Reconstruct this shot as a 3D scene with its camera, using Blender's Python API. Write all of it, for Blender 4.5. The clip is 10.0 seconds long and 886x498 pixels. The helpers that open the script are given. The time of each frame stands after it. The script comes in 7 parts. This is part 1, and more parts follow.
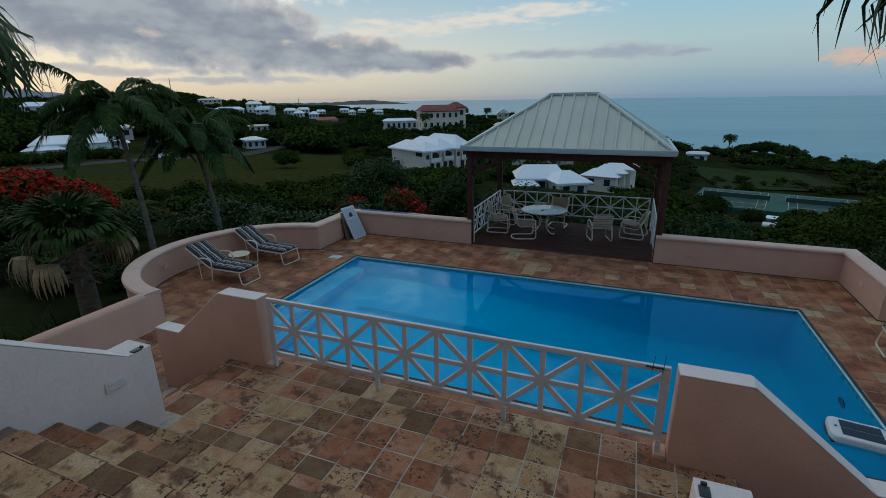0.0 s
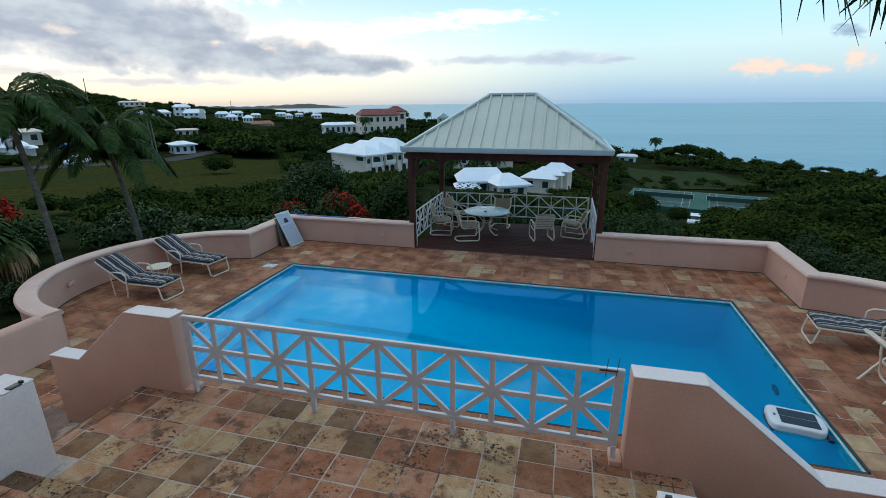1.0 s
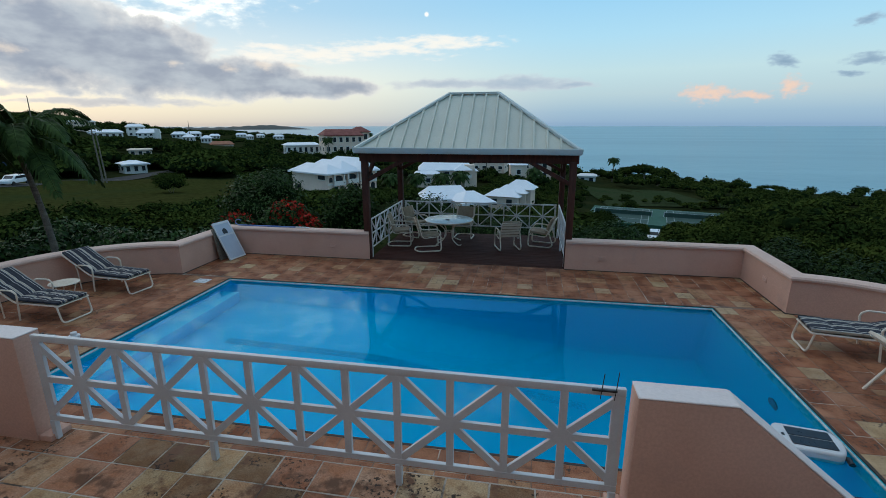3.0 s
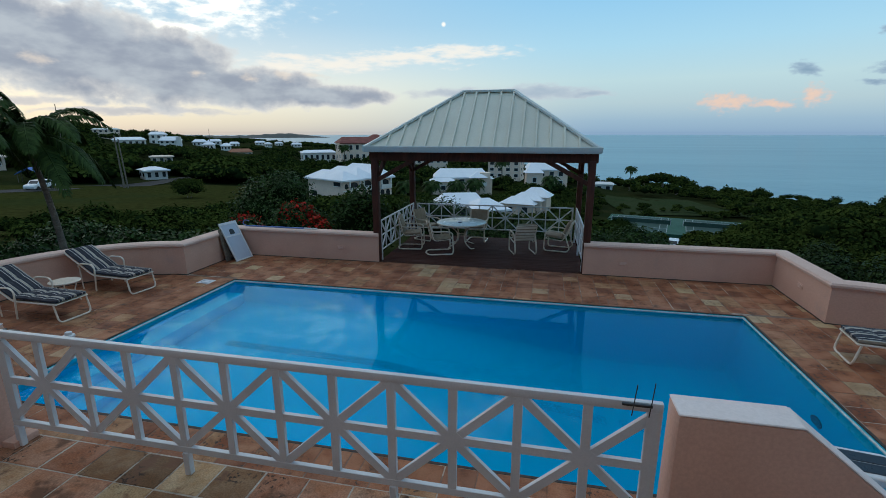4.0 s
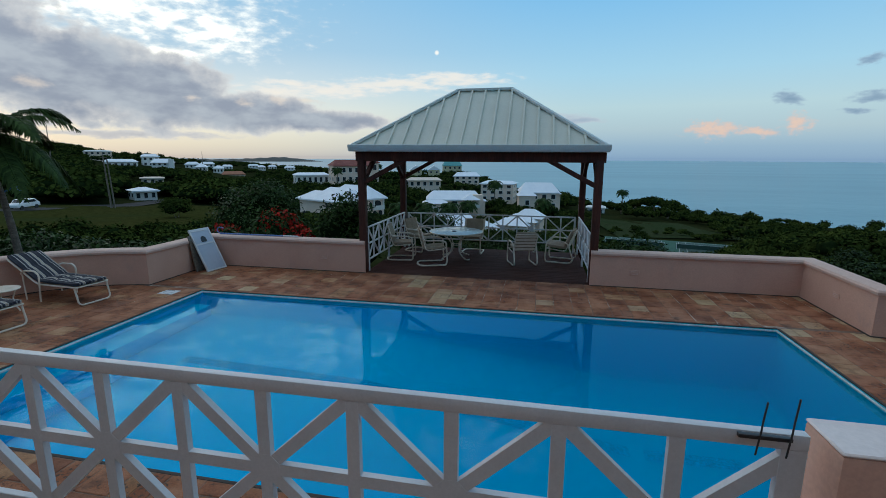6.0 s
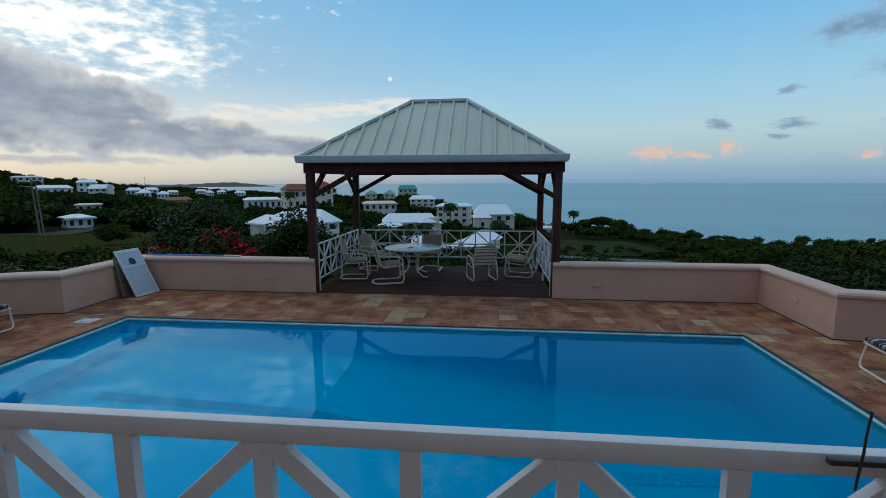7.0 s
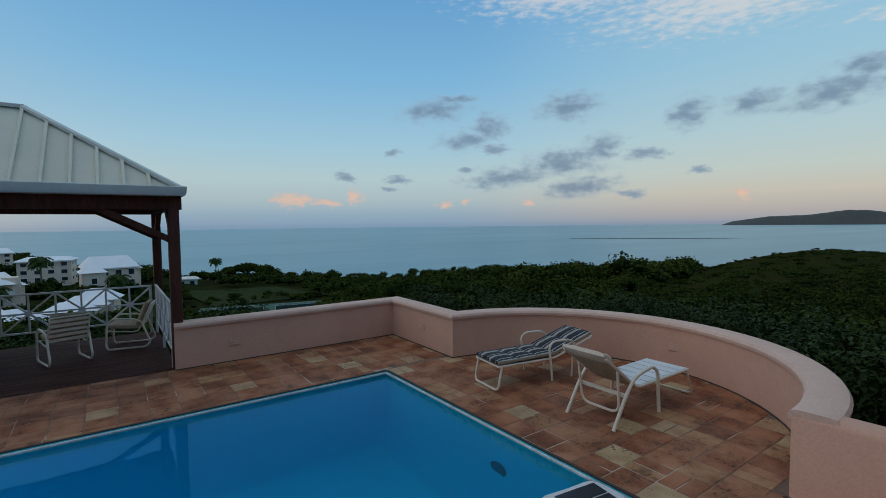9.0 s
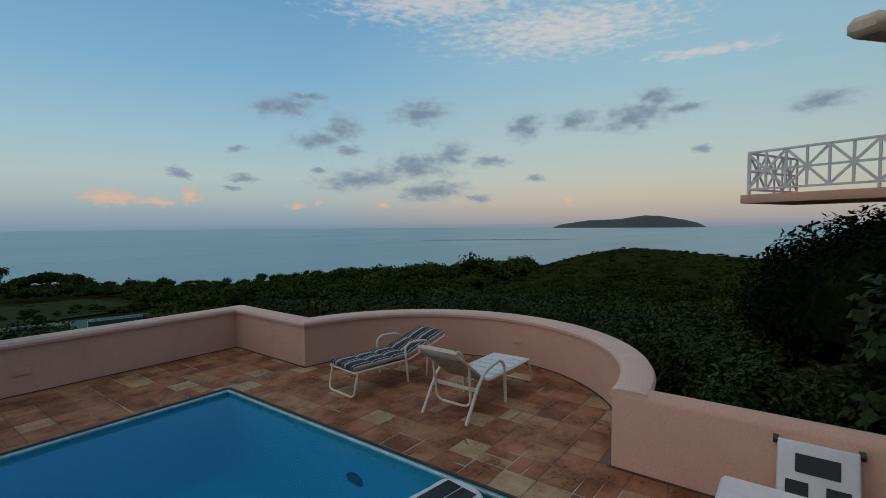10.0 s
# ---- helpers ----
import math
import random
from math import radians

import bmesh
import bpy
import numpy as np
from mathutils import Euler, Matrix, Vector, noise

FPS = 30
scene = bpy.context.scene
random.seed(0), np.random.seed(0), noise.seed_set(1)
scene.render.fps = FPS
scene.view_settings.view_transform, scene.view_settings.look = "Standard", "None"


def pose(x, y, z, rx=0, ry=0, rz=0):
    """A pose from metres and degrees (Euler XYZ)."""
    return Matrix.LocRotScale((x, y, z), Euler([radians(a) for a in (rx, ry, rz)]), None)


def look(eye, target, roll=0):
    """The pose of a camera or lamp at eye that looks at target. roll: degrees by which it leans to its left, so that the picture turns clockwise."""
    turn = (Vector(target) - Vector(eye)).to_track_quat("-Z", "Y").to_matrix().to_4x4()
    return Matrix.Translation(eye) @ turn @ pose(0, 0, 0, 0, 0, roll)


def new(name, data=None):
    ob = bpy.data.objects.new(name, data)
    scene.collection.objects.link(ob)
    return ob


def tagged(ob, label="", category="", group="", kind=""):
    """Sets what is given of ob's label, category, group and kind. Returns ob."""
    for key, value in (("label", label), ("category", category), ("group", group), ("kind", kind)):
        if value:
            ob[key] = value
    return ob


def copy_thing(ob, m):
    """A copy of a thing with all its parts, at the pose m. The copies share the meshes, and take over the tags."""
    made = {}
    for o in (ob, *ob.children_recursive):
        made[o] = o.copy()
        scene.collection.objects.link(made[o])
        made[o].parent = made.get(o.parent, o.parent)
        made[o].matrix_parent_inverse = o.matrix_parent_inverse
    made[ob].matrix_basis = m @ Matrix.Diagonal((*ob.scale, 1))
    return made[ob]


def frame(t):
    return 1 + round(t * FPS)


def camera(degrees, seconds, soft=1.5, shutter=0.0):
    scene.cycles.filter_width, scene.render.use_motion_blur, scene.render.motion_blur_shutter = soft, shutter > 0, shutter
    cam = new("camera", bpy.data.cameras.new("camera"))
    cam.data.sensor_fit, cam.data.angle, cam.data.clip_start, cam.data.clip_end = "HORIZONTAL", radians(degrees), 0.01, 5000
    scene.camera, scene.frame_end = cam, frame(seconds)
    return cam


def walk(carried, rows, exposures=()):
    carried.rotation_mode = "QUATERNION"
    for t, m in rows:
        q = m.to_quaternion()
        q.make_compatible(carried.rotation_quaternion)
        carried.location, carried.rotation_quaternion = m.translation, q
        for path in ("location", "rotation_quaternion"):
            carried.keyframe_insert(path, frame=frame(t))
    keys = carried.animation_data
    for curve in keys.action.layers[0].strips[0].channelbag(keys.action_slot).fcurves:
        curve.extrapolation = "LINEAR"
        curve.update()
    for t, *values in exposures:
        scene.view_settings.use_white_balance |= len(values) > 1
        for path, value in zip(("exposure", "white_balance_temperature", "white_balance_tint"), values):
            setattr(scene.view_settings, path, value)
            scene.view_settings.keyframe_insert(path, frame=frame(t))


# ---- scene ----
cam = camera(86.7, 10.0, soft=0.8)
PATH = [
    (0, (6.888, -10.725, 4.195), (6.183, -8.957, 3.581), -0.8),
    (0.5, (6.87, -10.539, 4.171), (6.276, -8.744, 3.519), -0.5),
    (1, (6.802, -10.354, 4.066), (6.32, -8.508, 3.466), -0.4),
    (1.5, (6.787, -10.107, 3.921), (6.312, -8.239, 3.385), -0.4),
    (2, (6.809, -9.828, 3.779), (6.436, -7.934, 3.259), -0.1),
    (2.5, (6.746, -9.576, 3.612), (6.403, -7.677, 3.085), -0.1),
    (4, (6.737, -8.913, 3.226), (6.328, -7.016, 2.743), 0.0),
    (4.5, (6.729, -8.716, 3.073), (6.226, -6.845, 2.578), 0.1),
    (5, (6.692, -8.473, 2.933), (6.221, -6.589, 2.456), 0.1),
    (5.5, (6.603, -8.229, 2.785), (6.151, -6.33, 2.351), 0.3),
    (7, (6.454, -7.499, 2.392), (6.249, -5.531, 2.105), -0.1),
    (7.5, (6.417, -7.192, 2.274), (6.314, -5.209, 2.031), -0.2),
    (8, (6.467, -6.83, 2.266), (6.795, -4.868, 2.06), -0.5),
    (8.5, (6.629, -6.546, 2.29), (7.459, -4.735, 2.115), -0.8),
    (9, (6.911, -6.432, 2.279), (8.07, -4.805, 2.174), -0.6),
    (9.5, (7.052, -6.421, 2.257), (8.444, -4.988, 2.182), -0.7),
    (10, (7.003, -6.358, 2.276), (8.598, -5.156, 2.175), -0.4),
]
EXPOSURE = [(0, -0.24, 6480, 7), (0.5, 0.44, 6480, 7), (1.0, 0.56, 6480, 7), (2.5, 0.29, 6420, 7), (4.0, 0.13, 6380, 7), (5.5, 0.07, 6300, 7), (7.5, -0.10, 6230, 7), (8.5, -0.18, 6420, 9), (9.2, -0.15, 6760, 10), (10, -0.28, 7100, 12)]
walk(cam, [(t, look(eye, target, roll)) for t, eye, target, roll in PATH], EXPOSURE)

# ---- world, sun ----
world = bpy.data.worlds.new("sky")
scene.world = world
world.use_nodes = True
wt = world.node_tree


def wnode(kind, operation="", use_clamp=False, data_type="", blend_type="", interpolation_type=""):
    n = wt.nodes.new(kind)
    if operation:
        n.operation = operation
    if use_clamp:
        n.use_clamp = True
    if data_type:
        n.data_type = data_type
    if blend_type:
        n.blend_type = blend_type
    if interpolation_type:
        n.interpolation_type = interpolation_type
    return n


def wmath(op, a, b=None, clamp=False):
    n = wnode("ShaderNodeMath", operation=op, use_clamp=clamp)
    for i, v in enumerate((a, b)):
        if v is None:
            continue
        if isinstance(v, (int, float)):
            n.inputs[i].default_value = v
        else:
            wt.links.new(v, n.inputs[i])
    return n.outputs[0]


def wmix(fac, a, b, blend="MIX"):
    n = wnode("ShaderNodeMix", data_type="RGBA", blend_type=blend)
    for i, v in ((0, fac), (6, a), (7, b)):
        if isinstance(v, (int, float)):
            n.inputs[i].default_value = v
        elif isinstance(v, tuple):
            n.inputs[i].default_value = (*v, 1)
        else:
            wt.links.new(v, n.inputs[i])
    return n.outputs[2]


def lin(r, g, b):
    """Linear colour of an 8-bit one."""
    return tuple(((c / 255 + 0.055) / 1.055) ** 2.4 if c > 10 else c / 3294 for c in (r, g, b))


def wramp(fac, stops):
    n = wnode("ShaderNodeValToRGB")
    wt.links.new(fac, n.inputs[0])
    e = n.color_ramp.elements
    while len(e) < len(stops):
        e.new(0.5)
    for el, (p, c) in zip(e, stops):
        el.position, el.color = p, (*c, 1)
    return n.outputs[0]


geo = wnode("ShaderNodeTexCoord")
sep = wnode("ShaderNodeSeparateXYZ")
wt.links.new(geo.outputs["Generated"], sep.inputs[0])
dx, dy, dz = sep.outputs
SUN_AZ = -62.0
az = wmath("MULTIPLY", wmath("ARCTAN2", dx, dy), 180 / math.pi)
el = wmath("MULTIPLY", wmath("ARCSINE", dz), 180 / math.pi)
up = wmath("MAXIMUM", dz, 0.0)
upr = wmath("POWER", up, 0.6)
east = wramp(upr, [(0.0, lin(140, 170, 200)), (0.10, lin(158, 187, 209)), (0.175, lin(184, 207, 216)), (0.245, lin(192, 219, 226)),
                   (0.33, lin(172, 215, 237)), (0.47, lin(134, 194, 236)), (0.62, lin(104, 167, 220)), (0.8, lin(150, 188, 218)), (1.0, lin(195, 208, 222))])
west = wramp(upr, [(0.0, lin(208, 198, 188)), (0.10, lin(238, 228, 206)), (0.2, lin(255, 248, 228)), (0.29, lin(224, 232, 234)),
                   (0.38, lin(178, 208, 230)), (0.52, lin(150, 196, 228)), (0.64, lin(125, 178, 220)), (0.8, lin(165, 196, 220)), (1.0, lin(195, 208, 222))])
sx, sy = math.sin(radians(SUN_AZ)), math.cos(radians(SUN_AZ))
side = wmath("ADD", wmath("MULTIPLY", dx, sx), wmath("MULTIPLY", dy, sy))
mr = wnode("ShaderNodeMapRange", interpolation_type="SMOOTHSTEP")
for i, v in enumerate((0.35, 1.0, 0.0, 1.0)):
    mr.inputs[i + 1].default_value = v
wt.links.new(side, mr.inputs[0])
colour = wmix(mr.outputs[0], east, west)
# a faint warm band low over the sea to the east
glow_e = wramp(upr, [(0.0, lin(152, 166, 186)), (0.10, lin(194, 189, 188)), (0.175, lin(214, 210, 198)), (0.245, lin(206, 220, 216)),
                     (0.33, lin(190, 219, 228)), (0.47, lin(162, 209, 234)), (0.62, lin(148, 197, 228)), (0.8, lin(150, 188, 218)), (1.0, lin(195, 208, 222))])
me_ = wnode("ShaderNodeMapRange", interpolation_type="SMOOTHSTEP")
for i, v in enumerate((0.62, 0.98, 0.0, 1.0)):
    me_.inputs[i + 1].default_value = v
wt.links.new(wmath("ADD", wmath("MULTIPLY", dx, math.sin(radians(85))), wmath("MULTIPLY", dy, math.cos(radians(85)))), me_.inputs[0])
colour = wmix(me_.outputs[0], colour, glow_e)
sky = wnode("ShaderNodeTexSky")
sky.sky_type, sky.sun_disc, sky.sun_elevation, sky.sun_rotation = "NISHITA", False, radians(4), radians(SUN_AZ)
skyn = wmix(1.0, sky.outputs[0], (0.10, 0.10, 0.10), "MULTIPLY")
colour = wmix(0.05, colour, skyn)

# clouds: each a soft oval (azimuth, elevation, half width, half height) torn by noise
plan = wnode("ShaderNodeCombineXYZ")
wt.links.new(az, plan.inputs[0])
wt.links.new(el, plan.inputs[1])


def wnoise(scale, detail, stretch=(1, 1, 1), rough=0.55):
    m = wnode("ShaderNodeVectorMath", operation="MULTIPLY")
    m.inputs[1].default_value = stretch
    wt.links.new(plan.outputs[0], m.inputs[0])
    n = wnode("ShaderNodeTexNoise")
    n.inputs["Scale"].default_value, n.inputs["Detail"].default_value, n.inputs["Roughness"].default_value = scale, detail, rough
    wt.links.new(m.outputs[0], n.inputs["Vector"])
    return n


def clouds(base, spots, tone, shade, torn, lo, hi, stretch, amount, rag=1.5, ease=0.7, glow=None, shear=0.0, wob=1.0):
    warp = wnoise(0.35, 4, (0.6, 1.2, 1))
    off = wnode("ShaderNodeVectorMath", operation="MULTIPLY_ADD")
    wt.links.new(warp.outputs["Color"], off.inputs[0])
    off.inputs[1].default_value = (3.4 * wob, 1.8 * wob, 0)
    wt.links.new(plan.outputs[0], off.inputs[2])
    where = off.outputs[0]
    if shear:
        parts = wnode("ShaderNodeSeparateXYZ")
        wt.links.new(where, parts.inputs[0])
        tilted = wnode("ShaderNodeCombineXYZ")
        wt.links.new(parts.outputs[0], tilted.inputs[0])
        wt.links.new(wmath("SUBTRACT", parts.outputs[1], wmath("MULTIPLY", parts.outputs[0], shear)), tilted.inputs[1])
        where = tilted.outputs[0]
    total = None
    for a, e, wa, we in spots:
        s = wnode("ShaderNodeVectorMath", operation="MULTIPLY_ADD")
        wt.links.new(where, s.inputs[0])
        s.inputs[1].default_value = (1 / wa, 1 / we, 0)
        s.inputs[2].default_value = (-(a + 1.7 * wob) / wa, -(e + 0.9 * wob - shear * (a + 1.7 * wob)) / we, 0)
        ln = wnode("ShaderNodeVectorMath", operation="LENGTH")
        wt.links.new(s.outputs[0], ln.inputs[0])
        d = wmath("SUBTRACT", 1.0, ln.outputs["Value"])
        total = d if total is None else wmath("MAXIMUM", total, d)
    fine = wnoise(torn, 8, stretch, 0.53)
    dens = wmath("ADD", total, wmath("MULTIPLY", wmath("SUBTRACT", fine.outputs["Fac"], 0.5), rag))
    m = wnode("ShaderNodeMapRange", interpolation_type="SMOOTHSTEP")
    for i, v in enumerate((lo, hi, 0.0, amount)):
        m.inputs[i + 1].default_value = v
    wt.links.new(dens, m.inputs[0])
    inner = wnode("ShaderNodeMapRange", interpolation_type="SMOOTHSTEP")
    for i, v in enumerate((lo, hi + ease, 0.0, 1.0)):
        inner.inputs[i + 1].default_value = v
    wt.links.new(dens, inner.inputs[0])
    lump = wnode("ShaderNodeMapRange", interpolation_type="SMOOTHSTEP")
    for i, v in enumerate((0.36, 0.68, 0.0, 1.0)):
        lump.inputs[i + 1].default_value = v
    wt.links.new(wnoise(0.24, 4, (0.8, 1.7, 1), 0.55).outputs["Fac"], lump.inputs[0])
    body = wmix(inner.outputs[0], tone, wmix(lump.outputs[0], shade, glow or shade))
    return wmix(m.outputs[0], base, body)


colour = clouds(colour, [(-44, 14.5, 17, 5.5), (-36, 12.3, 8, 3.2), (-62, 15, 12, 4), (-40, 10.2, 6, 1.4)],
                lin(224, 230, 234), (1.8, 1.70, 1.46), 0.85, -0.10, 1.05, (0.6, 1.35, 1), 0.92, 2.5)
colour = clouds(colour, [(-48, 24, 24, 9), (-27, 23, 13, 6), (-8, 34, 16, 5)], lin(220, 230, 236), (2.1, 1.95, 1.65), 0.80, 0.26, 0.90, (0.6, 1.2, 1), 0.92, 3.2)
colour = clouds(colour, [(-30, 6.9, 5, 0.9), (-24, 7.5, 7, 1.0), (-17, 8.2, 8, 1.1), (-10, 8.9, 7, 0.9), (-29, 8.0, 4, 0.5)], lin(238, 236, 232), lin(255, 243, 228), 1.3, -0.15, 0.75, (0.45, 1.6, 1), 0.80, 1.9)
colour = clouds(colour, [(67, 21.5, 15, 3), (52, 25, 14, 2.6), (82, 17.5, 7, 0.7)], lin(200, 214, 226), lin(240, 230, 224), 1.6, -0.2, 0.8, (0.45, 1.4, 1), 0.60, 2.5)
colour = clouds(colour, [(18, 2.9, 3.4, 1.2), (21.5, 2.6, 2.4, 0.7), (24.9, 3.4, 1.6, 1.3), (35.5, 2.5, 1.2, 0.6), (38.3, 2.7, 0.8, 0.6), (45.9, 2.3, 1.0, 0.6), (68.1, 2.7, 1.0, 0.8)],
                lin(222, 198, 190), lin(248, 206, 178), 1.7, 0.0, 0.8, (0.8, 1.1, 1), 0.80, 1.9)
colour = clouds(colour, [(-10, 4.4, 6, 0.7), (-2, 4.4, 8, 0.8), (-56, 3.0, 9, 0.5), (-44, 2.0, 9, 0.35), (4, 4.2, 3, 0.4)], lin(200, 202, 212), lin(150, 162, 188), 0.9, -0.25, 0.45, (0.6, 1.6, 1), 0.60, 1.2)
colour = clouds(colour, [(-66, 9.8, 13, 4.4), (-60, 12, 10, 4.0), (-56, 8.6, 9, 4.6), (-48, 7.2, 8, 4.2), (-41.5, 6.2, 6.5, 3.9), (-33, 4.5, 8, 2.1), (-25, 4.0, 7, 1.2)],
                lin(226, 223, 220), lin(150, 158, 174), 0.50, -0.22, 0.12, (0.9, 1.15, 1), 0.97, 1.0, 0.34, lin(182, 189, 198), 0.0, 0.35)
colour = clouds(colour, [(-30, 6.0, 1.6, 0.8), (-51.5, 6.4, 1.5, 0.9), (-38.5, 6.0, 0.8, 0.4), (-33.5, 5.6, 1.0, 0.6), (-27, 6.2, 2.0, 0.4)],
                lin(224, 214, 206), lin(250, 230, 208), 1.5, -0.05, 0.9, (0.8, 1.2, 1), 0.55)
colour = clouds(colour, [(34.4, 13.4, 4.0, 1.1), (37.5, 14.6, 2.2, 0.5), (38.6, 10.0, 3.6, 1.4), (41.2, 11.6, 2.4, 1.3), (50.5, 13.1, 3.3, 1.7), (62.8, 11.5, 2.0, 1.6), (68.8, 12.0, 2.4, 1.2),
                         (75.0, 11.8, 3.8, 1.6), (77.0, 13.6, 2.2, 1.0), (79.6, 12.1, 2.6, 0.7), (91.8, 11.3, 2.6, 1.0), (43.3, 5.6, 5.4, 1.3), (49.4, 6.9, 5.0, 1.6), (54.2, 8.7, 2.4, 1.4), (52.1, 4.2, 4.1, 1.2)],
                lin(160, 184, 206), lin(112, 138, 166), 0.9, -0.45, 0.85, (0.7, 1.2, 1), 0.80, 2.0, 0.4, None, 0.08)
colour = clouds(colour, [(24.1, 5.7, 1.5, 0.6), (29.3, 8.5, 1.2, 0.5), (30.4, 5.6, 2.0, 0.6), (28.9, 4.4, 1.4, 0.3), (58.8, 7.5, 2.4, 0.8), (64.0, 5.4, 1.5, 0.5), (81.6, 7.8, 1.3, 0.6), (57.6, 3.3, 2.2, 0.7), (42.0, 8.7, 2.0, 0.6), (37.9, 6.6, 1.4, 0.5)],
                lin(160, 182, 202), lin(120, 146, 174), 1.4, -0.1, 0.6, (0.7, 1.6, 1), 0.80, 1.5)
# the small white moon
spot = wnode("ShaderNodeVectorMath", operation="DISTANCE")
wt.links.new(plan.outputs[0], spot.inputs[0])
spot.inputs[1].default_value = (-12.1, 11.6, 0)
disc_ = wnode("ShaderNodeMapRange", interpolation_type="SMOOTHSTEP")
for i, v in enumerate((0.08, 0.34, 1.0, 0.0)):
    disc_.inputs[i + 1].default_value = v
wt.links.new(spot.outputs["Value"], disc_.inputs[0])
colour = wmix(disc_.outputs[0], colour, lin(252, 250, 244))
# dusk: the sky behind the house is dimmer than the western one
dim = wnode("ShaderNodeMapRange", interpolation_type="SMOOTHSTEP")
for i, v in enumerate((-0.55, 0.2, 0.86, 1.0)):
    dim.inputs[i + 1].default_value = v
wt.links.new(dy, dim.inputs[0])
colour = wmix(1.0, colour, dim.outputs[0], "MULTIPLY")
# a little dimmer low down
colour = wmix(1.0, colour, wramp(up, [(0.0, (0.92, 0.92, 0.92)), (0.2, (0.97, 0.97, 0.97)), (0.4, (1.0, 1.0, 1.0))]), "MULTIPLY")
bg = wt.nodes["Background"]
wt.links.new(colour, bg.inputs[0])
bg.inputs[1].default_value = 1.0

sun = new("sun", bpy.data.lights.new("sun", "SUN"))
sun.data.energy, sun.data.angle, sun.data.color = 0.52, radians(75), (1.0, 0.78, 0.58)
sun.matrix_world = look((0, 0, 0), (-sx * math.cos(radians(32)), -sy * math.cos(radians(32)), -math.sin(radians(32))))


# ---- materials ----
def mat(name, a, b=None, rough=0.7, metal=0.0, scale=5.0, fine=60.0, bump=0.15, depth=0.004, grain=0.25, stain=None, stain_scale=2.5, stain_from=0.58,
        stain_to=0.75, spread=None, stretch=(1, 1, 1), local=False, rvar=0.12, island=0.0, spec=0.5, pits=None):
    """Procedural surface: two tones by a broad noise, fine grain, stains, bump; spread is a ramp over the object's random number."""
    m = bpy.data.materials.new(name)
    m.use_nodes = True
    t = m.node_tree
    p = t.nodes["Principled BSDF"]

    def node(kind):
        return t.nodes.new(kind)

    def mixc(fac, u, v, blend="MIX"):
        n = node("ShaderNodeMix")
        n.data_type, n.blend_type = "RGBA", blend
        for i, x in ((0, fac), (6, u), (7, v)):
            if isinstance(x, (int, float)):
                n.inputs[i].default_value = x
            elif isinstance(x, tuple):
                n.inputs[i].default_value = (*x, 1)
            else:
                t.links.new(x, n.inputs[i])
        return n.outputs[2]

    if local:
        where = node("ShaderNodeTexCoord").outputs["Object"]
    else:
        where = node("ShaderNodeNewGeometry").outputs["Position"]
    mp = node("ShaderNodeVectorMath")
    mp.operation = "MULTIPLY"
    mp.inputs[1].default_value = stretch
    t.links.new(where, mp.inputs[0])

    def noisef(s, detail=5.0):
        n = node("ShaderNodeTexNoise")
        n.inputs["Scale"].default_value, n.inputs["Detail"].default_value, n.inputs["Roughness"].default_value = s, detail, 0.6
        t.links.new(mp.outputs[0], n.inputs["Vector"])
        return n.outputs["Fac"]

    def band(fac, lo, hi, u=0.0, v=1.0):
        n = node("ShaderNodeMapRange")
        n.interpolation_type = "SMOOTHSTEP"
        for i, x in enumerate((lo, hi, u, v)):
            n.inputs[i + 1].default_value = x
        t.links.new(fac, n.inputs[0])
        return n.outputs[0]

    broad, grit = noisef(scale), noisef(fine, 3.0)
    b = b or tuple(c * 0.8 for c in a)
    if spread:
        info = node("ShaderNodeObjectInfo")
        ramp = node("ShaderNodeValToRGB")
        ramp.color_ramp.interpolation = "CONSTANT"
        e = ramp.color_ramp.elements
        while len(e) < len(spread):
            e.new(0.5)
        for i, (q, c) in enumerate(zip(e, spread)):
            q.position, q.color = i / len(spread), (*c, 1)
        t.links.new(info.outputs["Random"], ramp.inputs[0])
        col = mixc(band(broad, 0.3, 0.7), ramp.outputs[0], b, "MULTIPLY")
    else:
        col = mixc(band(broad, 0.3, 0.7), a, b)
    if island:
        g = node("ShaderNodeNewGeometry")
        col = mixc(island, col, mixc(1.0, col, mixc(g.outputs["Random Per Island"], (0.35, 0.4, 0.35), (1.6, 1.5, 1.3)), "MULTIPLY"))
    gr = mixc(band(grit, 0.25, 0.75), (1 - grain,) * 3, (1 + grain * 0.6,) * 3)
    col = mixc(1.0, col, gr, "MULTIPLY")
    if stain:
        st = band(noisef(stain_scale, 8.0), stain_from, stain_to)
        col = mixc(st, col, stain)
    if pits:
        hole = node("ShaderNodeMath")
        hole.operation = "MULTIPLY"
        t.links.new(band(noisef(26.0, 3.5), 0.54, 0.60), hole.inputs[0])
        t.links.new(band(noisef(2.4, 4.0), 0.49, 0.60), hole.inputs[1])
        col = mixc(hole.outputs[0], col, pits)
    t.links.new(col, p.inputs["Base Color"])
    t.links.new(band(broad, 0.2, 0.8, max(0.03, rough - rvar), min(1.0, rough + rvar)), p.inputs["Roughness"])
    p.inputs["Metallic"].default_value = metal
    p.inputs["Specular IOR Level"].default_value = spec
    if bump:
        bp = node("ShaderNodeBump")
        bp.inputs["Strength"].default_value, bp.inputs["Distance"].default_value = bump, depth
        t.links.new(grit, bp.inputs["Height"])
        t.links.new(bp.outputs[0], p.inputs["Normal"])
    return m


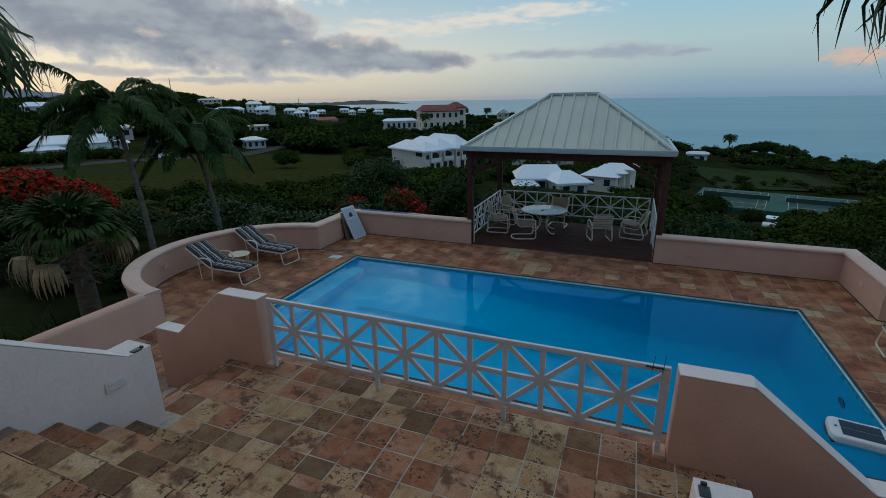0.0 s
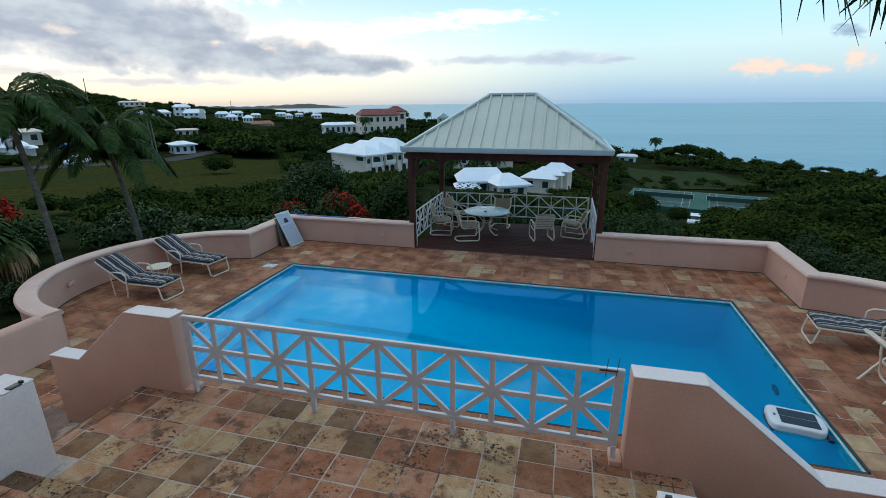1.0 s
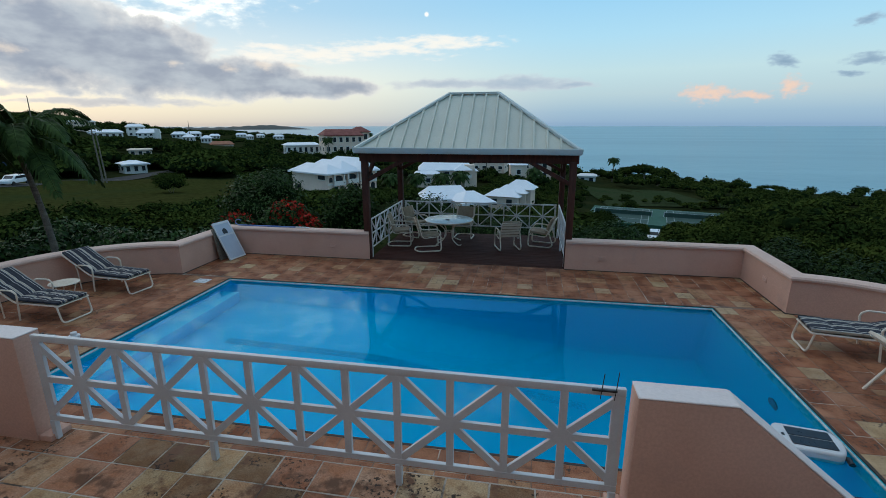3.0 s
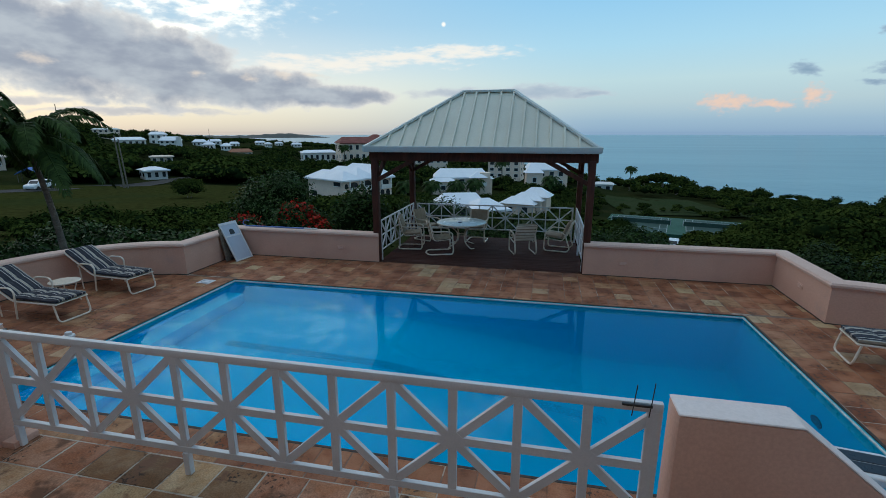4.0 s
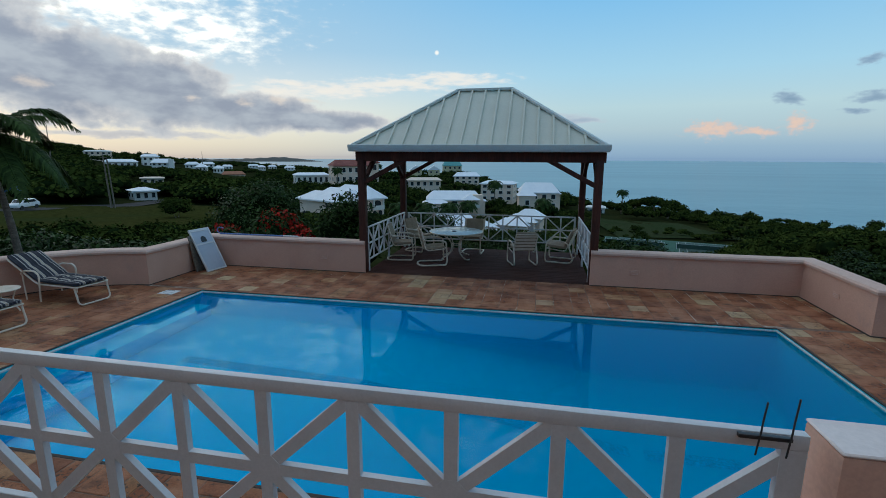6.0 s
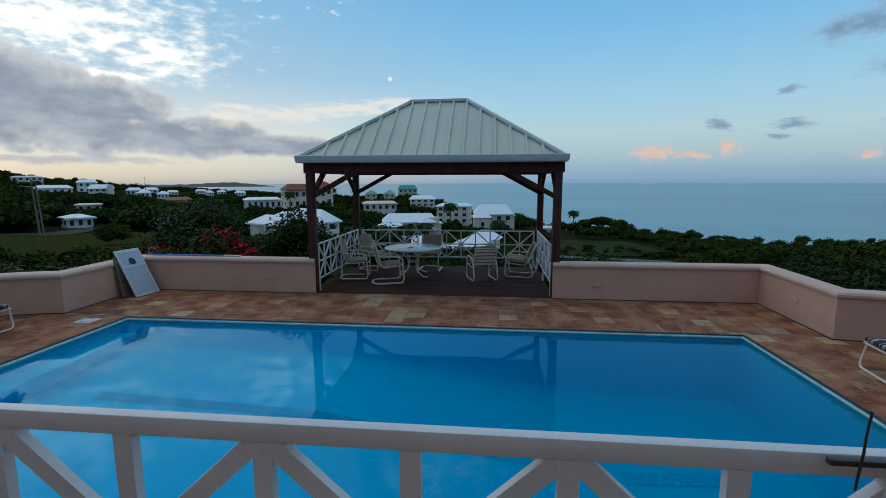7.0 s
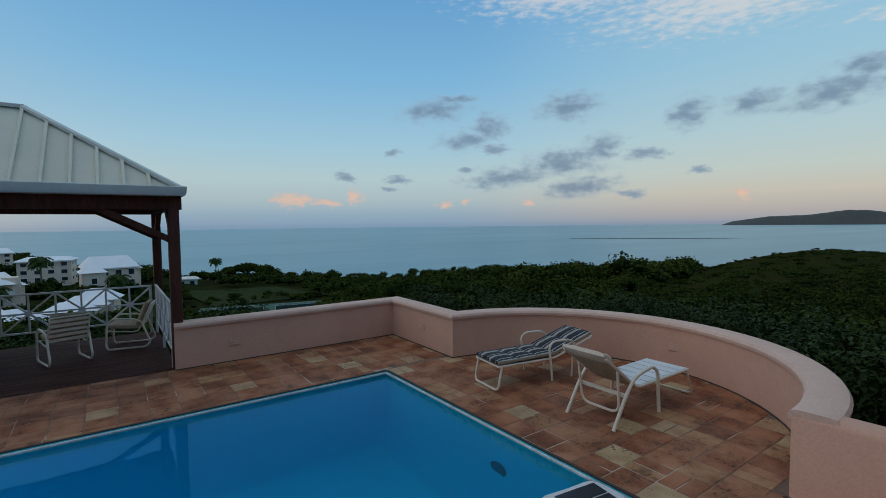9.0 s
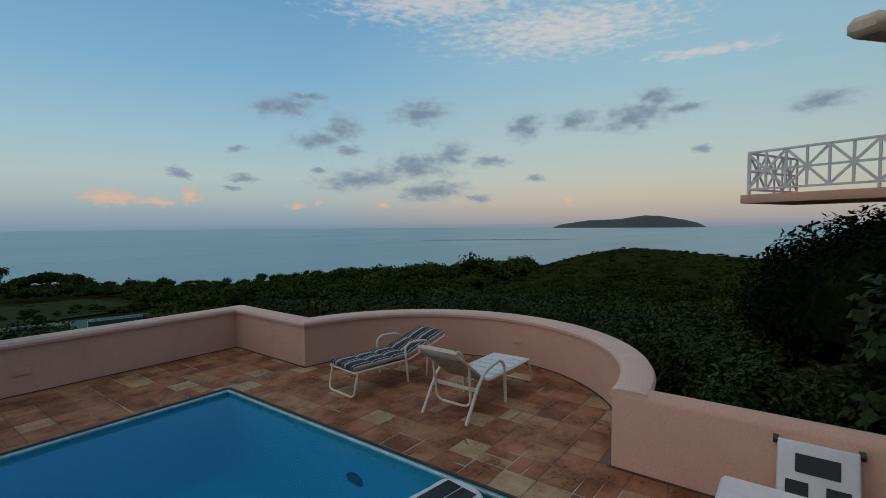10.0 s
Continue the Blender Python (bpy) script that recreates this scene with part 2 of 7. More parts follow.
PINK = mat("pink_render", (0.64, 0.380, 0.290), (0.59, 0.346, 0.262), 0.85, scale=1.2, fine=45, bump=0.14, grain=0.08, stain=(0.42, 0.29, 0.25), stain_scale=1.6, stain_from=0.6, stain_to=0.85)
PALE = mat("pale_render", (0.80, 0.65, 0.60), (0.74, 0.60, 0.555), 0.85, scale=1.5, fine=45, bump=0.3, grain=0.07, stain=(0.55, 0.45, 0.42), stain_scale=1.4, stain_from=0.62, stain_to=0.9)
CAP = mat("cap_render", (0.68, 0.47, 0.39), (0.62, 0.42, 0.345), 0.8, scale=2.0, fine=40, bump=0.3, grain=0.1, stain=(0.44, 0.33, 0.30), stain_scale=2.6, stain_from=0.6, stain_to=0.85)
OLD = [(0.49, 0.33, 0.19), (0.46, 0.235, 0.145), (0.32, 0.15, 0.085), (0.52, 0.37, 0.22), (0.26, 0.155, 0.085), (0.46, 0.245, 0.16), (0.44, 0.31, 0.175), (0.19, 0.118, 0.066), (0.50, 0.32, 0.19), (0.37, 0.17, 0.10), (0.48, 0.28, 0.18)]
TERRACE = mat("terrace_tile", (1.1, 1.1, 1.1), (0.82, 0.66, 0.54), 0.72, spec=0.18, scale=6.0, fine=80, bump=0.6, depth=0.005, grain=0.28, stain=(0.15, 0.072, 0.042), stain_scale=4.6, stain_from=0.50, stain_to=0.66, spread=OLD, pits=(0.055, 0.034, 0.023))
DECKTILE = mat("deck_tile", (1, 1, 1), (0.56, 0.42, 0.34), 0.70, spec=0.25, scale=2.4, fine=70, bump=0.5, depth=0.004, grain=0.25, stain=(0.10, 0.054, 0.036), stain_scale=3.0, stain_from=0.54, stain_to=0.74, pits=(0.07, 0.045, 0.034),
               spread=[(0.396, 0.161, 0.080), (0.440, 0.198, 0.106), (0.330, 0.133, 0.068), (0.407, 0.175, 0.091), (0.440, 0.235, 0.125), (0.363, 0.147, 0.076), (0.429, 0.202, 0.110), (0.297, 0.124, 0.068), (0.396, 0.175, 0.095), (0.341, 0.138, 0.068), (0.473, 0.267, 0.141), (0.385, 0.170, 0.091)])
CREAMTILE = mat("cream_tile", (1, 1, 1), (0.70, 0.62, 0.55), 0.62, scale=3.2, fine=70, bump=0.5, depth=0.004, grain=0.25, stain=(0.16, 0.10, 0.07), stain_scale=4.0, stain_from=0.6, stain_to=0.8, pits=(0.10, 0.06, 0.04),
                spread=[(0.49, 0.34, 0.18), (0.46, 0.31, 0.17), (0.51, 0.35, 0.19), (0.46, 0.28, 0.15)])
LIGHTGROUT = mat("pale_grout", (0.50, 0.44, 0.37), (0.36, 0.30, 0.245), 0.9, scale=3, fine=50, bump=0.4, stain=(0.085, 0.058, 0.042), stain_scale=1.7, stain_from=0.54, stain_to=0.62)
PALECOAT = mat("pale_coat", (0.76, 0.68, 0.66), (0.70, 0.62, 0.60), 0.8, scale=1.6, fine=40, bump=0.25, grain=0.06, stain=(0.60, 0.54, 0.52), stain_scale=2.2, stain_from=0.6, stain_to=0.85)
GROUT = mat("grout", (0.24, 0.15, 0.11), (0.15, 0.095, 0.070), 0.9, scale=3, fine=50, bump=0.4, stain=(0.46, 0.38, 0.31), stain_scale=0.9, stain_from=0.53, stain_to=0.60)
WHITE = mat("white_paint", (0.66, 0.67, 0.69), (0.59, 0.60, 0.62), 0.45, scale=3, fine=80, bump=0.08, grain=0.05)
TUBE = mat("cream_tube", (0.76, 0.68, 0.58), (0.68, 0.60, 0.50), 0.35, scale=8, fine=90, bump=0.05, grain=0.06)
WOOD = mat("dark_stained_wood", (0.085, 0.026, 0.017), (0.050, 0.017, 0.012), 0.65, spec=0.25, scale=7, fine=40, bump=0.35, stretch=(1, 1, 0.15), grain=0.3)
BOARDS = mat("deck_boards", (0.070, 0.023, 0.016), (0.052, 0.018, 0.013), 0.8, spec=0.15, scale=6, fine=40, bump=0.3, stretch=(0.15, 1, 1), grain=0.3)
ROOFING = mat("roof_sheet", (0.62, 0.625, 0.53), (0.57, 0.575, 0.49), 0.42, metal=0.0, scale=0.9, fine=25, bump=0.05, grain=0.04, stain=(0.46, 0.46, 0.41), stain_scale=1.3, stain_from=0.6, stain_to=0.9)
TRIM = mat("roof_trim", (0.58, 0.63, 0.60), (0.53, 0.58, 0.56), 0.45, scale=2, fine=40, bump=0.05, grain=0.05)
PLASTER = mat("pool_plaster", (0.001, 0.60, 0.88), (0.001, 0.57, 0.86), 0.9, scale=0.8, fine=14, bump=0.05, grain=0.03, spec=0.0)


def depth_tint():
    """Water's absorption put into the plaster's colour: deeper blue towards the deep end."""
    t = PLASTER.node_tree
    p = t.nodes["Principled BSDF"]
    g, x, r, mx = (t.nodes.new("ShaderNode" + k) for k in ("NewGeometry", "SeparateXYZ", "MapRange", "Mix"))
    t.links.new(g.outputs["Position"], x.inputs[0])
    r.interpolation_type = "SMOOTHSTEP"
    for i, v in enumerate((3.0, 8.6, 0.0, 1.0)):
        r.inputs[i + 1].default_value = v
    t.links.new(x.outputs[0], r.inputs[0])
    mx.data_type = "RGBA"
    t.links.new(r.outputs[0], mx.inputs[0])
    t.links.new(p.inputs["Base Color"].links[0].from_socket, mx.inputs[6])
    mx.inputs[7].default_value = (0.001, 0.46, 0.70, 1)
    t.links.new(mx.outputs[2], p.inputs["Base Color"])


depth_tint()
# Teal, not the wall's blue: shallow water's weaker absorption put into the colour.
POOLTILE = mat("pool_waterline", (0.02, 0.46, 0.56), (0.015, 0.40, 0.50), 0.3, scale=6, fine=30, bump=0.1, grain=0.1)
POOLBAND = mat("pool_band", (0.001, 0.46, 0.72), (0.001, 0.40, 0.66), 0.9, scale=9, fine=30, bump=0.05, spec=0.0)
COPING = mat("pool_bead", (0.62, 0.66, 0.66), (0.45, 0.48, 0.48), 0.5, scale=6, fine=40, bump=0.1)
DARKSTRIP = mat("dark_strip", (0.035, 0.028, 0.025), (0.075, 0.058, 0.048), 0.9, scale=4, fine=40, bump=0.2)
BLACK = mat("black_plastic", (0.015, 0.015, 0.017), (0.03, 0.03, 0.032), 0.4, scale=8, fine=60, bump=0.05)
PANEL = mat("solar_cells", (0.012, 0.013, 0.018), (0.016, 0.018, 0.026), 0.35, spec=0.3, scale=20, fine=80, bump=0.0)
TARP = mat("blue_tarpaulin", (0.03, 0.16, 0.55), (0.025, 0.13, 0.46), 0.6, scale=2, fine=20, bump=0.2)
NETTING = mat("court_netting", (0.034, 0.074, 0.058), (0.028, 0.064, 0.050), 0.9, scale=2, fine=30, bump=0.0)
COURTLINE = mat("court_line_paint", (0.40, 0.43, 0.41), (0.33, 0.36, 0.34), 0.8, scale=0.5, fine=5, bump=0.0)
GREY = mat("grey_plastic", (0.30, 0.34, 0.40), (0.24, 0.28, 0.34), 0.4, scale=5, fine=60, bump=0.05)
BLUEPOLE = mat("blue_pole", (0.10, 0.20, 0.50), (0.07, 0.15, 0.42), 0.35, scale=5, fine=60, bump=0.0)
BEIGE = mat("beige_sling", (0.42, 0.335, 0.24), (0.33, 0.265, 0.19), 0.85, scale=9, fine=260, bump=0.5, depth=0.002, grain=0.25)
SLING = mat("cream_sling", (0.66, 0.56, 0.45), (0.58, 0.48, 0.38), 0.8, scale=9, fine=260, bump=0.4, depth=0.002, grain=0.15)
FROST = mat("frosted_top", (0.62, 0.70, 0.70), (0.54, 0.62, 0.63), 0.22, scale=6, fine=120, bump=0.05, grain=0.06)
BARK = mat("palm_bark", (0.22, 0.18, 0.14), (0.13, 0.105, 0.085), 0.9, scale=4, fine=30, bump=0.8, depth=0.01, stretch=(1, 1, 4), grain=0.4)
LEAF = mat("hedge_leaf", (0.036, 0.076, 0.018), (0.016, 0.037, 0.010), 0.6, spec=0.10, scale=2.0, fine=30, bump=0.0, grain=0.2, island=0.75)
LEAFB = mat("broad_leaf", (0.040, 0.084, 0.018), (0.018, 0.040, 0.010), 0.55, spec=0.14, scale=2.0, fine=30, bump=0.0, grain=0.2, island=0.7)
PALMLEAF = mat("palm_leaf", (0.044, 0.078, 0.020), (0.022, 0.044, 0.012), 0.6, spec=0.08, scale=2.5, fine=30, bump=0.0, grain=0.25, island=0.6)
DEADLEAF = mat("dead_leaf", (0.36, 0.27, 0.16), (0.25, 0.18, 0.10), 0.8, scale=3, fine=30, bump=0.0, grain=0.25, island=0.5)
BLOOM = mat("red_bloom", (0.46, 0.026, 0.014), (0.32, 0.018, 0.012), 0.8, spec=0.1, scale=4, fine=30, bump=0.0, island=0.6)
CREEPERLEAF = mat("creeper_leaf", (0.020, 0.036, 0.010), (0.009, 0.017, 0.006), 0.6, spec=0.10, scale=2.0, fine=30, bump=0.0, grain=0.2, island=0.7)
# Near-black: the tree's dim silhouette is put into its leaf colour.
DARKLEAF = mat("near_black_leaf", (0.008, 0.013, 0.005), (0.005, 0.008, 0.004), 0.8, spec=0.02, scale=2.0, fine=30, bump=0.0, grain=0.2, island=0.6)
WOODS = mat("woodland_leaf", (0.058, 0.078, 0.018), (0.021, 0.034, 0.009), 0.85, spec=0.0, scale=0.15, fine=2.0, bump=0.0, grain=0.2, island=0.4)
# Near-black lumps filling the crowns: the shade inside is in this colour.
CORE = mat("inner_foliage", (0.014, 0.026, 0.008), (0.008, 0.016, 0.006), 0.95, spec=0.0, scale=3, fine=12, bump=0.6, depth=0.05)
SOIL = mat("scrub_ground", (0.024, 0.031, 0.011), (0.034, 0.036, 0.014), 0.95, scale=0.06, fine=1.4, bump=0.6, depth=0.15, grain=0.35, spec=0.0, stain=(0.018, 0.025, 0.010), stain_scale=0.05, stain_from=0.45, stain_to=0.62)
FIELD = mat("field_grass", (0.041, 0.046, 0.013), (0.049, 0.048, 0.015), 0.95, scale=0.07, fine=1.4, bump=0.6, depth=0.15, grain=0.35, spec=0.0, stain=(0.034, 0.045, 0.017), stain_scale=0.05, stain_from=0.5, stain_to=0.66)
LAWN = mat("lawn", (0.034, 0.052, 0.022), (0.044, 0.055, 0.026), 0.95, spec=0.0, scale=0.08, fine=1.5, bump=0.5, depth=0.1, grain=0.25)
COURT = mat("court_green", (0.022, 0.098, 0.058), (0.018, 0.084, 0.050), 0.8, scale=0.1, fine=2, bump=0.05)
COURTIN = mat("court_grey", (0.030, 0.074, 0.058), (0.026, 0.066, 0.052), 0.8, scale=0.1, fine=2, bump=0.05)
SCRUB = mat("olive_scrub", (0.026, 0.031, 0.009), (0.034, 0.035, 0.011), 0.95, scale=0.09, fine=2.2, bump=0.8, depth=0.2, grain=0.45, spec=0.0, stain=(0.022, 0.030, 0.011), stain_scale=0.12, stain_from=0.45, stain_to=0.6)
HEDGELEAF = mat("dark_hedge_leaf", (0.030, 0.058, 0.015), (0.014, 0.029, 0.008), 0.6, spec=0.10, scale=2.0, fine=30, bump=0.0, grain=0.2, island=0.75)
NICHE = mat("pool_lamp_rim", (0.008, 0.07, 0.12), (0.006, 0.05, 0.09), 0.4, scale=6, fine=30, bump=0.05)
ASPHALT = mat("asphalt", (0.06, 0.06, 0.06), (0.045, 0.045, 0.047), 0.95, spec=0.1, scale=0.2, fine=3, bump=0.3)
ROCK = mat("island_scrub", (0.055, 0.062, 0.060), (0.075, 0.078, 0.068), 0.95, scale=0.01, fine=0.08, bump=0.0, grain=0.2)
# Pale blue-grey: the haze of distance is put into this base colour.
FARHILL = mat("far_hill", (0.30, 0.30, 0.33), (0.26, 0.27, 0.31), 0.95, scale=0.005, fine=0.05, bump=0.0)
HOUSEW = mat("house_stucco", (0.80, 0.64, 0.53), (0.72, 0.57, 0.47), 0.9, scale=0.3, fine=4, bump=0.1, grain=0.08)
HOUSEP = mat("house_white", (0.78, 0.76, 0.73), (0.70, 0.68, 0.65), 0.9, scale=0.3, fine=4, bump=0.1, grain=0.08)
HOUSEY = mat("house_cream", (0.60, 0.53, 0.34), (0.55, 0.48, 0.30), 0.9, scale=0.3, fine=4, bump=0.1, grain=0.08)
ROOFW = mat("white_roof", (0.80, 0.82, 0.86), (0.74, 0.77, 0.82), 0.5, scale=0.4, fine=4, bump=0.05, grain=0.05)
ROOFR = mat("red_roof", (0.23, 0.055, 0.04), (0.17, 0.045, 0.035), 0.8, scale=0.5, fine=5, bump=0.3, grain=0.2)
ROOFO = mat("orange_roof", (0.36, 0.14, 0.07), (0.28, 0.11, 0.06), 0.8, scale=0.5, fine=5, bump=0.3, grain=0.2)
ROOFT = mat("teal_roof", (0.06, 0.30, 0.29), (0.05, 0.25, 0.25), 0.6, scale=0.5, fine=5, bump=0.1)
GLASSD = mat("dark_glazing", (0.025, 0.03, 0.035), (0.04, 0.045, 0.05), 0.12, scale=2, fine=8, bump=0.0)
CARW = mat("car_paint", (0.75, 0.76, 0.78), (0.72, 0.73, 0.75), 0.25, scale=2, fine=20, bump=0.0, grain=0.02)
TYRE = mat("rubber", (0.02, 0.02, 0.02), (0.03, 0.03, 0.03), 0.8, scale=5, fine=40, bump=0.1)


def striped():
    m = mat("striped_canvas", (1, 1, 1), (0.86, 0.86, 0.86), 0.85, scale=9, fine=180, bump=0.4, depth=0.003, grain=0.14, local=True)
    t = m.node_tree
    tc = t.nodes.new("ShaderNodeTexCoord")
    sp = t.nodes.new("ShaderNodeSeparateXYZ")
    t.links.new(tc.outputs["Object"], sp.inputs[0])
    q = t.nodes.new("ShaderNodeMath")
    q.operation = "MULTIPLY_ADD"
    q.inputs[1].default_value, q.inputs[2].default_value = 1 / 0.21, 10.3
    t.links.new(sp.outputs[0], q.inputs[0])
    f = t.nodes.new("ShaderNodeMath")
    f.operation = "FRACT"
    t.links.new(q.outputs[0], f.inputs[0])
    r = t.nodes.new("ShaderNodeValToRGB")
    r.color_ramp.interpolation = "CONSTANT"
    navy, tan, pale, slate = (0.012, 0.014, 0.026), (0.36, 0.31, 0.25), (0.46, 0.44, 0.41), (0.030, 0.038, 0.058)
    stops = [(0.0, navy), (0.26, pale), (0.32, navy), (0.42, slate), (0.52, pale), (0.57, tan), (0.70, pale), (0.75, navy), (0.93, slate)]
    e = r.color_ramp.elements
    while len(e) < len(stops):
        e.new(0.5)
    for x, (a, c) in zip(e, stops):
        x.position, x.color = a, (*c, 1)
    t.links.new(f.outputs[0], r.inputs[0])
    mx = t.nodes.new("ShaderNodeMix")
    mx.data_type, mx.blend_type = "RGBA", "MULTIPLY"
    mx.inputs[0].default_value = 1.0
    p = t.nodes["Principled BSDF"]
    t.links.new(p.inputs["Base Color"].links[0].from_socket, mx.inputs[6])
    t.links.new(r.outputs[0], mx.inputs[7])
    t.links.new(mx.outputs[2], p.inputs["Base Color"])
    return m


STRIPES = striped()


def water(name, col, rough, wave, depth, trans, stir=None):
    """Rippled water; stir is a place where the surface is churned."""
    m = bpy.data.materials.new(name)
    m.use_nodes = True
    t = m.node_tree
    p = t.nodes["Principled BSDF"]
    p.inputs["Base Color"].default_value = (*col, 1)
    p.inputs["Roughness"].default_value = rough
    p.inputs["IOR"].default_value = 1.33
    p.inputs["Transmission Weight"].default_value = trans
    g = t.nodes.new("ShaderNodeNewGeometry")
    a, b = t.nodes.new("ShaderNodeTexNoise"), t.nodes.new("ShaderNodeTexNoise")
    a.inputs["Scale"].default_value, b.inputs["Scale"].default_value = wave, wave * 4.3
    a.inputs["Detail"].default_value = b.inputs["Detail"].default_value = 3
    s = t.nodes.new("ShaderNodeMath")
    s.operation = "MULTIPLY_ADD"
    s.inputs[1].default_value = 0.12
    for n in (a, b):
        t.links.new(g.outputs["Position"], n.inputs["Vector"])
    t.links.new(b.outputs["Fac"], s.inputs[0])
    t.links.new(a.outputs["Fac"], s.inputs[2])
    bp = t.nodes.new("ShaderNodeBump")
    bp.inputs["Strength"].default_value, bp.inputs["Distance"].default_value = 1.0, depth
    height_out = s.outputs[0]
    if stir:
        far = t.nodes.new("ShaderNodeVectorMath")
        far.operation = "DISTANCE"
        far.inputs[1].default_value = (*stir, 0)
        t.links.new(g.outputs["Position"], far.inputs[0])
        near = t.nodes.new("ShaderNodeMapRange")
        near.interpolation_type = "SMOOTHSTEP"
        for i, x in enumerate((0.2, 1.15, 11.0, 0.0)):
            near.inputs[i + 1].default_value = x
        t.links.new(far.outputs["Value"], near.inputs[0])
        chop = t.nodes.new("ShaderNodeTexNoise")
        chop.inputs["Scale"].default_value, chop.inputs["Detail"].default_value = 4.5, 2
        t.links.new(g.outputs["Position"], chop.inputs["Vector"])
        push = t.nodes.new("ShaderNodeMath")
        push.operation = "MULTIPLY_ADD"
        t.links.new(chop.outputs["Fac"], push.inputs[0])
        t.links.new(near.outputs[0], push.inputs[1])
        t.links.new(s.outputs[0], push.inputs[2])
        height_out = push.outputs[0]
    t.links.new(height_out, bp.inputs["Height"])
    t.links.new(bp.outputs[0], p.inputs["Normal"])
    return m


POOLWATER = water("pool_water", (0.36, 0.93, 1.0), 0.0, 1.6, 0.0013, 1.0, (0.85, -4.1))
SEA = water("sea_water", (0.085, 0.235, 0.30), 0.3, 0.05, 0.5, 0.0)
SEA.node_tree.nodes["Principled BSDF"].inputs["Specular IOR Level"].default_value = 0.42


def clear_pool():
    """The pool's surface: tinted refraction under a bluish gloss that grows towards grazing."""
    t = POOLWATER.node_tree
    p, out = t.nodes["Principled BSDF"], t.nodes["Material Output"]
    normal = p.inputs["Normal"].links[0].from_socket
    r, g, f, k, m = (t.nodes.new("ShaderNode" + n) for n in ("BsdfRefraction", "BsdfGlossy", "Fresnel", "Math", "MixShader"))
    r.inputs["Color"].default_value, r.inputs["IOR"].default_value, r.inputs["Roughness"].default_value = (0.36, 0.93, 1.0, 1), 1.33, 0.0
    g.inputs["Color"].default_value, g.inputs["Roughness"].default_value = (0.46, 0.88, 1.0, 1), 0.0
    f.inputs["IOR"].default_value = 1.33
    k.operation = "MULTIPLY"
    k.inputs[1].default_value = 0.78
    for n in (r, g, f):
        t.links.new(normal, n.inputs["Normal"])
    t.links.new(f.outputs[0], k.inputs[0])
    t.links.new(k.outputs[0], m.inputs[0])
    t.links.new(r.outputs[0], m.inputs[1])
    t.links.new(g.outputs[0], m.inputs[2])
    t.links.new(m.outputs[0], out.inputs["Surface"])
    t.nodes.remove(p)


clear_pool()


def currents():
    """Broad paler streaks on the sea."""
    t = SEA.node_tree
    g, v, n, r = (t.nodes.new("ShaderNode" + k) for k in ("NewGeometry", "VectorMath", "TexNoise", "ValToRGB"))
    v.operation = "MULTIPLY"
    v.inputs[1].default_value = (0.0012, 0.006, 1)
    t.links.new(g.outputs["Position"], v.inputs[0])
    t.links.new(v.outputs[0], n.inputs["Vector"])
    n.inputs["Scale"].default_value, n.inputs["Detail"].default_value = 1.5, 6
    for e, (q, c) in zip(r.color_ramp.elements, ((0.35, (0.075, 0.225, 0.30)), (0.68, (0.15, 0.33, 0.39)))):
        e.position, e.color = q, (*c, 1)
    t.links.new(n.outputs["Fac"], r.inputs[0])
    t.links.new(r.outputs[0], t.nodes["Principled BSDF"].inputs["Base Color"])


currents()


# ---- mesh helpers ----
def finish(me, ob_name, material, smooth=40):
    for m in material if isinstance(material, (list, tuple)) else [material]:
        me.materials.append(m)
    if smooth:
        me.polygons.foreach_set("use_smooth", [True] * len(me.polygons))
        me.set_sharp_from_angle(angle=radians(smooth))
    return new(ob_name, me)


def part(name, bm, material, parent=None, label="", smooth=40):
    """A bmesh as one mesh object under a thing or a part."""
    me = bpy.data.meshes.new(name)
    bm.normal_update()
    bm.to_mesh(me)
    bm.free()
    ob = finish(me, name, material, smooth)
    ob.parent = parent
    return tagged(ob, label)


def thing(name, label, category, group="", kind="", at=None):
    ob = new(name)
    ob.empty_display_size = 0.2
    if at is not None:
        ob.matrix_world = at
    return tagged(ob, label, category, group, kind)


def box(bm, x0, x1, y0, y1, z0, z1, b=0.0, seg=2):
    v = [bm.verts.new((x, y, z)) for x in (x0, x1) for y in (y0, y1) for z in (z0, z1)]
    fs = [bm.faces.new([v[i] for i in f]) for f in ((0, 1, 3, 2), (4, 6, 7, 5), (0, 4, 5, 1), (2, 3, 7, 6), (0, 2, 6, 4), (1, 5, 7, 3))]
    if b:
        es = list({e for f in fs for e in f.edges})
        bmesh.ops.bevel(bm, geom=es, offset=b, segments=seg, affect="EDGES", profile=0.5)
    return bm


def cube(*a, b=0.0, seg=2):
    return box(bmesh.new(), *a, b=b, seg=seg)


def bar(bm, p, q, w, h, b=0.0, upv=(0, 0, 1)):
    """A beam from p to q, w wide and h deep."""
    p, q = Vector(p), Vector(q)
    d = (q - p).normalized()
    u = d.cross(Vector(upv))
    if u.length < 1e-4:
        u = d.cross(Vector((0, 1, 0)))
    u.normalize()
    n = u.cross(d)
    v = [bm.verts.new(e + u * i * w / 2 + n * j * h / 2) for e in (p, q) for i, j in ((-1, -1), (1, -1), (1, 1), (-1, 1))]
    fs = [bm.faces.new([v[i] for i in f]) for f in ((0, 3, 2, 1), (4, 5, 6, 7), (0, 1, 5, 4), (1, 2, 6, 5), (2, 3, 7, 6), (3, 0, 4, 7))]
    if b:
        bmesh.ops.bevel(bm, geom=list({e for f in fs for e in f.edges}), offset=b, segments=1, affect="EDGES", profile=0.5)
    return bm


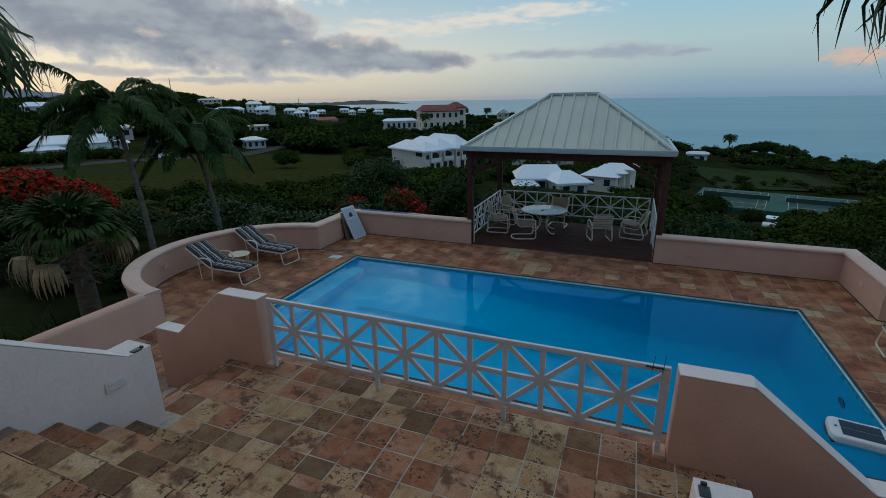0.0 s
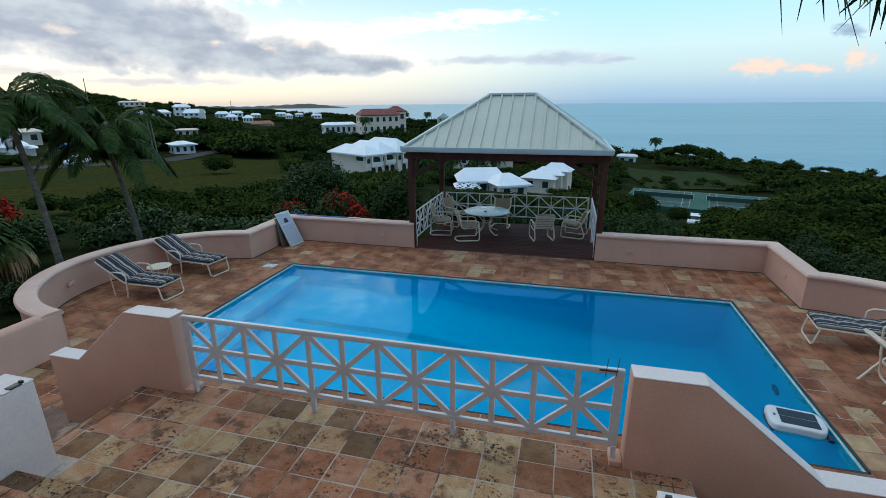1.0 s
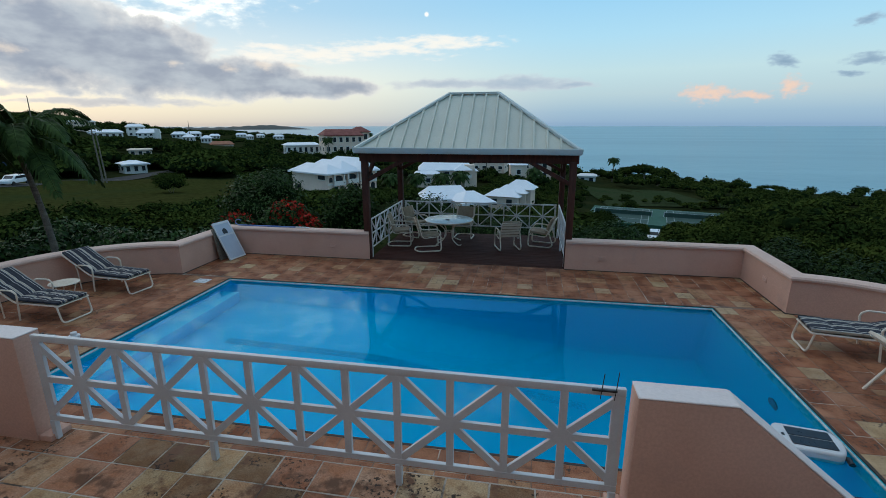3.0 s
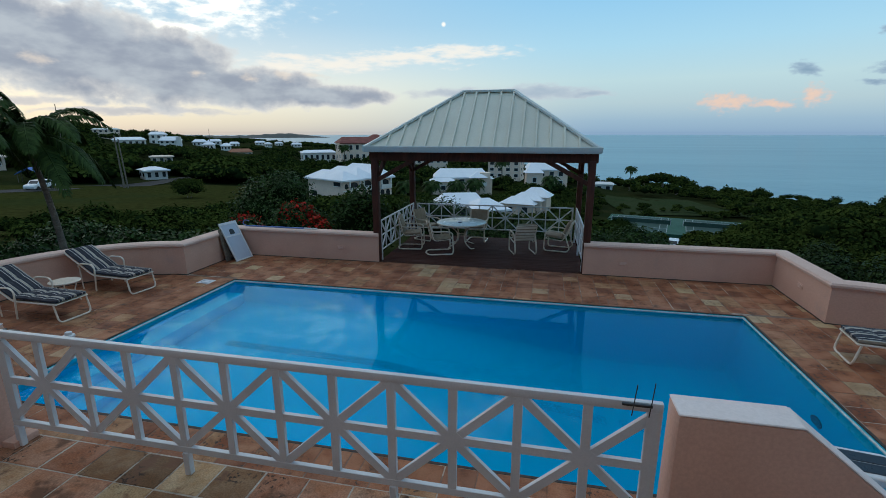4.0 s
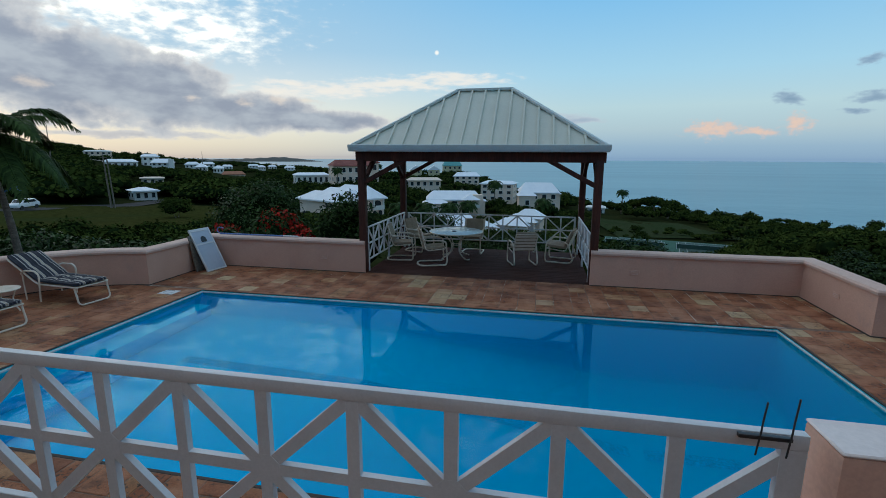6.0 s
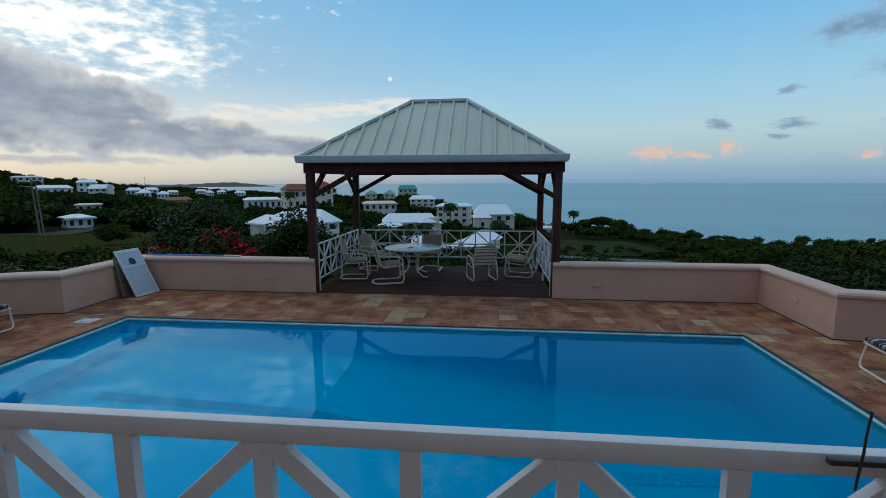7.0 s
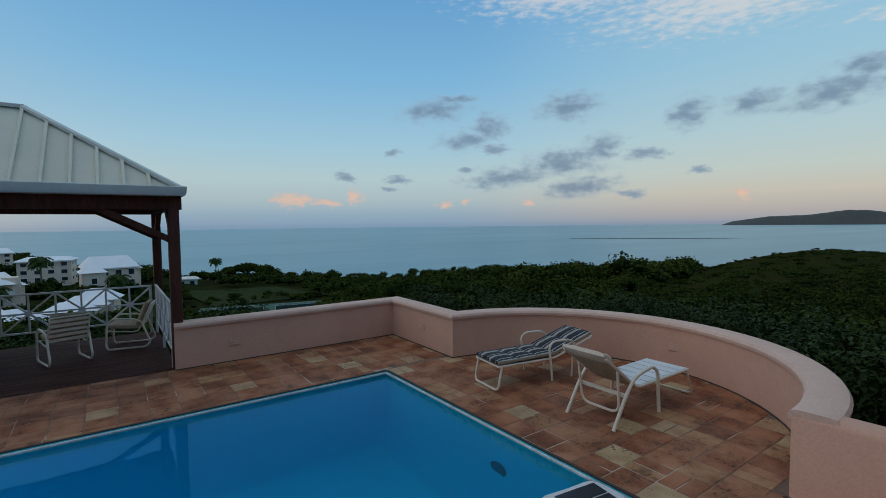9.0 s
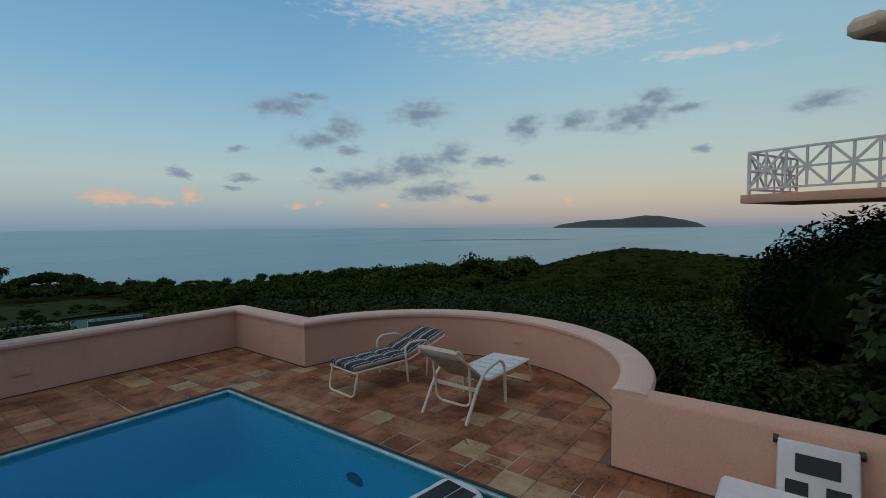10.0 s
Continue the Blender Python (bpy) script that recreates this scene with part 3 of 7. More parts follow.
def rounded(pts, r, n=5):
    """A polyline with its inner corners rounded."""
    pts = [Vector(p) for p in pts]
    out = [pts[0]]
    for a, b, c in zip(pts, pts[1:], pts[2:]):
        k = min(r, (a - b).length * 0.45, (c - b).length * 0.45)
        s, e = b + (a - b).normalized() * k, b + (c - b).normalized() * k
        for i in range(n + 1):
            t = i / n
            out.append(s * (1 - t) ** 2 + b * 2 * t * (1 - t) + e * t * t)
    return out + [pts[-1]]


def tube(bm, pts, r, n=8, closed=False, flat=1.0):
    """A round tube along a polyline; r may be one number or one for each point."""
    pts = [Vector(p) for p in pts]
    rad = r if isinstance(r, (list, tuple)) else [r] * len(pts)
    side = None
    rings = []
    for i, p in enumerate(pts):
        a = pts[i - 1] if i or closed else p
        c = pts[(i + 1) % len(pts)] if i < len(pts) - 1 or closed else p
        d = (c - a).normalized()
        if side is None:
            side = d.cross(Vector((0, 0, 1)))
            if side.length < 0.05:
                side = d.cross(Vector((0, 1, 0)))
        side = (side - d * side.dot(d)).normalized()
        nn = d.cross(side)
        rings.append([bm.verts.new(p + side * math.cos(2 * math.pi * k / n) * rad[i] + nn * math.sin(2 * math.pi * k / n) * rad[i] * flat) for k in range(n)])
    m = len(rings)
    for i in range(m if closed else m - 1):
        a, b = rings[i], rings[(i + 1) % m]
        for k in range(n):
            bm.faces.new((a[k], a[(k + 1) % n], b[(k + 1) % n], b[k]))
    if not closed:
        bm.faces.new(rings[0][::-1])
        bm.faces.new(rings[-1])
    return bm


def sweep(bm, path, profile):
    """A profile of (offset to the left, height) carried along a path in plan, with mitred corners."""
    path = [Vector(p) for p in path]
    secs = []
    for i, p in enumerate(path):
        d0 = (p - path[i - 1]).normalized() if i else None
        d1 = (path[i + 1] - p).normalized() if i < len(path) - 1 else None
        n0 = Vector((-d0.y, d0.x)) if d0 else None
        n1 = Vector((-d1.y, d1.x)) if d1 else None
        if n0 and n1:
            n = (n0 + n1).normalized()
            n = n / max(0.35, n.dot(n0))
        else:
            n = n0 or n1
        secs.append([bm.verts.new((p.x + n.x * o, p.y + n.y * o, z)) for o, z in profile])
    k = len(profile)
    for a, b in zip(secs, secs[1:]):
        for j in range(k):
            bm.faces.new((a[j], b[j], b[(j + 1) % k], a[(j + 1) % k]))
    bm.faces.new(secs[0])
    bm.faces.new(secs[-1][::-1])
    bmesh.ops.recalc_face_normals(bm, faces=bm.faces)
    return bm


def arc(cx, cy, r, a0, a1, n=40):
    return [(cx + r * math.cos(radians(a0 + (a1 - a0) * i / n)), cy + r * math.sin(radians(a0 + (a1 - a0) * i / n))) for i in range(n + 1)]


def prism(bm, pts, axis, lo, hi):
    """A polygon in the plane across axis, pulled from lo to hi."""
    def at(u, v, w):
        return {"x": (w, u, v), "y": (u, w, v), "z": (u, v, w)}[axis]
    a = [bm.verts.new(at(u, v, lo)) for u, v in pts]
    b = [bm.verts.new(at(u, v, hi)) for u, v in pts]
    n = len(pts)
    bm.faces.new(a)
    bm.faces.new(b[::-1])
    for i in range(n):
        bm.faces.new((a[i], b[i], b[(i + 1) % n], a[(i + 1) % n]))
    bmesh.ops.recalc_face_normals(bm, faces=bm.faces)
    return bm


def disc(bm, cx, cy, z0, z1, r, n=32, b=0.0):
    res = bmesh.ops.create_cone(bm, cap_ends=True, segments=n, radius1=r, radius2=r, depth=z1 - z0, matrix=Matrix.Translation((cx, cy, (z0 + z1) / 2)))
    if b:
        es = list({e for v in res["verts"] for e in v.link_edges if len({round(x.co.z, 4) for x in e.verts}) == 1})
        bmesh.ops.bevel(bm, geom=es, offset=b, segments=2, affect="EDGES", profile=0.5)
    return bm


# ---- pool deck walls ----
WALL_TOP = 0.66
BODY = [(0.0, -0.9), (0.0, WALL_TOP), (0.26, WALL_TOP), (0.26, -0.9)]
CAPS = [(-0.035, 0.664), (-0.042, 0.705), (-0.02, 0.738), (0.03, 0.750), (0.23, 0.750), (0.28, 0.738), (0.302, 0.705), (0.295, 0.664)]
LOWWALL = [(0.0, -0.9), (0.0, 0.675), (0.03, 0.715), (0.08, 0.735), (0.20, 0.735), (0.25, 0.715), (0.28, 0.675), (0.28, -0.9)]
R_PATH = [(7.70, 2.05), (11.66, 2.05)] + arc(11.40, -2.55, 2.48, 84.9, -90.2)
L_PATH = arc(-1.06, -2.43, 2.53, -95.6, -264.3) + [(-1.30, 2.05), (2.70, 2.05)]
for nm, path in (("wall_east", R_PATH), ("wall_west", L_PATH)):
    root = thing(nm, "low pink rendered garden wall with a rounded coping", "wall", kind="structure")
    part("wall_body", sweep(bmesh.new(), path, BODY), PINK, root)
    part("coping", sweep(bmesh.new(), path, CAPS), CAP, root, "paler rounded coping")
for nm, path in (("wall_east_low", [(11.38, -5.02), (11.38, -13.0)]), ("wall_west_low", [(-1.31, -13.0), (-1.31, -4.97)])):
    part(nm, sweep(bmesh.new(), path, LOWWALL), PINK)
    tagged(bpy.data.objects[nm], "low pink rendered wall with a rounded top", "wall", kind="structure")


# Added strip: the dark line at the walls' foot is put into its colour.
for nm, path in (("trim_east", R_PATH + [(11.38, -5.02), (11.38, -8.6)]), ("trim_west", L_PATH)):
    tagged(part(nm, sweep(bmesh.new(), path, [(-0.022, -0.02), (-0.016, 0.010), (0.01, 0.014), (0.01, -0.02)]), DARKSTRIP), "dark strip added along the foot of the wall", "trim", kind="structure")


def wall_light(m, cover=PINK, label="flush pink louvred step light set in the rendered wall"):
    root = thing("wall_light", label, "wall light", "step lights in the walls", at=m)
    part("cover", cube(-0.10, 0.10, 0.002, 0.014, -0.055, 0.055, b=0.004, seg=1), cover, root)
    for i in range(3):
        part("louvre", cube(-0.075, 0.075, 0.014, 0.022, -0.032 + i * 0.026, -0.022 + i * 0.026), CAP if cover is PINK else cover, root)
    return root


first = wall_light(pose(8.58, 2.05, 0.32, 0, 0, 180))
for x, y, z, rz in ((1.68, 2.05, 0.33, 180), (11.645, 0.92, 0.36, 90), (13.878, -2.72, 0.36, 94), (-3.4, -3.2, 0.36, -70)):
    copy_thing(first, pose(x, y, z, 0, 0, rz))

wall_light(pose(2.302, -8.16, 1.50, 0, 0, -90), PALECOAT, "flush white louvred step light set in the pale stair wall")
# ---- pool ----
PX, PY = 10.38, -4.94
slab = bmesh.new()
prism(slab, [(-0.03, 0.0285), (-1.3, 0.0285)] + arc(-1.06, -2.43, 2.62, 96, 264, 24) + [(-1.36, -5.2), (-0.03, -5.2)], "z", -0.9, -0.005)
prism(slab, [(PX + 0.03, 0.0285), (11.6, 0.0285)] + arc(11.40, -2.55, 2.58, 84, -90, 24) + [(11.45, -5.1), (PX + 0.03, -5.1)], "z", -0.9, -0.005)
for a in ((-1.4, 11.75, 0.03, 2.2, -0.9, -0.005), (-1.36, -0.03, -13.0, -5.201, -0.9, -0.005), (PX + 0.03, 11.45, -13.0, -5.101, -0.9, -0.005), (-0.028, PX + 0.028, -13.0, PY - 0.03, -0.9, -0.005)):
    box(slab, *a)
deck = tagged(part("floor", slab, GROUT, smooth=0), "pool deck paved with worn terracotta tiles", "floor", kind="structure")

pool = thing("pool", "rectangular swimming pool with a bright blue plastered basin", "pool", kind="structure")
def cove(x, y):
    """Depth of the basin, its floor curving up into the walls."""
    z = float(np.interp(x, [0.0, 4.2, 8.0, PX], [-1.05, -1.15, -2.2, -2.3]))
    for d in (x, PX - x, -y, y - PY):
        k = min(1.0, max(0.0, d / 0.30))
        z = max(z, z * math.sqrt(max(0.0, 1 - (1 - k) ** 2)) if k > 0.02 else z * 0.18)
    return z


bas = bmesh.new()
lines_x = [0.0, 0.0, 0.02, 0.06, 0.12, 0.2, 0.25, 0.3, 0.56] + [0.56 + (PX - 1.12) * i / 22 for i in range(1, 22)] + [PX - v for v in (0.56, 0.3, 0.25, 0.2, 0.12, 0.06, 0.02, 0.0, 0.0)]
lines_y = [0.0, 0.0, -0.02, -0.06, -0.12, -0.2, -0.25, -0.3, -0.56] + [-0.56 + (PY + 1.12) * i / 12 for i in range(1, 12)] + [PY + v for v in (0.56, 0.3, 0.25, 0.2, 0.12, 0.06, 0.02, 0.0, 0.0)]
grid = [[bas.verts.new((x, y, -0.012 if i in (0, len(lines_x) - 1) or j in (0, len(lines_y) - 1) else cove(x, y))) for j, y in enumerate(lines_y)] for i, x in enumerate(lines_x)]
for ga, gb_ in zip(grid, grid[1:]):
    for j in range(len(lines_y) - 1):
        bas.faces.new((ga[j], ga[j + 1], gb_[j + 1], gb_[j]))
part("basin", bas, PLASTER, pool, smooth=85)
st = bmesh.new()
box(st, 0.004, 0.45, PY + 0.004, -0.35, -1.04, -0.42, b=0.03)
box(st, 0.46, 0.85, PY + 0.004, -2.6, -1.05, -0.75, b=0.03)
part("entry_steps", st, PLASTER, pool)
wl = bmesh.new()
for a in ((0.0, PX, -0.008, -0.002, -0.30, -0.014), (0.0, PX, PY + 0.002, PY + 0.008, -0.30, -0.014), (0.002, 0.008, PY + 0.01, -0.01, -0.30, -0.014), (PX - 0.008, PX - 0.002, PY + 0.01, -0.01, -0.30, -0.014)):
    box(wl, *a)
part("waterline_tiles", wl, POOLTILE, pool, "teal waterline tiles tinted for the water's absorption", smooth=0)
bd = bmesh.new()
prev = None
for i in range(33):
    x = 1.25 + i * 0.25
    q = [bd.verts.new((x, y, cove(x, y) + 0.012)) for y in (-1.96, -2.16)]
    if prev:
        bd.faces.new((prev[1], q[1], q[0], prev[0]))
    prev = q
part("floor_band", bd, POOLBAND, pool, "darker blue tiled lane line along the pool floor", smooth=0)
nic = bmesh.new()
bmesh.ops.create_cone(nic, cap_ends=True, segments=24, radius1=0.13, radius2=0.13, depth=0.03, matrix=pose(PX - 0.016, -2.62, -0.88, 0, 90, 0))
part("pool_light", nic, NICHE, pool, "round underwater light niche")
bead = bmesh.new()
ring = [(0.0, 0.0), (PX, 0.0), (PX, PY), (0.0, PY)]
for a, b in zip(ring, ring[1:] + ring[:1]):
    bar(bead, (*a, -0.036), (*b, -0.036), 0.05, 0.030, b=0.008)
part("edge_bead", bead, COPING, pool, "pale edging bead round the pool")
# Dark strip round the pool: the deck edge's shadow put into colour.
lip = bmesh.new()
for a, b in zip(ring, ring[1:] + ring[:1]):
    o = (Vector(b) - Vector(a)).normalized()
    o = Vector((-o.y, o.x)) * 0.020
    bar(lip, (a[0] + o.x, a[1] + o.y, -0.010), (b[0] + o.x, b[1] + o.y, -0.010), 0.032, 0.018)
part("edge_joint", lip, DARKSTRIP, pool, "dark strip standing in for shadow behind the edging bead", smooth=0)
ws = bmesh.new()
q = [ws.verts.new(p) for p in ((0.012, -0.012, -0.065), (0.012, PY + 0.012, -0.085), (PX - 0.012, PY + 0.012, -0.065), (PX - 0.012, -0.012, -0.065))]
ws.faces.new(q)
pw = tagged(part("pool_water", ws, POOLWATER, smooth=0), "clear calm swimming pool water reflecting the sky", "water", kind="structure")
pw.visible_shadow = False

sk = thing("skimmer_lid", "white square plastic skimmer lid set in the paving", "skimmer lid", at=pose(-0.50, -0.30, 0.0))
part("lid", cube(-0.16, 0.16, -0.13, 0.13, 0.0, 0.012, b=0.008), WHITE, sk)
part("lid_ring", tube(bmesh.new(), [(0.10 * math.cos(a * 0.4), 0.10 * math.sin(a * 0.4), 0.013) for a in range(16)], 0.004, 6, closed=True), GREY, sk)

# ---- terrace, stairs, stair walls ----
TZ = 0.765
tr = bmesh.new()
box(tr, 1.95, 8.10, -8.05, -6.25, -0.02, TZ - 0.0045)
terrace = tagged(part("terrace", tr, LIGHTGROUT, smooth=0), "raised terrace paved with square terracotta tiles", "terrace", kind="structure")
for nm, x, sgn in (("steps_west", 1.95, -1), ("steps_east", 8.10, 1)):
    root = thing(nm, "short flight of terracotta tiled steps down to the pool deck", "steps", kind="structure")
    for k in range(3):
        xa, xb = sorted((x + sgn * (0.002 + 0.30 * k), x + sgn * (0.30 * (k + 1))))
        part("step", cube(xa, xb, -7.71, -6.48, -0.01, TZ - 0.19 * (k + 1) - 0.012, b=0.01), GROUT, root)
STEPS = [(-8.05, 1.00), (-8.38, 1.235), (-8.70, 1.455)] + [(-8.70 - 0.33 * k, 1.455 + 0.212 * k) for k in range(1, 9)]
stairs = thing("stairs", "straight flight of terracotta tiled stairs between rendered walls", "stairs", kind="structure")
for k, (y, z) in enumerate(STEPS):
    back = STEPS[k + 1][0] if k + 1 < len(STEPS) else -13.8
    part("step", cube(2.31, 7.49, back + 0.002, y, -0.02, z - 0.014, b=0.006, seg=1), GROUT, stairs)

for nm, x0, x1 in (("stair_wall_west", 1.95, 2.30), ("stair_wall_east", 7.50, 7.85)):
    pts = [(-7.72, -0.02), (-7.72, 1.70), (-7.97, 1.70), (-11.2, 3.90), (-13.8, 3.90), (-13.8, -0.02)]
    w = prism(bmesh.new(), pts, "x", x0, x1)
    bmesh.ops.bevel(w, geom=[e for e in w.edges], offset=0.018, segments=2, affect="EDGES", profile=0.5)
    ob = tagged(part(nm, w, PALE), "pale rendered stair wall with a sloping top", "wall", kind="structure")
    # a paler sheet covers only the top faces
    for a, b in zip(pts[1:4], pts[2:5]):
        part("top_coat", bar(bmesh.new(), ((x0 + x1) / 2, a[0] + 0.004, a[1] + 0.004), ((x0 + x1) / 2, b[0], b[1] + 0.004), x1 - x0 - 0.004, 0.014, b=0.006), PALECOAT, ob, "paler top surface")
for nm, pts in (("pier_wall_west", [(2.58, 0.0), (2.58, 1.742), (1.93, 1.742), (1.04, 0.99), (0.55, 0.99), (0.55, 0.0)]),
                ("pier_wall_east", [(7.508, 0.0), (7.508, 1.742), (8.115, 1.742), (9.12, 0.92), (9.70, 0.92), (9.70, 0.0)])):
    w = prism(bmesh.new(), pts, "y", -6.465, -6.243)
    bmesh.ops.bevel(w, geom=[e for e in w.edges], offset=0.016, segments=2, affect="EDGES", profile=0.5)
    ob = tagged(part(nm, w, PINK), "pink rendered pier wall stepping down beside the stairs", "wall", kind="structure")
    # paler sheets on the top faces, as on the stair walls
    for a, b in zip(pts[1:4], pts[2:5]):
        part("top_coat", bar(bmesh.new(), (a[0], -6.354, a[1] + 0.004), (b[0], -6.354, b[1] + 0.004), 0.218, 0.014, b=0.006), PALECOAT, ob, "paler top surface")
plint = bmesh.new()
for xa, xb in ((2.585, 2.71), (7.39, 7.503)):
    box(plint, xa, xb, -6.455, -6.26, TZ - 0.01, TZ + 0.055, b=0.008)
tagged(part("trim", plint, PINK), "small rendered plinths at the ends of the railing", "trim", kind="structure")


# ---- lattice railings ----
def railing(name, label, length, z0, z1, panels, feet, m, t=0.034, d=0.030):
    """White lattice of crossed panels along local x, d deep."""
    root = thing(name, label, "railing", at=m)
    w, h, q = length / panels, t / 2, d / 2
    part("top_rail", cube(0.0, length, -q - 0.002, q + 0.004, z1 - t * 1.05, z1, b=0.004, seg=2), WHITE, root)
    part("bottom_rail", cube(0.0, length, -q - 0.001, q + 0.003, z0, z0 + t * 0.95, b=0.003, seg=1), WHITE, root)
    lo, hi = z0 + t * 0.95, z1 - t * 1.05
    mid = (lo + hi) / 2
    for i in range(panels + 1):
        x = min(max(i * w, h * 1.5), length - h * 1.5)
        k = h * 1.5 if i in (0, panels) else h
        part("post", cube(x - k, x + k, -q, q, lo, hi, b=0.002, seg=1), WHITE, root)
    for i in range(panels):
        cx = (i + 0.5) * w
        p = bmesh.new()
        box(p, cx - h, cx + h, -q + 0.0004, q - 0.0010, lo, hi)
        box(p, i * w + 0.02, (i + 1) * w - 0.02, -q + 0.0008, q - 0.0014, mid - h, mid + h)
        for s in (-1, 1):
            bar(p, (cx - (w / 2 - 0.015), s * 0.0004, mid - s * (hi - mid)), (cx + (w / 2 - 0.015), s * 0.0004, mid + s * (hi - mid)), t, d - 0.0026, upv=(0, 1, 0))
        bmesh.ops.create_cone(p, cap_ends=True, segments=8, radius1=t * 1.30, radius2=t * 1.30, depth=d + 0.0002, matrix=pose(cx, 0, mid, 90, 0, 0) @ pose(0, 0, 0, 0, 0, 22.5))
        part("lattice_panel", p, WHITE, root, smooth=0)
    for x in feet:
        part("foot", cube(x - 0.024, x + 0.024, -0.024, 0.024, 0.0, z0, b=0.004, seg=1), WHITE, root)
    return root


railing("railing", "white painted lattice railing of crossed panels along the terrace edge", 4.758, 0.188, 1.004, 6, (0.024, 1.586, 3.172, 4.734), pose(2.686, -6.392, TZ), t=0.054, d=0.032)
br = thing("rod_holder", "small black bracket with two upright prongs on the railing", "bracket", at=pose(7.300, -6.420, 1.762))
part("plate", cube(-0.080, 0.080, -0.018, 0.0, -0.007, 0.007, b=0.002), BLACK, br)
for x, top in ((-0.018, 0.128), (0.072, 0.148)):
    part("prong", tube(bmesh.new(), [(x - 0.008, -0.022, -0.06), (x, -0.022, 0.03), (x + 0.002, -0.020, 0.06), (x + 0.008, -0.020, top)], 0.0030, 6), BLACK, br)
lt = thing("gate_latch", "small black latch on top of the stair wall", "latch", at=pose(2.26, -7.86, 1.70))
part("bolt", cube(-0.035, 0.035, -0.05, 0.05, 0.0, 0.022, b=0.006), BLACK, lt)
part("strike", cube(-0.02, 0.02, 0.05, 0.075, 0.0, 0.035, b=0.004), BLACK, lt)
copy_thing(lt, pose(7.56, -7.84, 1.70))
copy_thing(lt, pose(2.80, -6.355, 1.728, 0, 0, 90))

# ---- gazebo ----
gz = thing("gazebo", "open gazebo with dark timber posts and a pale ribbed hip roof", "gazebo", at=pose(0, 0, 0))
GX0, GX1, GY0, GY1 = 2.64, 7.76, 2.16, 5.50
for x in (GX0, GX1):
    for y in (GY0, GY1):
        part("post", cube(x - 0.08, x + 0.08, y - 0.08, y + 0.08, -0.9, 2.60, b=0.012), WOOD, gz)
for y in (GY0, GY1):
    part("beam", cube(GX0 - 0.12, GX1 + 0.12, y - 0.07, y + 0.07, 2.555, 2.76, b=0.01), WOOD, gz)
for x in (GX0, GX1):
    part("beam", cube(x - 0.065, x + 0.065, GY0 + 0.072, GY1 - 0.072, 2.56, 2.755, b=0.01), WOOD, gz)
for x, sx_ in ((GX0, 1), (GX1, -1)):
    for y, sy_ in ((GY0, 1), (GY1, -1)):
        part("brace", bar(bmesh.new(), (x + sx_ * 0.05, y, 2.08), (x + sx_ * 1.02, y, 2.60), 0.09, 0.10, b=0.008), WOOD, gz)
        part("brace", bar(bmesh.new(), (x, y + sy_ * 0.05, 2.08), (x, y + sy_ * 0.85, 2.60), 0.09, 0.10, b=0.008), WOOD, gz)
EX0, EX1, EY0, EY1, EZ = 2.47, 7.855, 1.97, 5.68, 2.86
RX0, RX1, RY, RZ = 4.55, 5.85, 3.82, 4.225
sh = bmesh.new()
lo = [sh.verts.new(p) for p in ((EX0, EY0, EZ), (EX1, EY0, EZ), (EX1, EY1, EZ), (EX0, EY1, EZ))]
hi = [sh.verts.new(p) for p in ((RX0, RY, RZ), (RX1, RY, RZ))]
for f in ((lo[0], lo[1], hi[1], hi[0]), (lo[1], lo[2], hi[1]), (lo[2], lo[3], hi[0], hi[1]), (lo[3], lo[0], hi[0])):
    sh.faces.new(f)
un = [sh.verts.new(v.co - Vector((0, 0, 0.05))) for v in lo]
sh.faces.new(un[::-1])
for i in range(4):
    sh.faces.new((lo[i], un[i], un[(i + 1) % 4], lo[(i + 1) % 4]))
bmesh.ops.recalc_face_normals(sh, faces=sh.faces)
roof = part("roof", sh, ROOFING, gz, "pale green-grey sheet metal hip roof", smooth=0)
gutter = bmesh.new()
gp = [(0.0, 2.765), (0.05, 2.765), (0.075, 2.80), (0.085, 2.90), (0.07, 2.915), (0.0, 2.905)]
sweep(gutter, [(EX0, EY0), (EX0, EY1), (EX1, EY1), (EX1, EY0), (EX0 + 0.001, EY0)], gp)
part("gutter", gutter, TRIM, gz, "pale metal gutter")
for a, b in (((EX0, EY0, EZ), (RX0, RY, RZ)), ((EX1, EY0, EZ), (RX1, RY, RZ)), ((EX1, EY1, EZ), (RX1, RY, RZ)), ((EX0, EY1, EZ), (RX0, RY, RZ)), ((RX0 - 0.03, RY, RZ), (RX1 + 0.03, RY, RZ))):
    part("hip_cap", bar(bmesh.new(), Vector(a) + Vector((0, 0, 0.030)), Vector(b) + Vector((0, 0, 0.036)), 0.12, 0.062, b=0.010), TRIM, roof)
PITCH = 0.319
for k in range(-7, 8):
    x = 5.22 + k * PITCH
    f = 1.0
    if x < RX0:
        f = (x - EX0) / (RX0 - EX0)
    elif x > RX1:
        f = (EX1 - x) / (EX1 - RX1)
    if f < 0.06:
        continue
    for y0 in (EY0, EY1):
        part("rib", bar(bmesh.new(), (x, y0, EZ + 0.022), (x, y0 + (RY - y0) * f, EZ + (RZ - EZ) * f + 0.022), 0.046, 0.070, b=0.006), ROOFING, roof)
for k in range(-5, 6):
    y = RY + k * PITCH
    f = 1 - abs(k) * PITCH / (RY - EY0)
    if f < 0.06:
        continue
    for x0, x1 in ((EX0, RX0), (EX1, RX1)):
        part("rib", bar(bmesh.new(), (x0, y, EZ + 0.022), (x0 + (x1 - x0) * f, y, EZ + (RZ - EZ) * f + 0.022), 0.046, 0.070, b=0.006), ROOFING, roof)
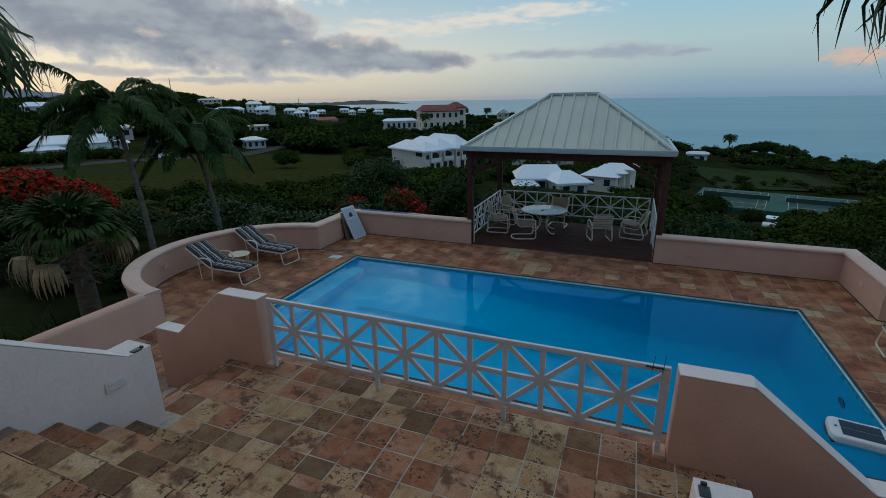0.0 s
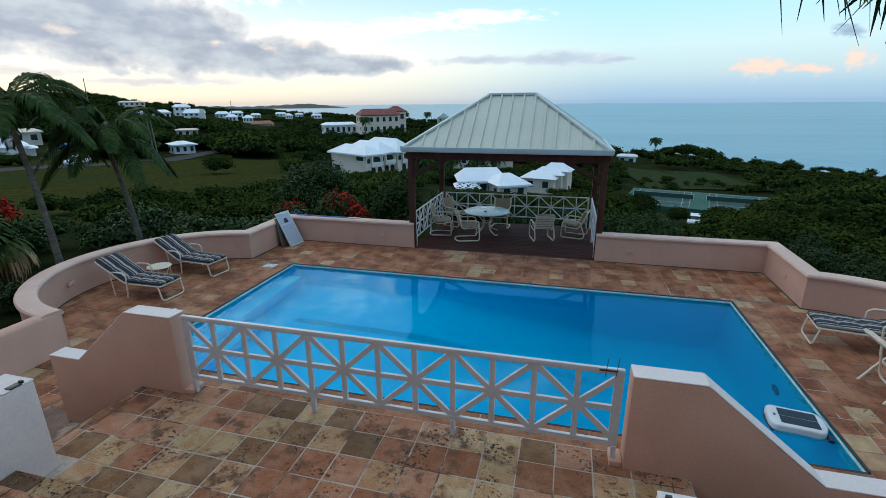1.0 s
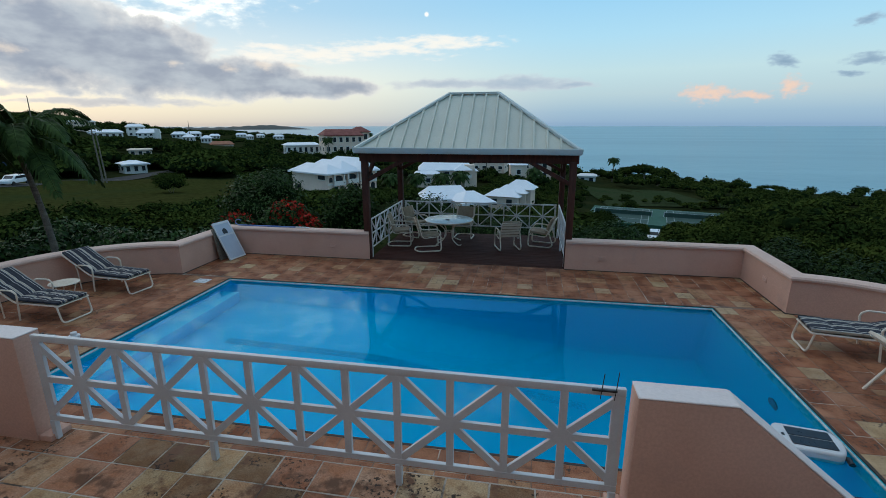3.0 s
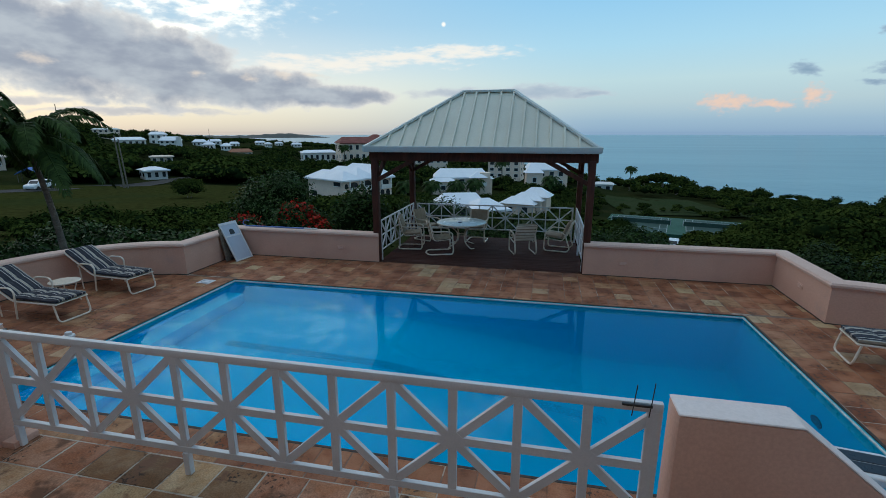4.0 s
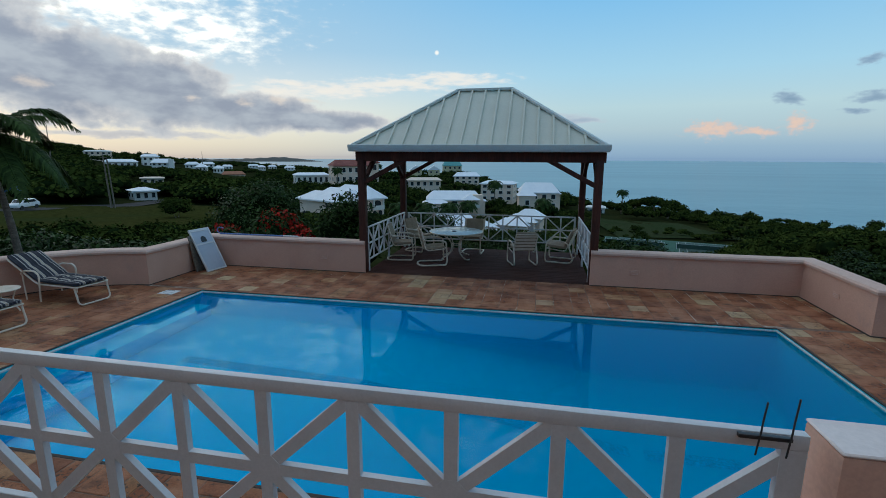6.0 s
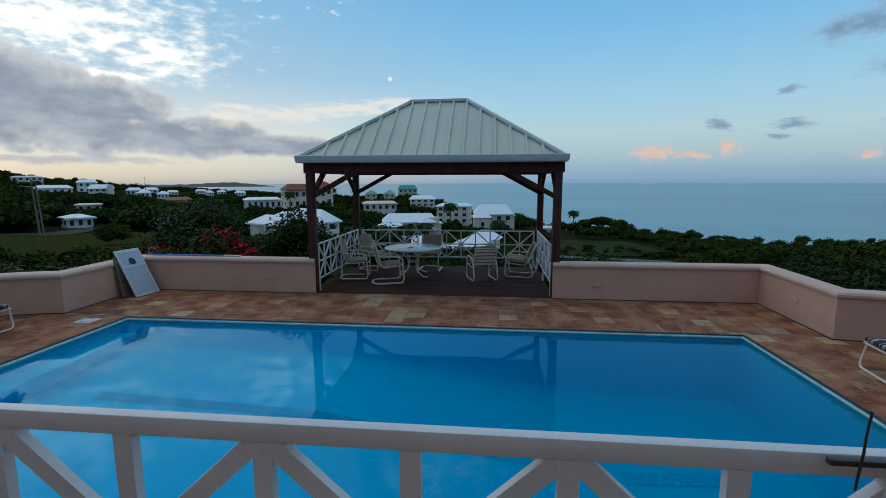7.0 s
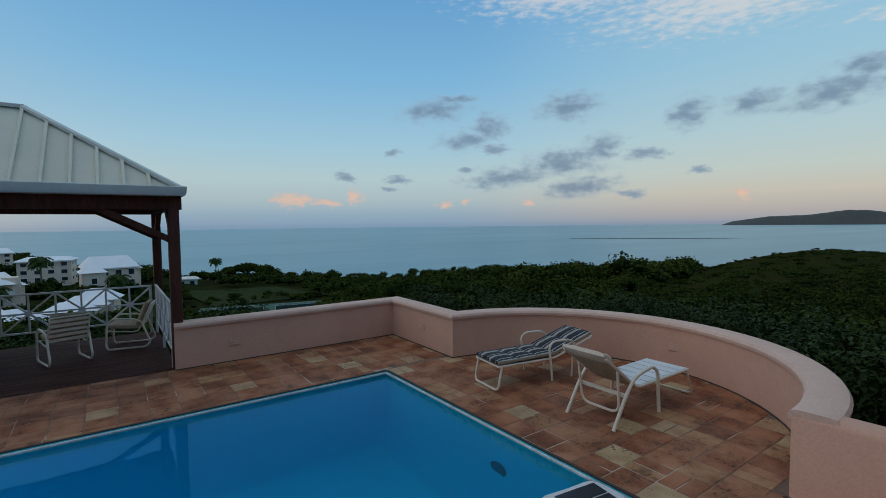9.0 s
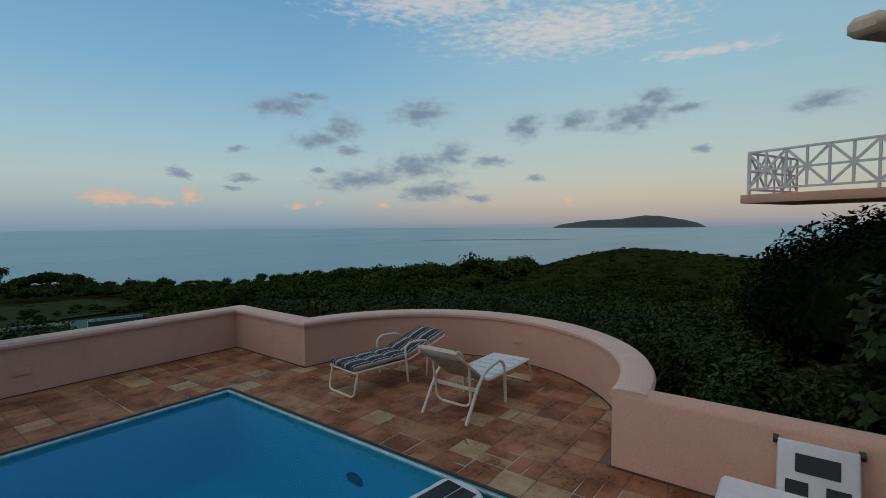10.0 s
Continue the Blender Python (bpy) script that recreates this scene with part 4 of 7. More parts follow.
gd = thing("gazebo_deck", "dark reddish brown boarded floor of the gazebo", "deck", kind="structure")
part("joists", cube(2.66, 7.74, 2.06, 5.60, -0.9, -0.03), BOARDS, gd, smooth=0)
gb = cube(0.0, 5.08, 0.0, 0.1385, 0.0, 0.024, b=0.004, seg=1)
me = bpy.data.meshes.new("board")
gb.to_mesh(me)
gb.free()
me.materials.append(BOARDS)
for i in range(25):
    o = new("board", me)
    o.parent, o.location = gd, (2.66, 2.065 + i * 0.141, -0.029)
railing("gazebo_railing", "white painted lattice railing round the gazebo", 4.86, 0.26, 1.04, 6, (0.03, 1.62, 3.24, 4.83), pose(2.77, 5.50, -0.005))
for x in (2.70, 7.70):
    railing("gazebo_railing", "white painted lattice railing round the gazebo", 3.14, 0.26, 1.06, 4, (0.03, 1.57, 3.11), pose(x, 2.27, -0.005, 0, 0, 90))


# ---- patio furniture ----
def pillow(bm, x0, x1, y0, y1, z0, z1, m=None):
    """A soft cushion: a box with strongly rounded edges and a slight crown."""
    t = bmesh.new()
    box(t, x0, x1, y0, y1, z0, z1)
    bmesh.ops.subdivide_edges(t, edges=t.edges[:], cuts=4, use_grid_fill=True)
    cx, cy, cz = (x0 + x1) / 2, (y0 + y1) / 2, (z0 + z1) / 2
    hx, hy, hz = (x1 - x0) / 2, (y1 - y0) / 2, (z1 - z0) / 2
    for v in t.verts:
        u, w = (v.co.x - cx) / hx, (v.co.y - cy) / hy
        k = max(0.0, 1 - max(abs(u), abs(w)) ** 6 * 0.55)
        v.co.z = cz + (v.co.z - cz) * k
        v.co.x, v.co.y = cx + (v.co.x - cx) * (1 - 0.03 * abs(w) ** 3), cy + (v.co.y - cy) * (1 - 0.03 * abs(u) ** 3)
    if m is not None:
        t.transform(m)
    off = {v: bm.verts.new(v.co) for v in t.verts}
    for f in t.faces:
        bm.faces.new([off[v] for v in f.verts])
    t.free()
    return bm


def patio_chair(m):
    """Cantilever chair; it faces local +y."""
    root = thing("patio_chair", "cream tubular patio chair with worn beige sling cushions", "chair", "chairs round the patio table", at=m)
    for s in (-1, 1):
        x = 0.28 * s
        p = rounded([(x, -0.30, 0.92), (x, -0.22, 0.66), (x, -0.12, 0.64), (x, 0.20, 0.64), (x, 0.33, 0.60), (x, 0.36, 0.10), (x, 0.33, 0.016), (x, -0.30, 0.016), (0.0, -0.36, 0.016)], 0.13, 6)
        part("side_tube", tube(bmesh.new(), p, 0.0195, 8), TUBE, root)
        part("seat_rail", tube(bmesh.new(), rounded([(x * 0.9, 0.30, 0.42), (x * 0.9, -0.16, 0.38), (x * 0.9, -0.30, 0.90)], 0.10, 5), 0.013, 8), TUBE, root)
    part("crossbar", tube(bmesh.new(), [(-0.28, 0.355, 0.40), (0.28, 0.355, 0.40)], 0.013, 8), TUBE, root)
    part("crossbar", tube(bmesh.new(), [(-0.27, -0.30, 0.905), (0.27, -0.30, 0.905)], 0.013, 8), TUBE, root)
    part("seat", pillow(bmesh.new(), -0.245, 0.245, -0.20, 0.31, -0.045, 0.055, pose(0, 0, 0.44, 4, 0, 0)), BEIGE, root)
    part("backrest", pillow(bmesh.new(), -0.245, 0.245, -0.02, 0.50, -0.045, 0.055, pose(0, -0.165, 0.44, 106, 0, 0)), BEIGE, root)
    for i in range(5):
        z = 0.50 + i * 0.09
        part("strap", cube(-0.25, 0.25, -0.225 - (z - 0.44) * 0.27, -0.213 - (z - 0.44) * 0.27, z - 0.025, z + 0.025, b=0.004, seg=1), SLING, root)
    return root


ch = patio_chair(pose(3.05, 3.80, -0.002, 0, 0, -82))
for x, y, rz in ((3.98, 3.34, -70), (3.22, 4.98, -112), (4.80, 5.08, 176)):
    copy_thing(ch, pose(x, y, -0.002, 0, 0, rz))


def sled_chair(m):
    """Low chair on two closed side loops, with a slatted back; it faces local +y."""
    root = thing("sled_chair", "low cream tubular armchair with thick tan cushions and a slatted back", "chair", "low chairs in the gazebo", at=m)
    for s in (-1, 1):
        x = 0.29 * s
        loop = rounded([(x, -0.24, 0.50), (x, -0.10, 0.57), (x, 0.22, 0.58), (x, 0.30, 0.50), (x, 0.33, 0.10), (x, 0.30, 0.018), (x, -0.30, 0.018), (x, -0.38, 0.10), (x, -0.24, 0.50)], 0.09, 6)
        part("side_loop", tube(bmesh.new(), loop, 0.0185, 8), TUBE, root)
        part("back_tube", tube(bmesh.new(), rounded([(x * 0.94, 0.28, 0.36), (x * 0.94, -0.18, 0.31), (x * 0.94, -0.40, 0.82)], 0.09, 5), 0.014, 8), TUBE, root)
    part("crossbar", tube(bmesh.new(), [(-0.273, -0.40, 0.82), (0.273, -0.40, 0.82)], 0.014, 8), TUBE, root)
    part("crossbar", tube(bmesh.new(), [(-0.29, 0.285, 0.36), (0.29, 0.285, 0.36)], 0.013, 8), TUBE, root)
    for i in range(5):
        z = 0.42 + i * 0.085
        y = -0.18 - (z - 0.31) * 0.43
        part("slat", cube(-0.27, 0.27, y - 0.016, y - 0.006, z - 0.026, z + 0.026, b=0.004, seg=1), SLING, root)
    part("seat", pillow(bmesh.new(), -0.25, 0.25, -0.20, 0.31, -0.05, 0.07, pose(0, 0, 0.405, 5, 0, 0)), BEIGE, root, "thick tan seat cushion")
    part("backrest", pillow(bmesh.new(), -0.25, 0.25, 0.0, 0.48, -0.05, 0.06, pose(0, -0.155, 0.42, 113, 0, 0)), BEIGE, root, "thick tan back cushion")
    return root


low = sled_chair(pose(6.22, 3.85, -0.002, 0, 0, 18))
copy_thing(low, pose(7.18, 4.40, -0.002, 0, 0, 78))

tb_ = thing("patio_table", "round frosted glass patio table on bent cream tubes", "table", at=pose(4.46, 4.20, -0.002))
top = bmesh.new()
disc(top, 0, 0, 0.705, 0.730, 0.70, 48, b=0.006)
part("tabletop", top, FROST, tb_, "frosted glass top")
part("rim", tube(bmesh.new(), [(0.70 * math.cos(a * math.pi / 20), 0.70 * math.sin(a * math.pi / 20), 0.712) for a in range(40)], 0.016, 8, closed=True), TUBE, tb_)
for i in range(4):
    a = radians(45 + i * 90)
    c, s = math.cos(a), math.sin(a)
    part("leg", tube(bmesh.new(), rounded([(c * 0.45, s * 0.45, 0.69), (c * 0.12, s * 0.12, 0.42), (c * 0.16, s * 0.16, 0.14), (c * 0.46, s * 0.46, 0.016), (c * 0.46 - s * 0.12, s * 0.46 + c * 0.12, 0.016)], 0.14, 6), 0.016, 8), TUBE, tb_)
part("leg_ring", tube(bmesh.new(), [(0.13 * math.cos(a * math.pi / 8), 0.13 * math.sin(a * math.pi / 8), 0.36) for a in range(16)], 0.012, 6, closed=True), TUBE, tb_)
ash = thing("ashtray", "small dark glass ashtray on the patio table", "ashtray", at=pose(4.44, 4.05, 0.729))
a_ = bmesh.new()
disc(a_, 0, 0, 0.0, 0.03, 0.06, 20, b=0.006)
part("bowl", a_, GREY, ash)


def lounger_frame(root, head):
    """Tubular lounger; the foot end at y = 0, the head towards +y; head is the run and rise of the back."""
    w = 0.29
    run, rise = head
    for s in (-1, 1):
        x = w * s
        part("side_rail", tube(bmesh.new(), rounded([(x, 0.02, 0.345), (x, 0.98, 0.33), (x, 0.98 + run, 0.33 + rise)], 0.10, 5), 0.016, 8), TUBE, root)
        part("arm", tube(bmesh.new(), rounded([(x * 1.1, 0.92, 0.012), (x * 1.12, 0.86, 0.52), (x * 1.12, 0.94, 0.585), (x * 1.12, 1.24, 0.575), (x * 1.05, 1.36, 0.50)], 0.10, 6), 0.016, 8), TUBE, root)
        part("leg", tube(bmesh.new(), rounded([(x * 1.02, 1.34, 0.50), (x * 1.06, 1.30, 0.012)], 0.05), 0.013, 8), TUBE, root)
    part("foot_loop", tube(bmesh.new(), rounded([(-w, 0.06, 0.345), (-w, -0.01, 0.018), (w, -0.01, 0.018), (w, 0.06, 0.345)], 0.09, 6), 0.016, 8), TUBE, root)
    for y in (0.02, 0.5):
        part("crossbar", tube(bmesh.new(), [(-w, y, 0.34), (w, y, 0.34)], 0.013, 8), TUBE, root)
    part("head_bar", tube(bmesh.new(), rounded([(-w, 0.96 + run, 0.31 + rise), (-w, 1.02 + run, 0.36 + rise), (w, 1.02 + run, 0.36 + rise), (w, 0.96 + run, 0.31 + rise)], 0.05, 4), 0.016, 8), TUBE, root)


def lounger(m, head, label):
    root = thing("sun_lounger", label, "sun lounger", "sun loungers by the pool", at=m)
    lounger_frame(root, head)
    run, rise = head
    ang = math.degrees(math.atan2(rise, run))
    length = math.hypot(run, rise) + 0.03
    for i in range(3):
        part("seat_pad", pillow(bmesh.new(), -0.285, 0.285, i * 0.33 + 0.01, i * 0.33 + 0.345, 0.352, 0.435), STRIPES, root)
    n = 2
    for i in range(n):
        part("back_pad", pillow(bmesh.new(), -0.285, 0.285, i * length / n, (i + 1) * length / n + 0.01, -0.005, 0.078, pose(0, 1.0, 0.352, ang, 0, 0)), STRIPES, root)
    part("sling", bar(bmesh.new(), (0, 0.02, 0.338), (0, 0.98, 0.326), 0.55, 0.012), SLING, root)
    return root


STRIPED = "cream tubular sun lounger with a navy striped cushion"
lounger(pose(-1.34, -2.62, 0, 0, 0, 88), (0.69, 0.40), STRIPED)
lounger(pose(-1.34, -1.13, 0, 0, 0, 84), (0.69, 0.40), STRIPED)
lounger(pose(11.16, -1.49, 0, 0, 0, -97), (0.70, 0.21), "cream tubular sun lounger with a navy striped cushion laid nearly flat")

# lounge chair with no cushion, its back to the pool
lc = thing("lounge_chair", "cream tubular lounge chair with a bare white sling", "lounge chair", at=pose(13.12, -3.10, 0, 0, 0, 90))
for s in (-1, 1):
    x = 0.28 * s
    part("side_rail", tube(bmesh.new(), rounded([(x, 0.16, 0.37), (x, 1.30, 0.37), (x, 1.90, 0.81)], 0.08, 4), 0.017, 8), TUBE, lc)
    part("arm", tube(bmesh.new(), rounded([(x * 1.14, 1.805, 0.0), (x * 1.14, 1.57, 0.36), (x * 1.14, 1.40, 0.53), (x * 1.14, 1.05, 0.585), (x * 1.14, 0.94, 0.50), (x * 1.14, 0.90, 0.0)], 0.14, 6), 0.021, 8), TUBE, lc)
part("foot_loop", tube(bmesh.new(), rounded([(-0.28, 0.20, 0.37), (-0.28, 0.02, 0.018), (0.28, 0.02, 0.018), (0.28, 0.20, 0.37)], 0.09, 6), 0.015, 8), TUBE, lc)
part("back_stay", tube(bmesh.new(), rounded([(-0.265, 1.66, 0.62), (-0.25, 1.60, 0.13), (0.25, 1.60, 0.13), (0.265, 1.66, 0.62)], 0.12, 6), 0.016, 8), TUBE, lc)
part("crossbar", bar(bmesh.new(), (-0.31, 1.58, 0.345), (0.31, 1.58, 0.345), 0.03, 0.045, b=0.006), TUBE, lc)
part("crossbar", tube(bmesh.new(), [(-0.28, 0.16, 0.37), (0.28, 0.16, 0.37)], 0.015, 8), TUBE, lc)
part("headrest", pillow(bmesh.new(), -0.29, 0.29, -0.10, 0.09, -0.035, 0.045, pose(0, 1.86, 0.80, 36, 0, 0)), SLING, lc, "cream headrest pad")
part("seat_sling", bar(bmesh.new(), (0, 0.16, 0.378), (0, 1.30, 0.375), 0.55, 0.014), WHITE, lc, "bare white seat sling")
part("back_sling", bar(bmesh.new(), (0, 1.30, 0.375), (0, 1.88, 0.80), 0.55, 0.014), BEIGE, lc, "tan back sling")
for i in range(6):
    part("strap", cube(-0.277, 0.277, 0.18 + i * 0.18, 0.34 + i * 0.18, 0.386, 0.392, b=0.003, seg=1), WHITE, lc)

stb = thing("side_table", "small round cream side table between the sun loungers", "side table", at=pose(-2.30, -1.95, 0))
t_ = bmesh.new()
disc(t_, 0, 0, 0.405, 0.425, 0.25, 36, b=0.006)
part("tabletop", t_, SLING, stb)
part("rim", tube(bmesh.new(), [(0.25 * math.cos(a * math.pi / 16), 0.25 * math.sin(a * math.pi / 16), 0.412) for a in range(32)], 0.012, 8, closed=True), TUBE, stb)
for i in range(3):
    a = radians(30 + 120 * i)
    part("leg", tube(bmesh.new(), rounded([(0.20 * math.cos(a), 0.20 * math.sin(a), 0.40), (0.13 * math.cos(a), 0.13 * math.sin(a), 0.20), (0.22 * math.cos(a), 0.22 * math.sin(a), 0.014)], 0.08, 5), 0.012, 8), TUBE, stb)


# leaning door panels in the corner
PANELFACE = mat("panel_face", (0.46, 0.51, 0.60), (0.40, 0.45, 0.54), 0.45, scale=2, fine=60, bump=0.02, grain=0.04)


def door_panel(m, label, face=PANELFACE, tall=1.06):
    root = thing("door_panel", label, "panel", "panels leaning in the corner", at=m)
    part("board", cube(-0.28, 0.28, -0.012, 0.012, 0.0, tall - 0.02, b=0.004, seg=1), face, root)
    for a in ((-0.29, -0.255), (0.245, 0.29)):
        part("stile", cube(a[0], a[1], -0.022, 0.02, 0.0, tall, b=0.005, seg=1), WHITE if face is PANELFACE else face, root)
    for z, hz in ((0.0, 0.035), (tall - 0.065, 0.065), (0.66, 0.040)):
        part("rail", cube(-0.254, 0.244, -0.020, 0.018, z, z + hz, b=0.004, seg=1), WHITE if face is PANELFACE else face, root)
    if face is not PANELFACE:
        return root
    part("upper_panel", cube(-0.252, 0.242, -0.016, 0.0, 0.702, 0.992, b=0.003, seg=1), face, root)
    fl = prism(bmesh.new(), [(-0.075, 0.72), (0.075, 0.72)] + [(0.075 * math.cos(radians(a)), 0.79 + 0.075 * math.sin(radians(a))) for a in range(0, 181, 20)], "y", -0.024, -0.016)
    part("flap", fl, BLACK, root, "dark arched flap")
    return root


door_panel(pose(-0.825, 1.58, 0.006, 0, 0, 82.3) @ pose(0, 0, 0, -26.8, 0, 0), "white door panel with an arched flap leaning against the corner")
door_panel(pose(-1.095, 1.545, 0.006, 0, 0, 84) @ pose(0, 0, 0, -11.5, 0, 0), "dark brown door panel leaning behind the white one", BARK, 0.84)
pl = thing("pool_pole", "long blue telescopic pool pole lying on the wall", "pole", at=pose(0, 0, 0.77))
part("shaft", tube(bmesh.new(), [(-1.12, 2.18, 0.0), (0.62, 2.17, 0.0)], 0.017, 8), BLUEPOLE, pl)
part("grip", tube(bmesh.new(), [(0.60, 2.17, 0.0), (0.98, 2.168, 0.0)], 0.020, 8), WHITE, pl)
part("hook", tube(bmesh.new(), rounded([(-1.10, 2.18, 0.0), (-1.22, 2.18, 0.06), (-1.16, 2.20, 0.16), (-1.02, 2.18, 0.13)], 0.06, 5), 0.012, 6), BLUEPOLE, pl)


# pool robots
def pool_robot(m, label, display=False):
    root = thing("pool_skimmer_robot", label, "pool robot", at=m)
    hull = bmesh.new()
    pts = [Vector(p) for p in ((-0.31, -0.24, 0), (0.31, -0.24, 0), (0.31, 0.24, 0), (-0.31, 0.24, 0))] if display else rounded([(0.0, -0.23, 0), (0.26, -0.24, 0), (0.33, -0.10, 0), (0.33, 0.10, 0), (0.26, 0.24, 0), (0.0, 0.23, 0), (-0.28, 0.24, 0), (-0.33, 0.16, 0), (-0.33, -0.16, 0), (-0.28, -0.24, 0), (-0.01, -0.23, 0)], 0.08, 4)
    prism(hull, [(p.x, p.y) for p in pts], "z", 0.0, 0.15)
    bmesh.ops.bevel(hull, geom=[e for e in hull.edges if abs(e.verts[0].co.z - 0.15) < 1e-4 and abs(e.verts[1].co.z - 0.15) < 1e-4], offset=0.03, segments=3, affect="EDGES", profile=0.5)
    part("hull", hull, WHITE, root)
    xa, xb = (-0.25, 0.03) if display else (-0.20, 0.235)
    for ya, yb in ((-0.165, -0.008), (0.008, 0.165)) if not display else ((-0.185, -0.05), (0.05, 0.185)):
        part("solar_panel", cube(xa, xb, ya, yb, 0.152, 0.158, b=0.002, seg=1), PANEL, root, "dark solar panel")
    if display:
        part("display", cube(0.09, 0.22, -0.13, 0.13, 0.151, 0.156, b=0.002, seg=1), PANEL, root, "dark display")
        for x, y in ((0.30, -0.25), (0.30, 0.25), (-0.30, -0.25), (-0.30, 0.25)):
            part("corner_wheel", tube(bmesh.new(), [(x, y - 0.018, 0.10), (x, y + 0.018, 0.10)], 0.034, 10), BLACK, root)
    part("bumper", tube(bmesh.new(), rounded([(-0.30, -0.245, 0.05), (-0.345, 0, 0.05), (-0.30, 0.245, 0.05)], 0.2, 6), 0.022, 8), BLACK, root)
    for y in () if display else (-0.225, 0.225):
        part("roller", tube(bmesh.new(), [(0.33, y * 0.6, 0.05), (0.33, y * 1.1, 0.05)], 0.035, 10), BLACK, root)
    part("button", cube(-0.265, -0.235, -0.02, 0.02, 0.15, 0.157, b=0.003, seg=1), BLACK, root)
    return root


pool_robot(pose(10.0, -4.08, -0.13, 0, 0, -8), "white solar pool skimmer robot floating on the water")
pool_robot(pose(11.15, -6.52, 0.02) @ pose(0, 0, 0, 0, -62, 0) @ pose(0.33, 0, 0), "white solar pool skimmer robot leaning on the low wall", True)

# small ball-shaped float on the deck
fb = thing("chlorine_float", "small white plastic chlorine float on the paving", "pool float", at=pose(-0.66, -3.32, 0))
f_ = bmesh.new()
disc(f_, 0, 0, 0.0, 0.05, 0.085, 20, b=0.015)
part("float_ring", f_, WHITE, fb)
f_ = bmesh.new()
disc(f_, 0, 0, 0.05, 0.10, 0.05, 16, b=0.012)
part("float_cap", f_, WHITE, fb)


# ---- terrain and sea ----
RINGS = [0, 9, 25, 45, 75, 100, 140, 200, 300, 450, 800, 1500, 4950]
WEST = {-180: [-0.95, -0.95, -0.5, 0, 2, 4, 8, 12, 20, 25, 25, 0, -30], -100: [-0.95, -0.95, -1, -1, -2, -2, -1, 3, 8, 14, 18, 5, -30],
        -62: [-0.95, -0.95, -2.2, -3.4, -4.8, -5.4, -5.2, -3.5, 0, 4, 7, 0, -30], -52: [-0.95, -0.95, -2.3, -3.7, -5.4, -6.4, -6.8, -5, 1, 8.5, 4, -8, -30],
        -44: [-0.95, -0.95, -2.4, -4, -6, -7.2, -8, -7.5, -5, 0, -6, -13, -30], -36: [-0.95, -0.95, -2.5, -4.4, -6.9, -8.4, -9.5, -9.5, -9.5, -9.5, -11, -20, -30]}
MIDDLE = {-28: [-0.95, -0.95, -2.5, -4.9, -8.4, -10.8, -11.6, -9.5, -10, -12, -18, -30, -30], -20: [-0.95, -0.95, -2.6, -5.4, -9.4, -11.8, -11.8, -8.6, -10.5, -16, -30, -30, -30],
          -10: [-0.95, -0.95, -2.7, -5.8, -10.7, -12.6, -12.9, -11.6, -10.5, -12, -30, -30, -30], 0: [-0.95, -0.95, -2.8, -6.3, -11.7, -12.6, -13.3, -14.5, -23, -30, -30, -30, -30],
          10: [-0.95, -0.95, -4.4, -9.4, -14.8, -15.0, -16.5, -19.5, -27, -30, -30, -30, -30], 20: [-0.95, -0.95, -4.6, -9.6, -14.9, -15.0, -16.8, -20.5, -28, -30, -30, -30, -30]}
EAST = {32: [-0.95, -0.95, -2.8, -5.8, -10.6, -13.6, -17, -21.5, -28, -30, -30, -30, -30], 46: [-0.95, -0.95, -2.4, -5.0, -8.4, -11, -14.6, -20, -28, -30, -30, -30, -30],
        60: [-0.95, -0.95, -2.2, -4.4, -7.2, -9.4, -12.4, -18, -28, -30, -30, -30, -30], 77: [-0.95, -0.95, -2.2, -3.3, -3.6, -3.7, -4.6, -14, -28, -30, -30, -30, -30],
        90: [-0.95, -0.95, -2.0, -3.0, -3.8, -4.6, -6.9, -15, -28, -30, -30, -30, -30], 120: [-0.95, -0.95, -0.8, -0.5, 1, 2, 3, 4, 0, -20, -30, -30, -30],
        180: [-0.95, -0.95, -0.5, 0, 2, 4, 8, 12, 20, 25, 25, 0, -30]}
PROFILE = {**WEST, **MIDDLE, **EAST}
AZS = sorted(PROFILE)
GRID = np.array([PROFILE[a] for a in AZS])
CX, CY = 5.2, -2.5


def height(x, y):
    """Height of the land at a place."""
    x, y = np.asarray(x, float), np.asarray(y, float)
    r = np.hypot(x - CX, y - CY)
    a = np.degrees(np.arctan2(x - CX, y - CY))
    i = np.clip(np.searchsorted(AZS, a) - 1, 0, len(AZS) - 2)
    A = np.array(AZS, float)
    f = (a - A[i]) / (A[i + 1] - A[i])
    f = f * f * (3 - 2 * f)
    j = np.clip(np.searchsorted(RINGS, r) - 1, 0, len(RINGS) - 2)
    R = np.array(RINGS, float)
    g = np.clip((r - R[j]) / (R[j + 1] - R[j]), 0, 1)
    z = (GRID[i, j] * (1 - g) + GRID[i, j + 1] * g) * (1 - f) + (GRID[i + 1, j] * (1 - g) + GRID[i + 1, j + 1] * g) * f
    k = np.clip((r - 30) / 150, 0, 1)
    return z + k * (0.7 * np.sin(x * 0.043 + 1.3) * np.cos(y * 0.037) + 0.4 * np.sin(x * 0.11 + y * 0.09))


def put_mesh(name, verts, faces, material, smooth=True, slots=None):
    me = bpy.data.meshes.new(name)
    me.from_pydata(verts.tolist() if hasattr(verts, "tolist") else verts, [], faces.tolist() if hasattr(faces, "tolist") else faces)
    for m in material if isinstance(material, (list, tuple)) else [material]:
        me.materials.append(m)
    if slots is not None:
        me.polygons.foreach_set("material_index", slots)
    if smooth:
        me.polygons.foreach_set("use_smooth", [True] * len(me.polygons))
    me.update()
    return new(name, me)


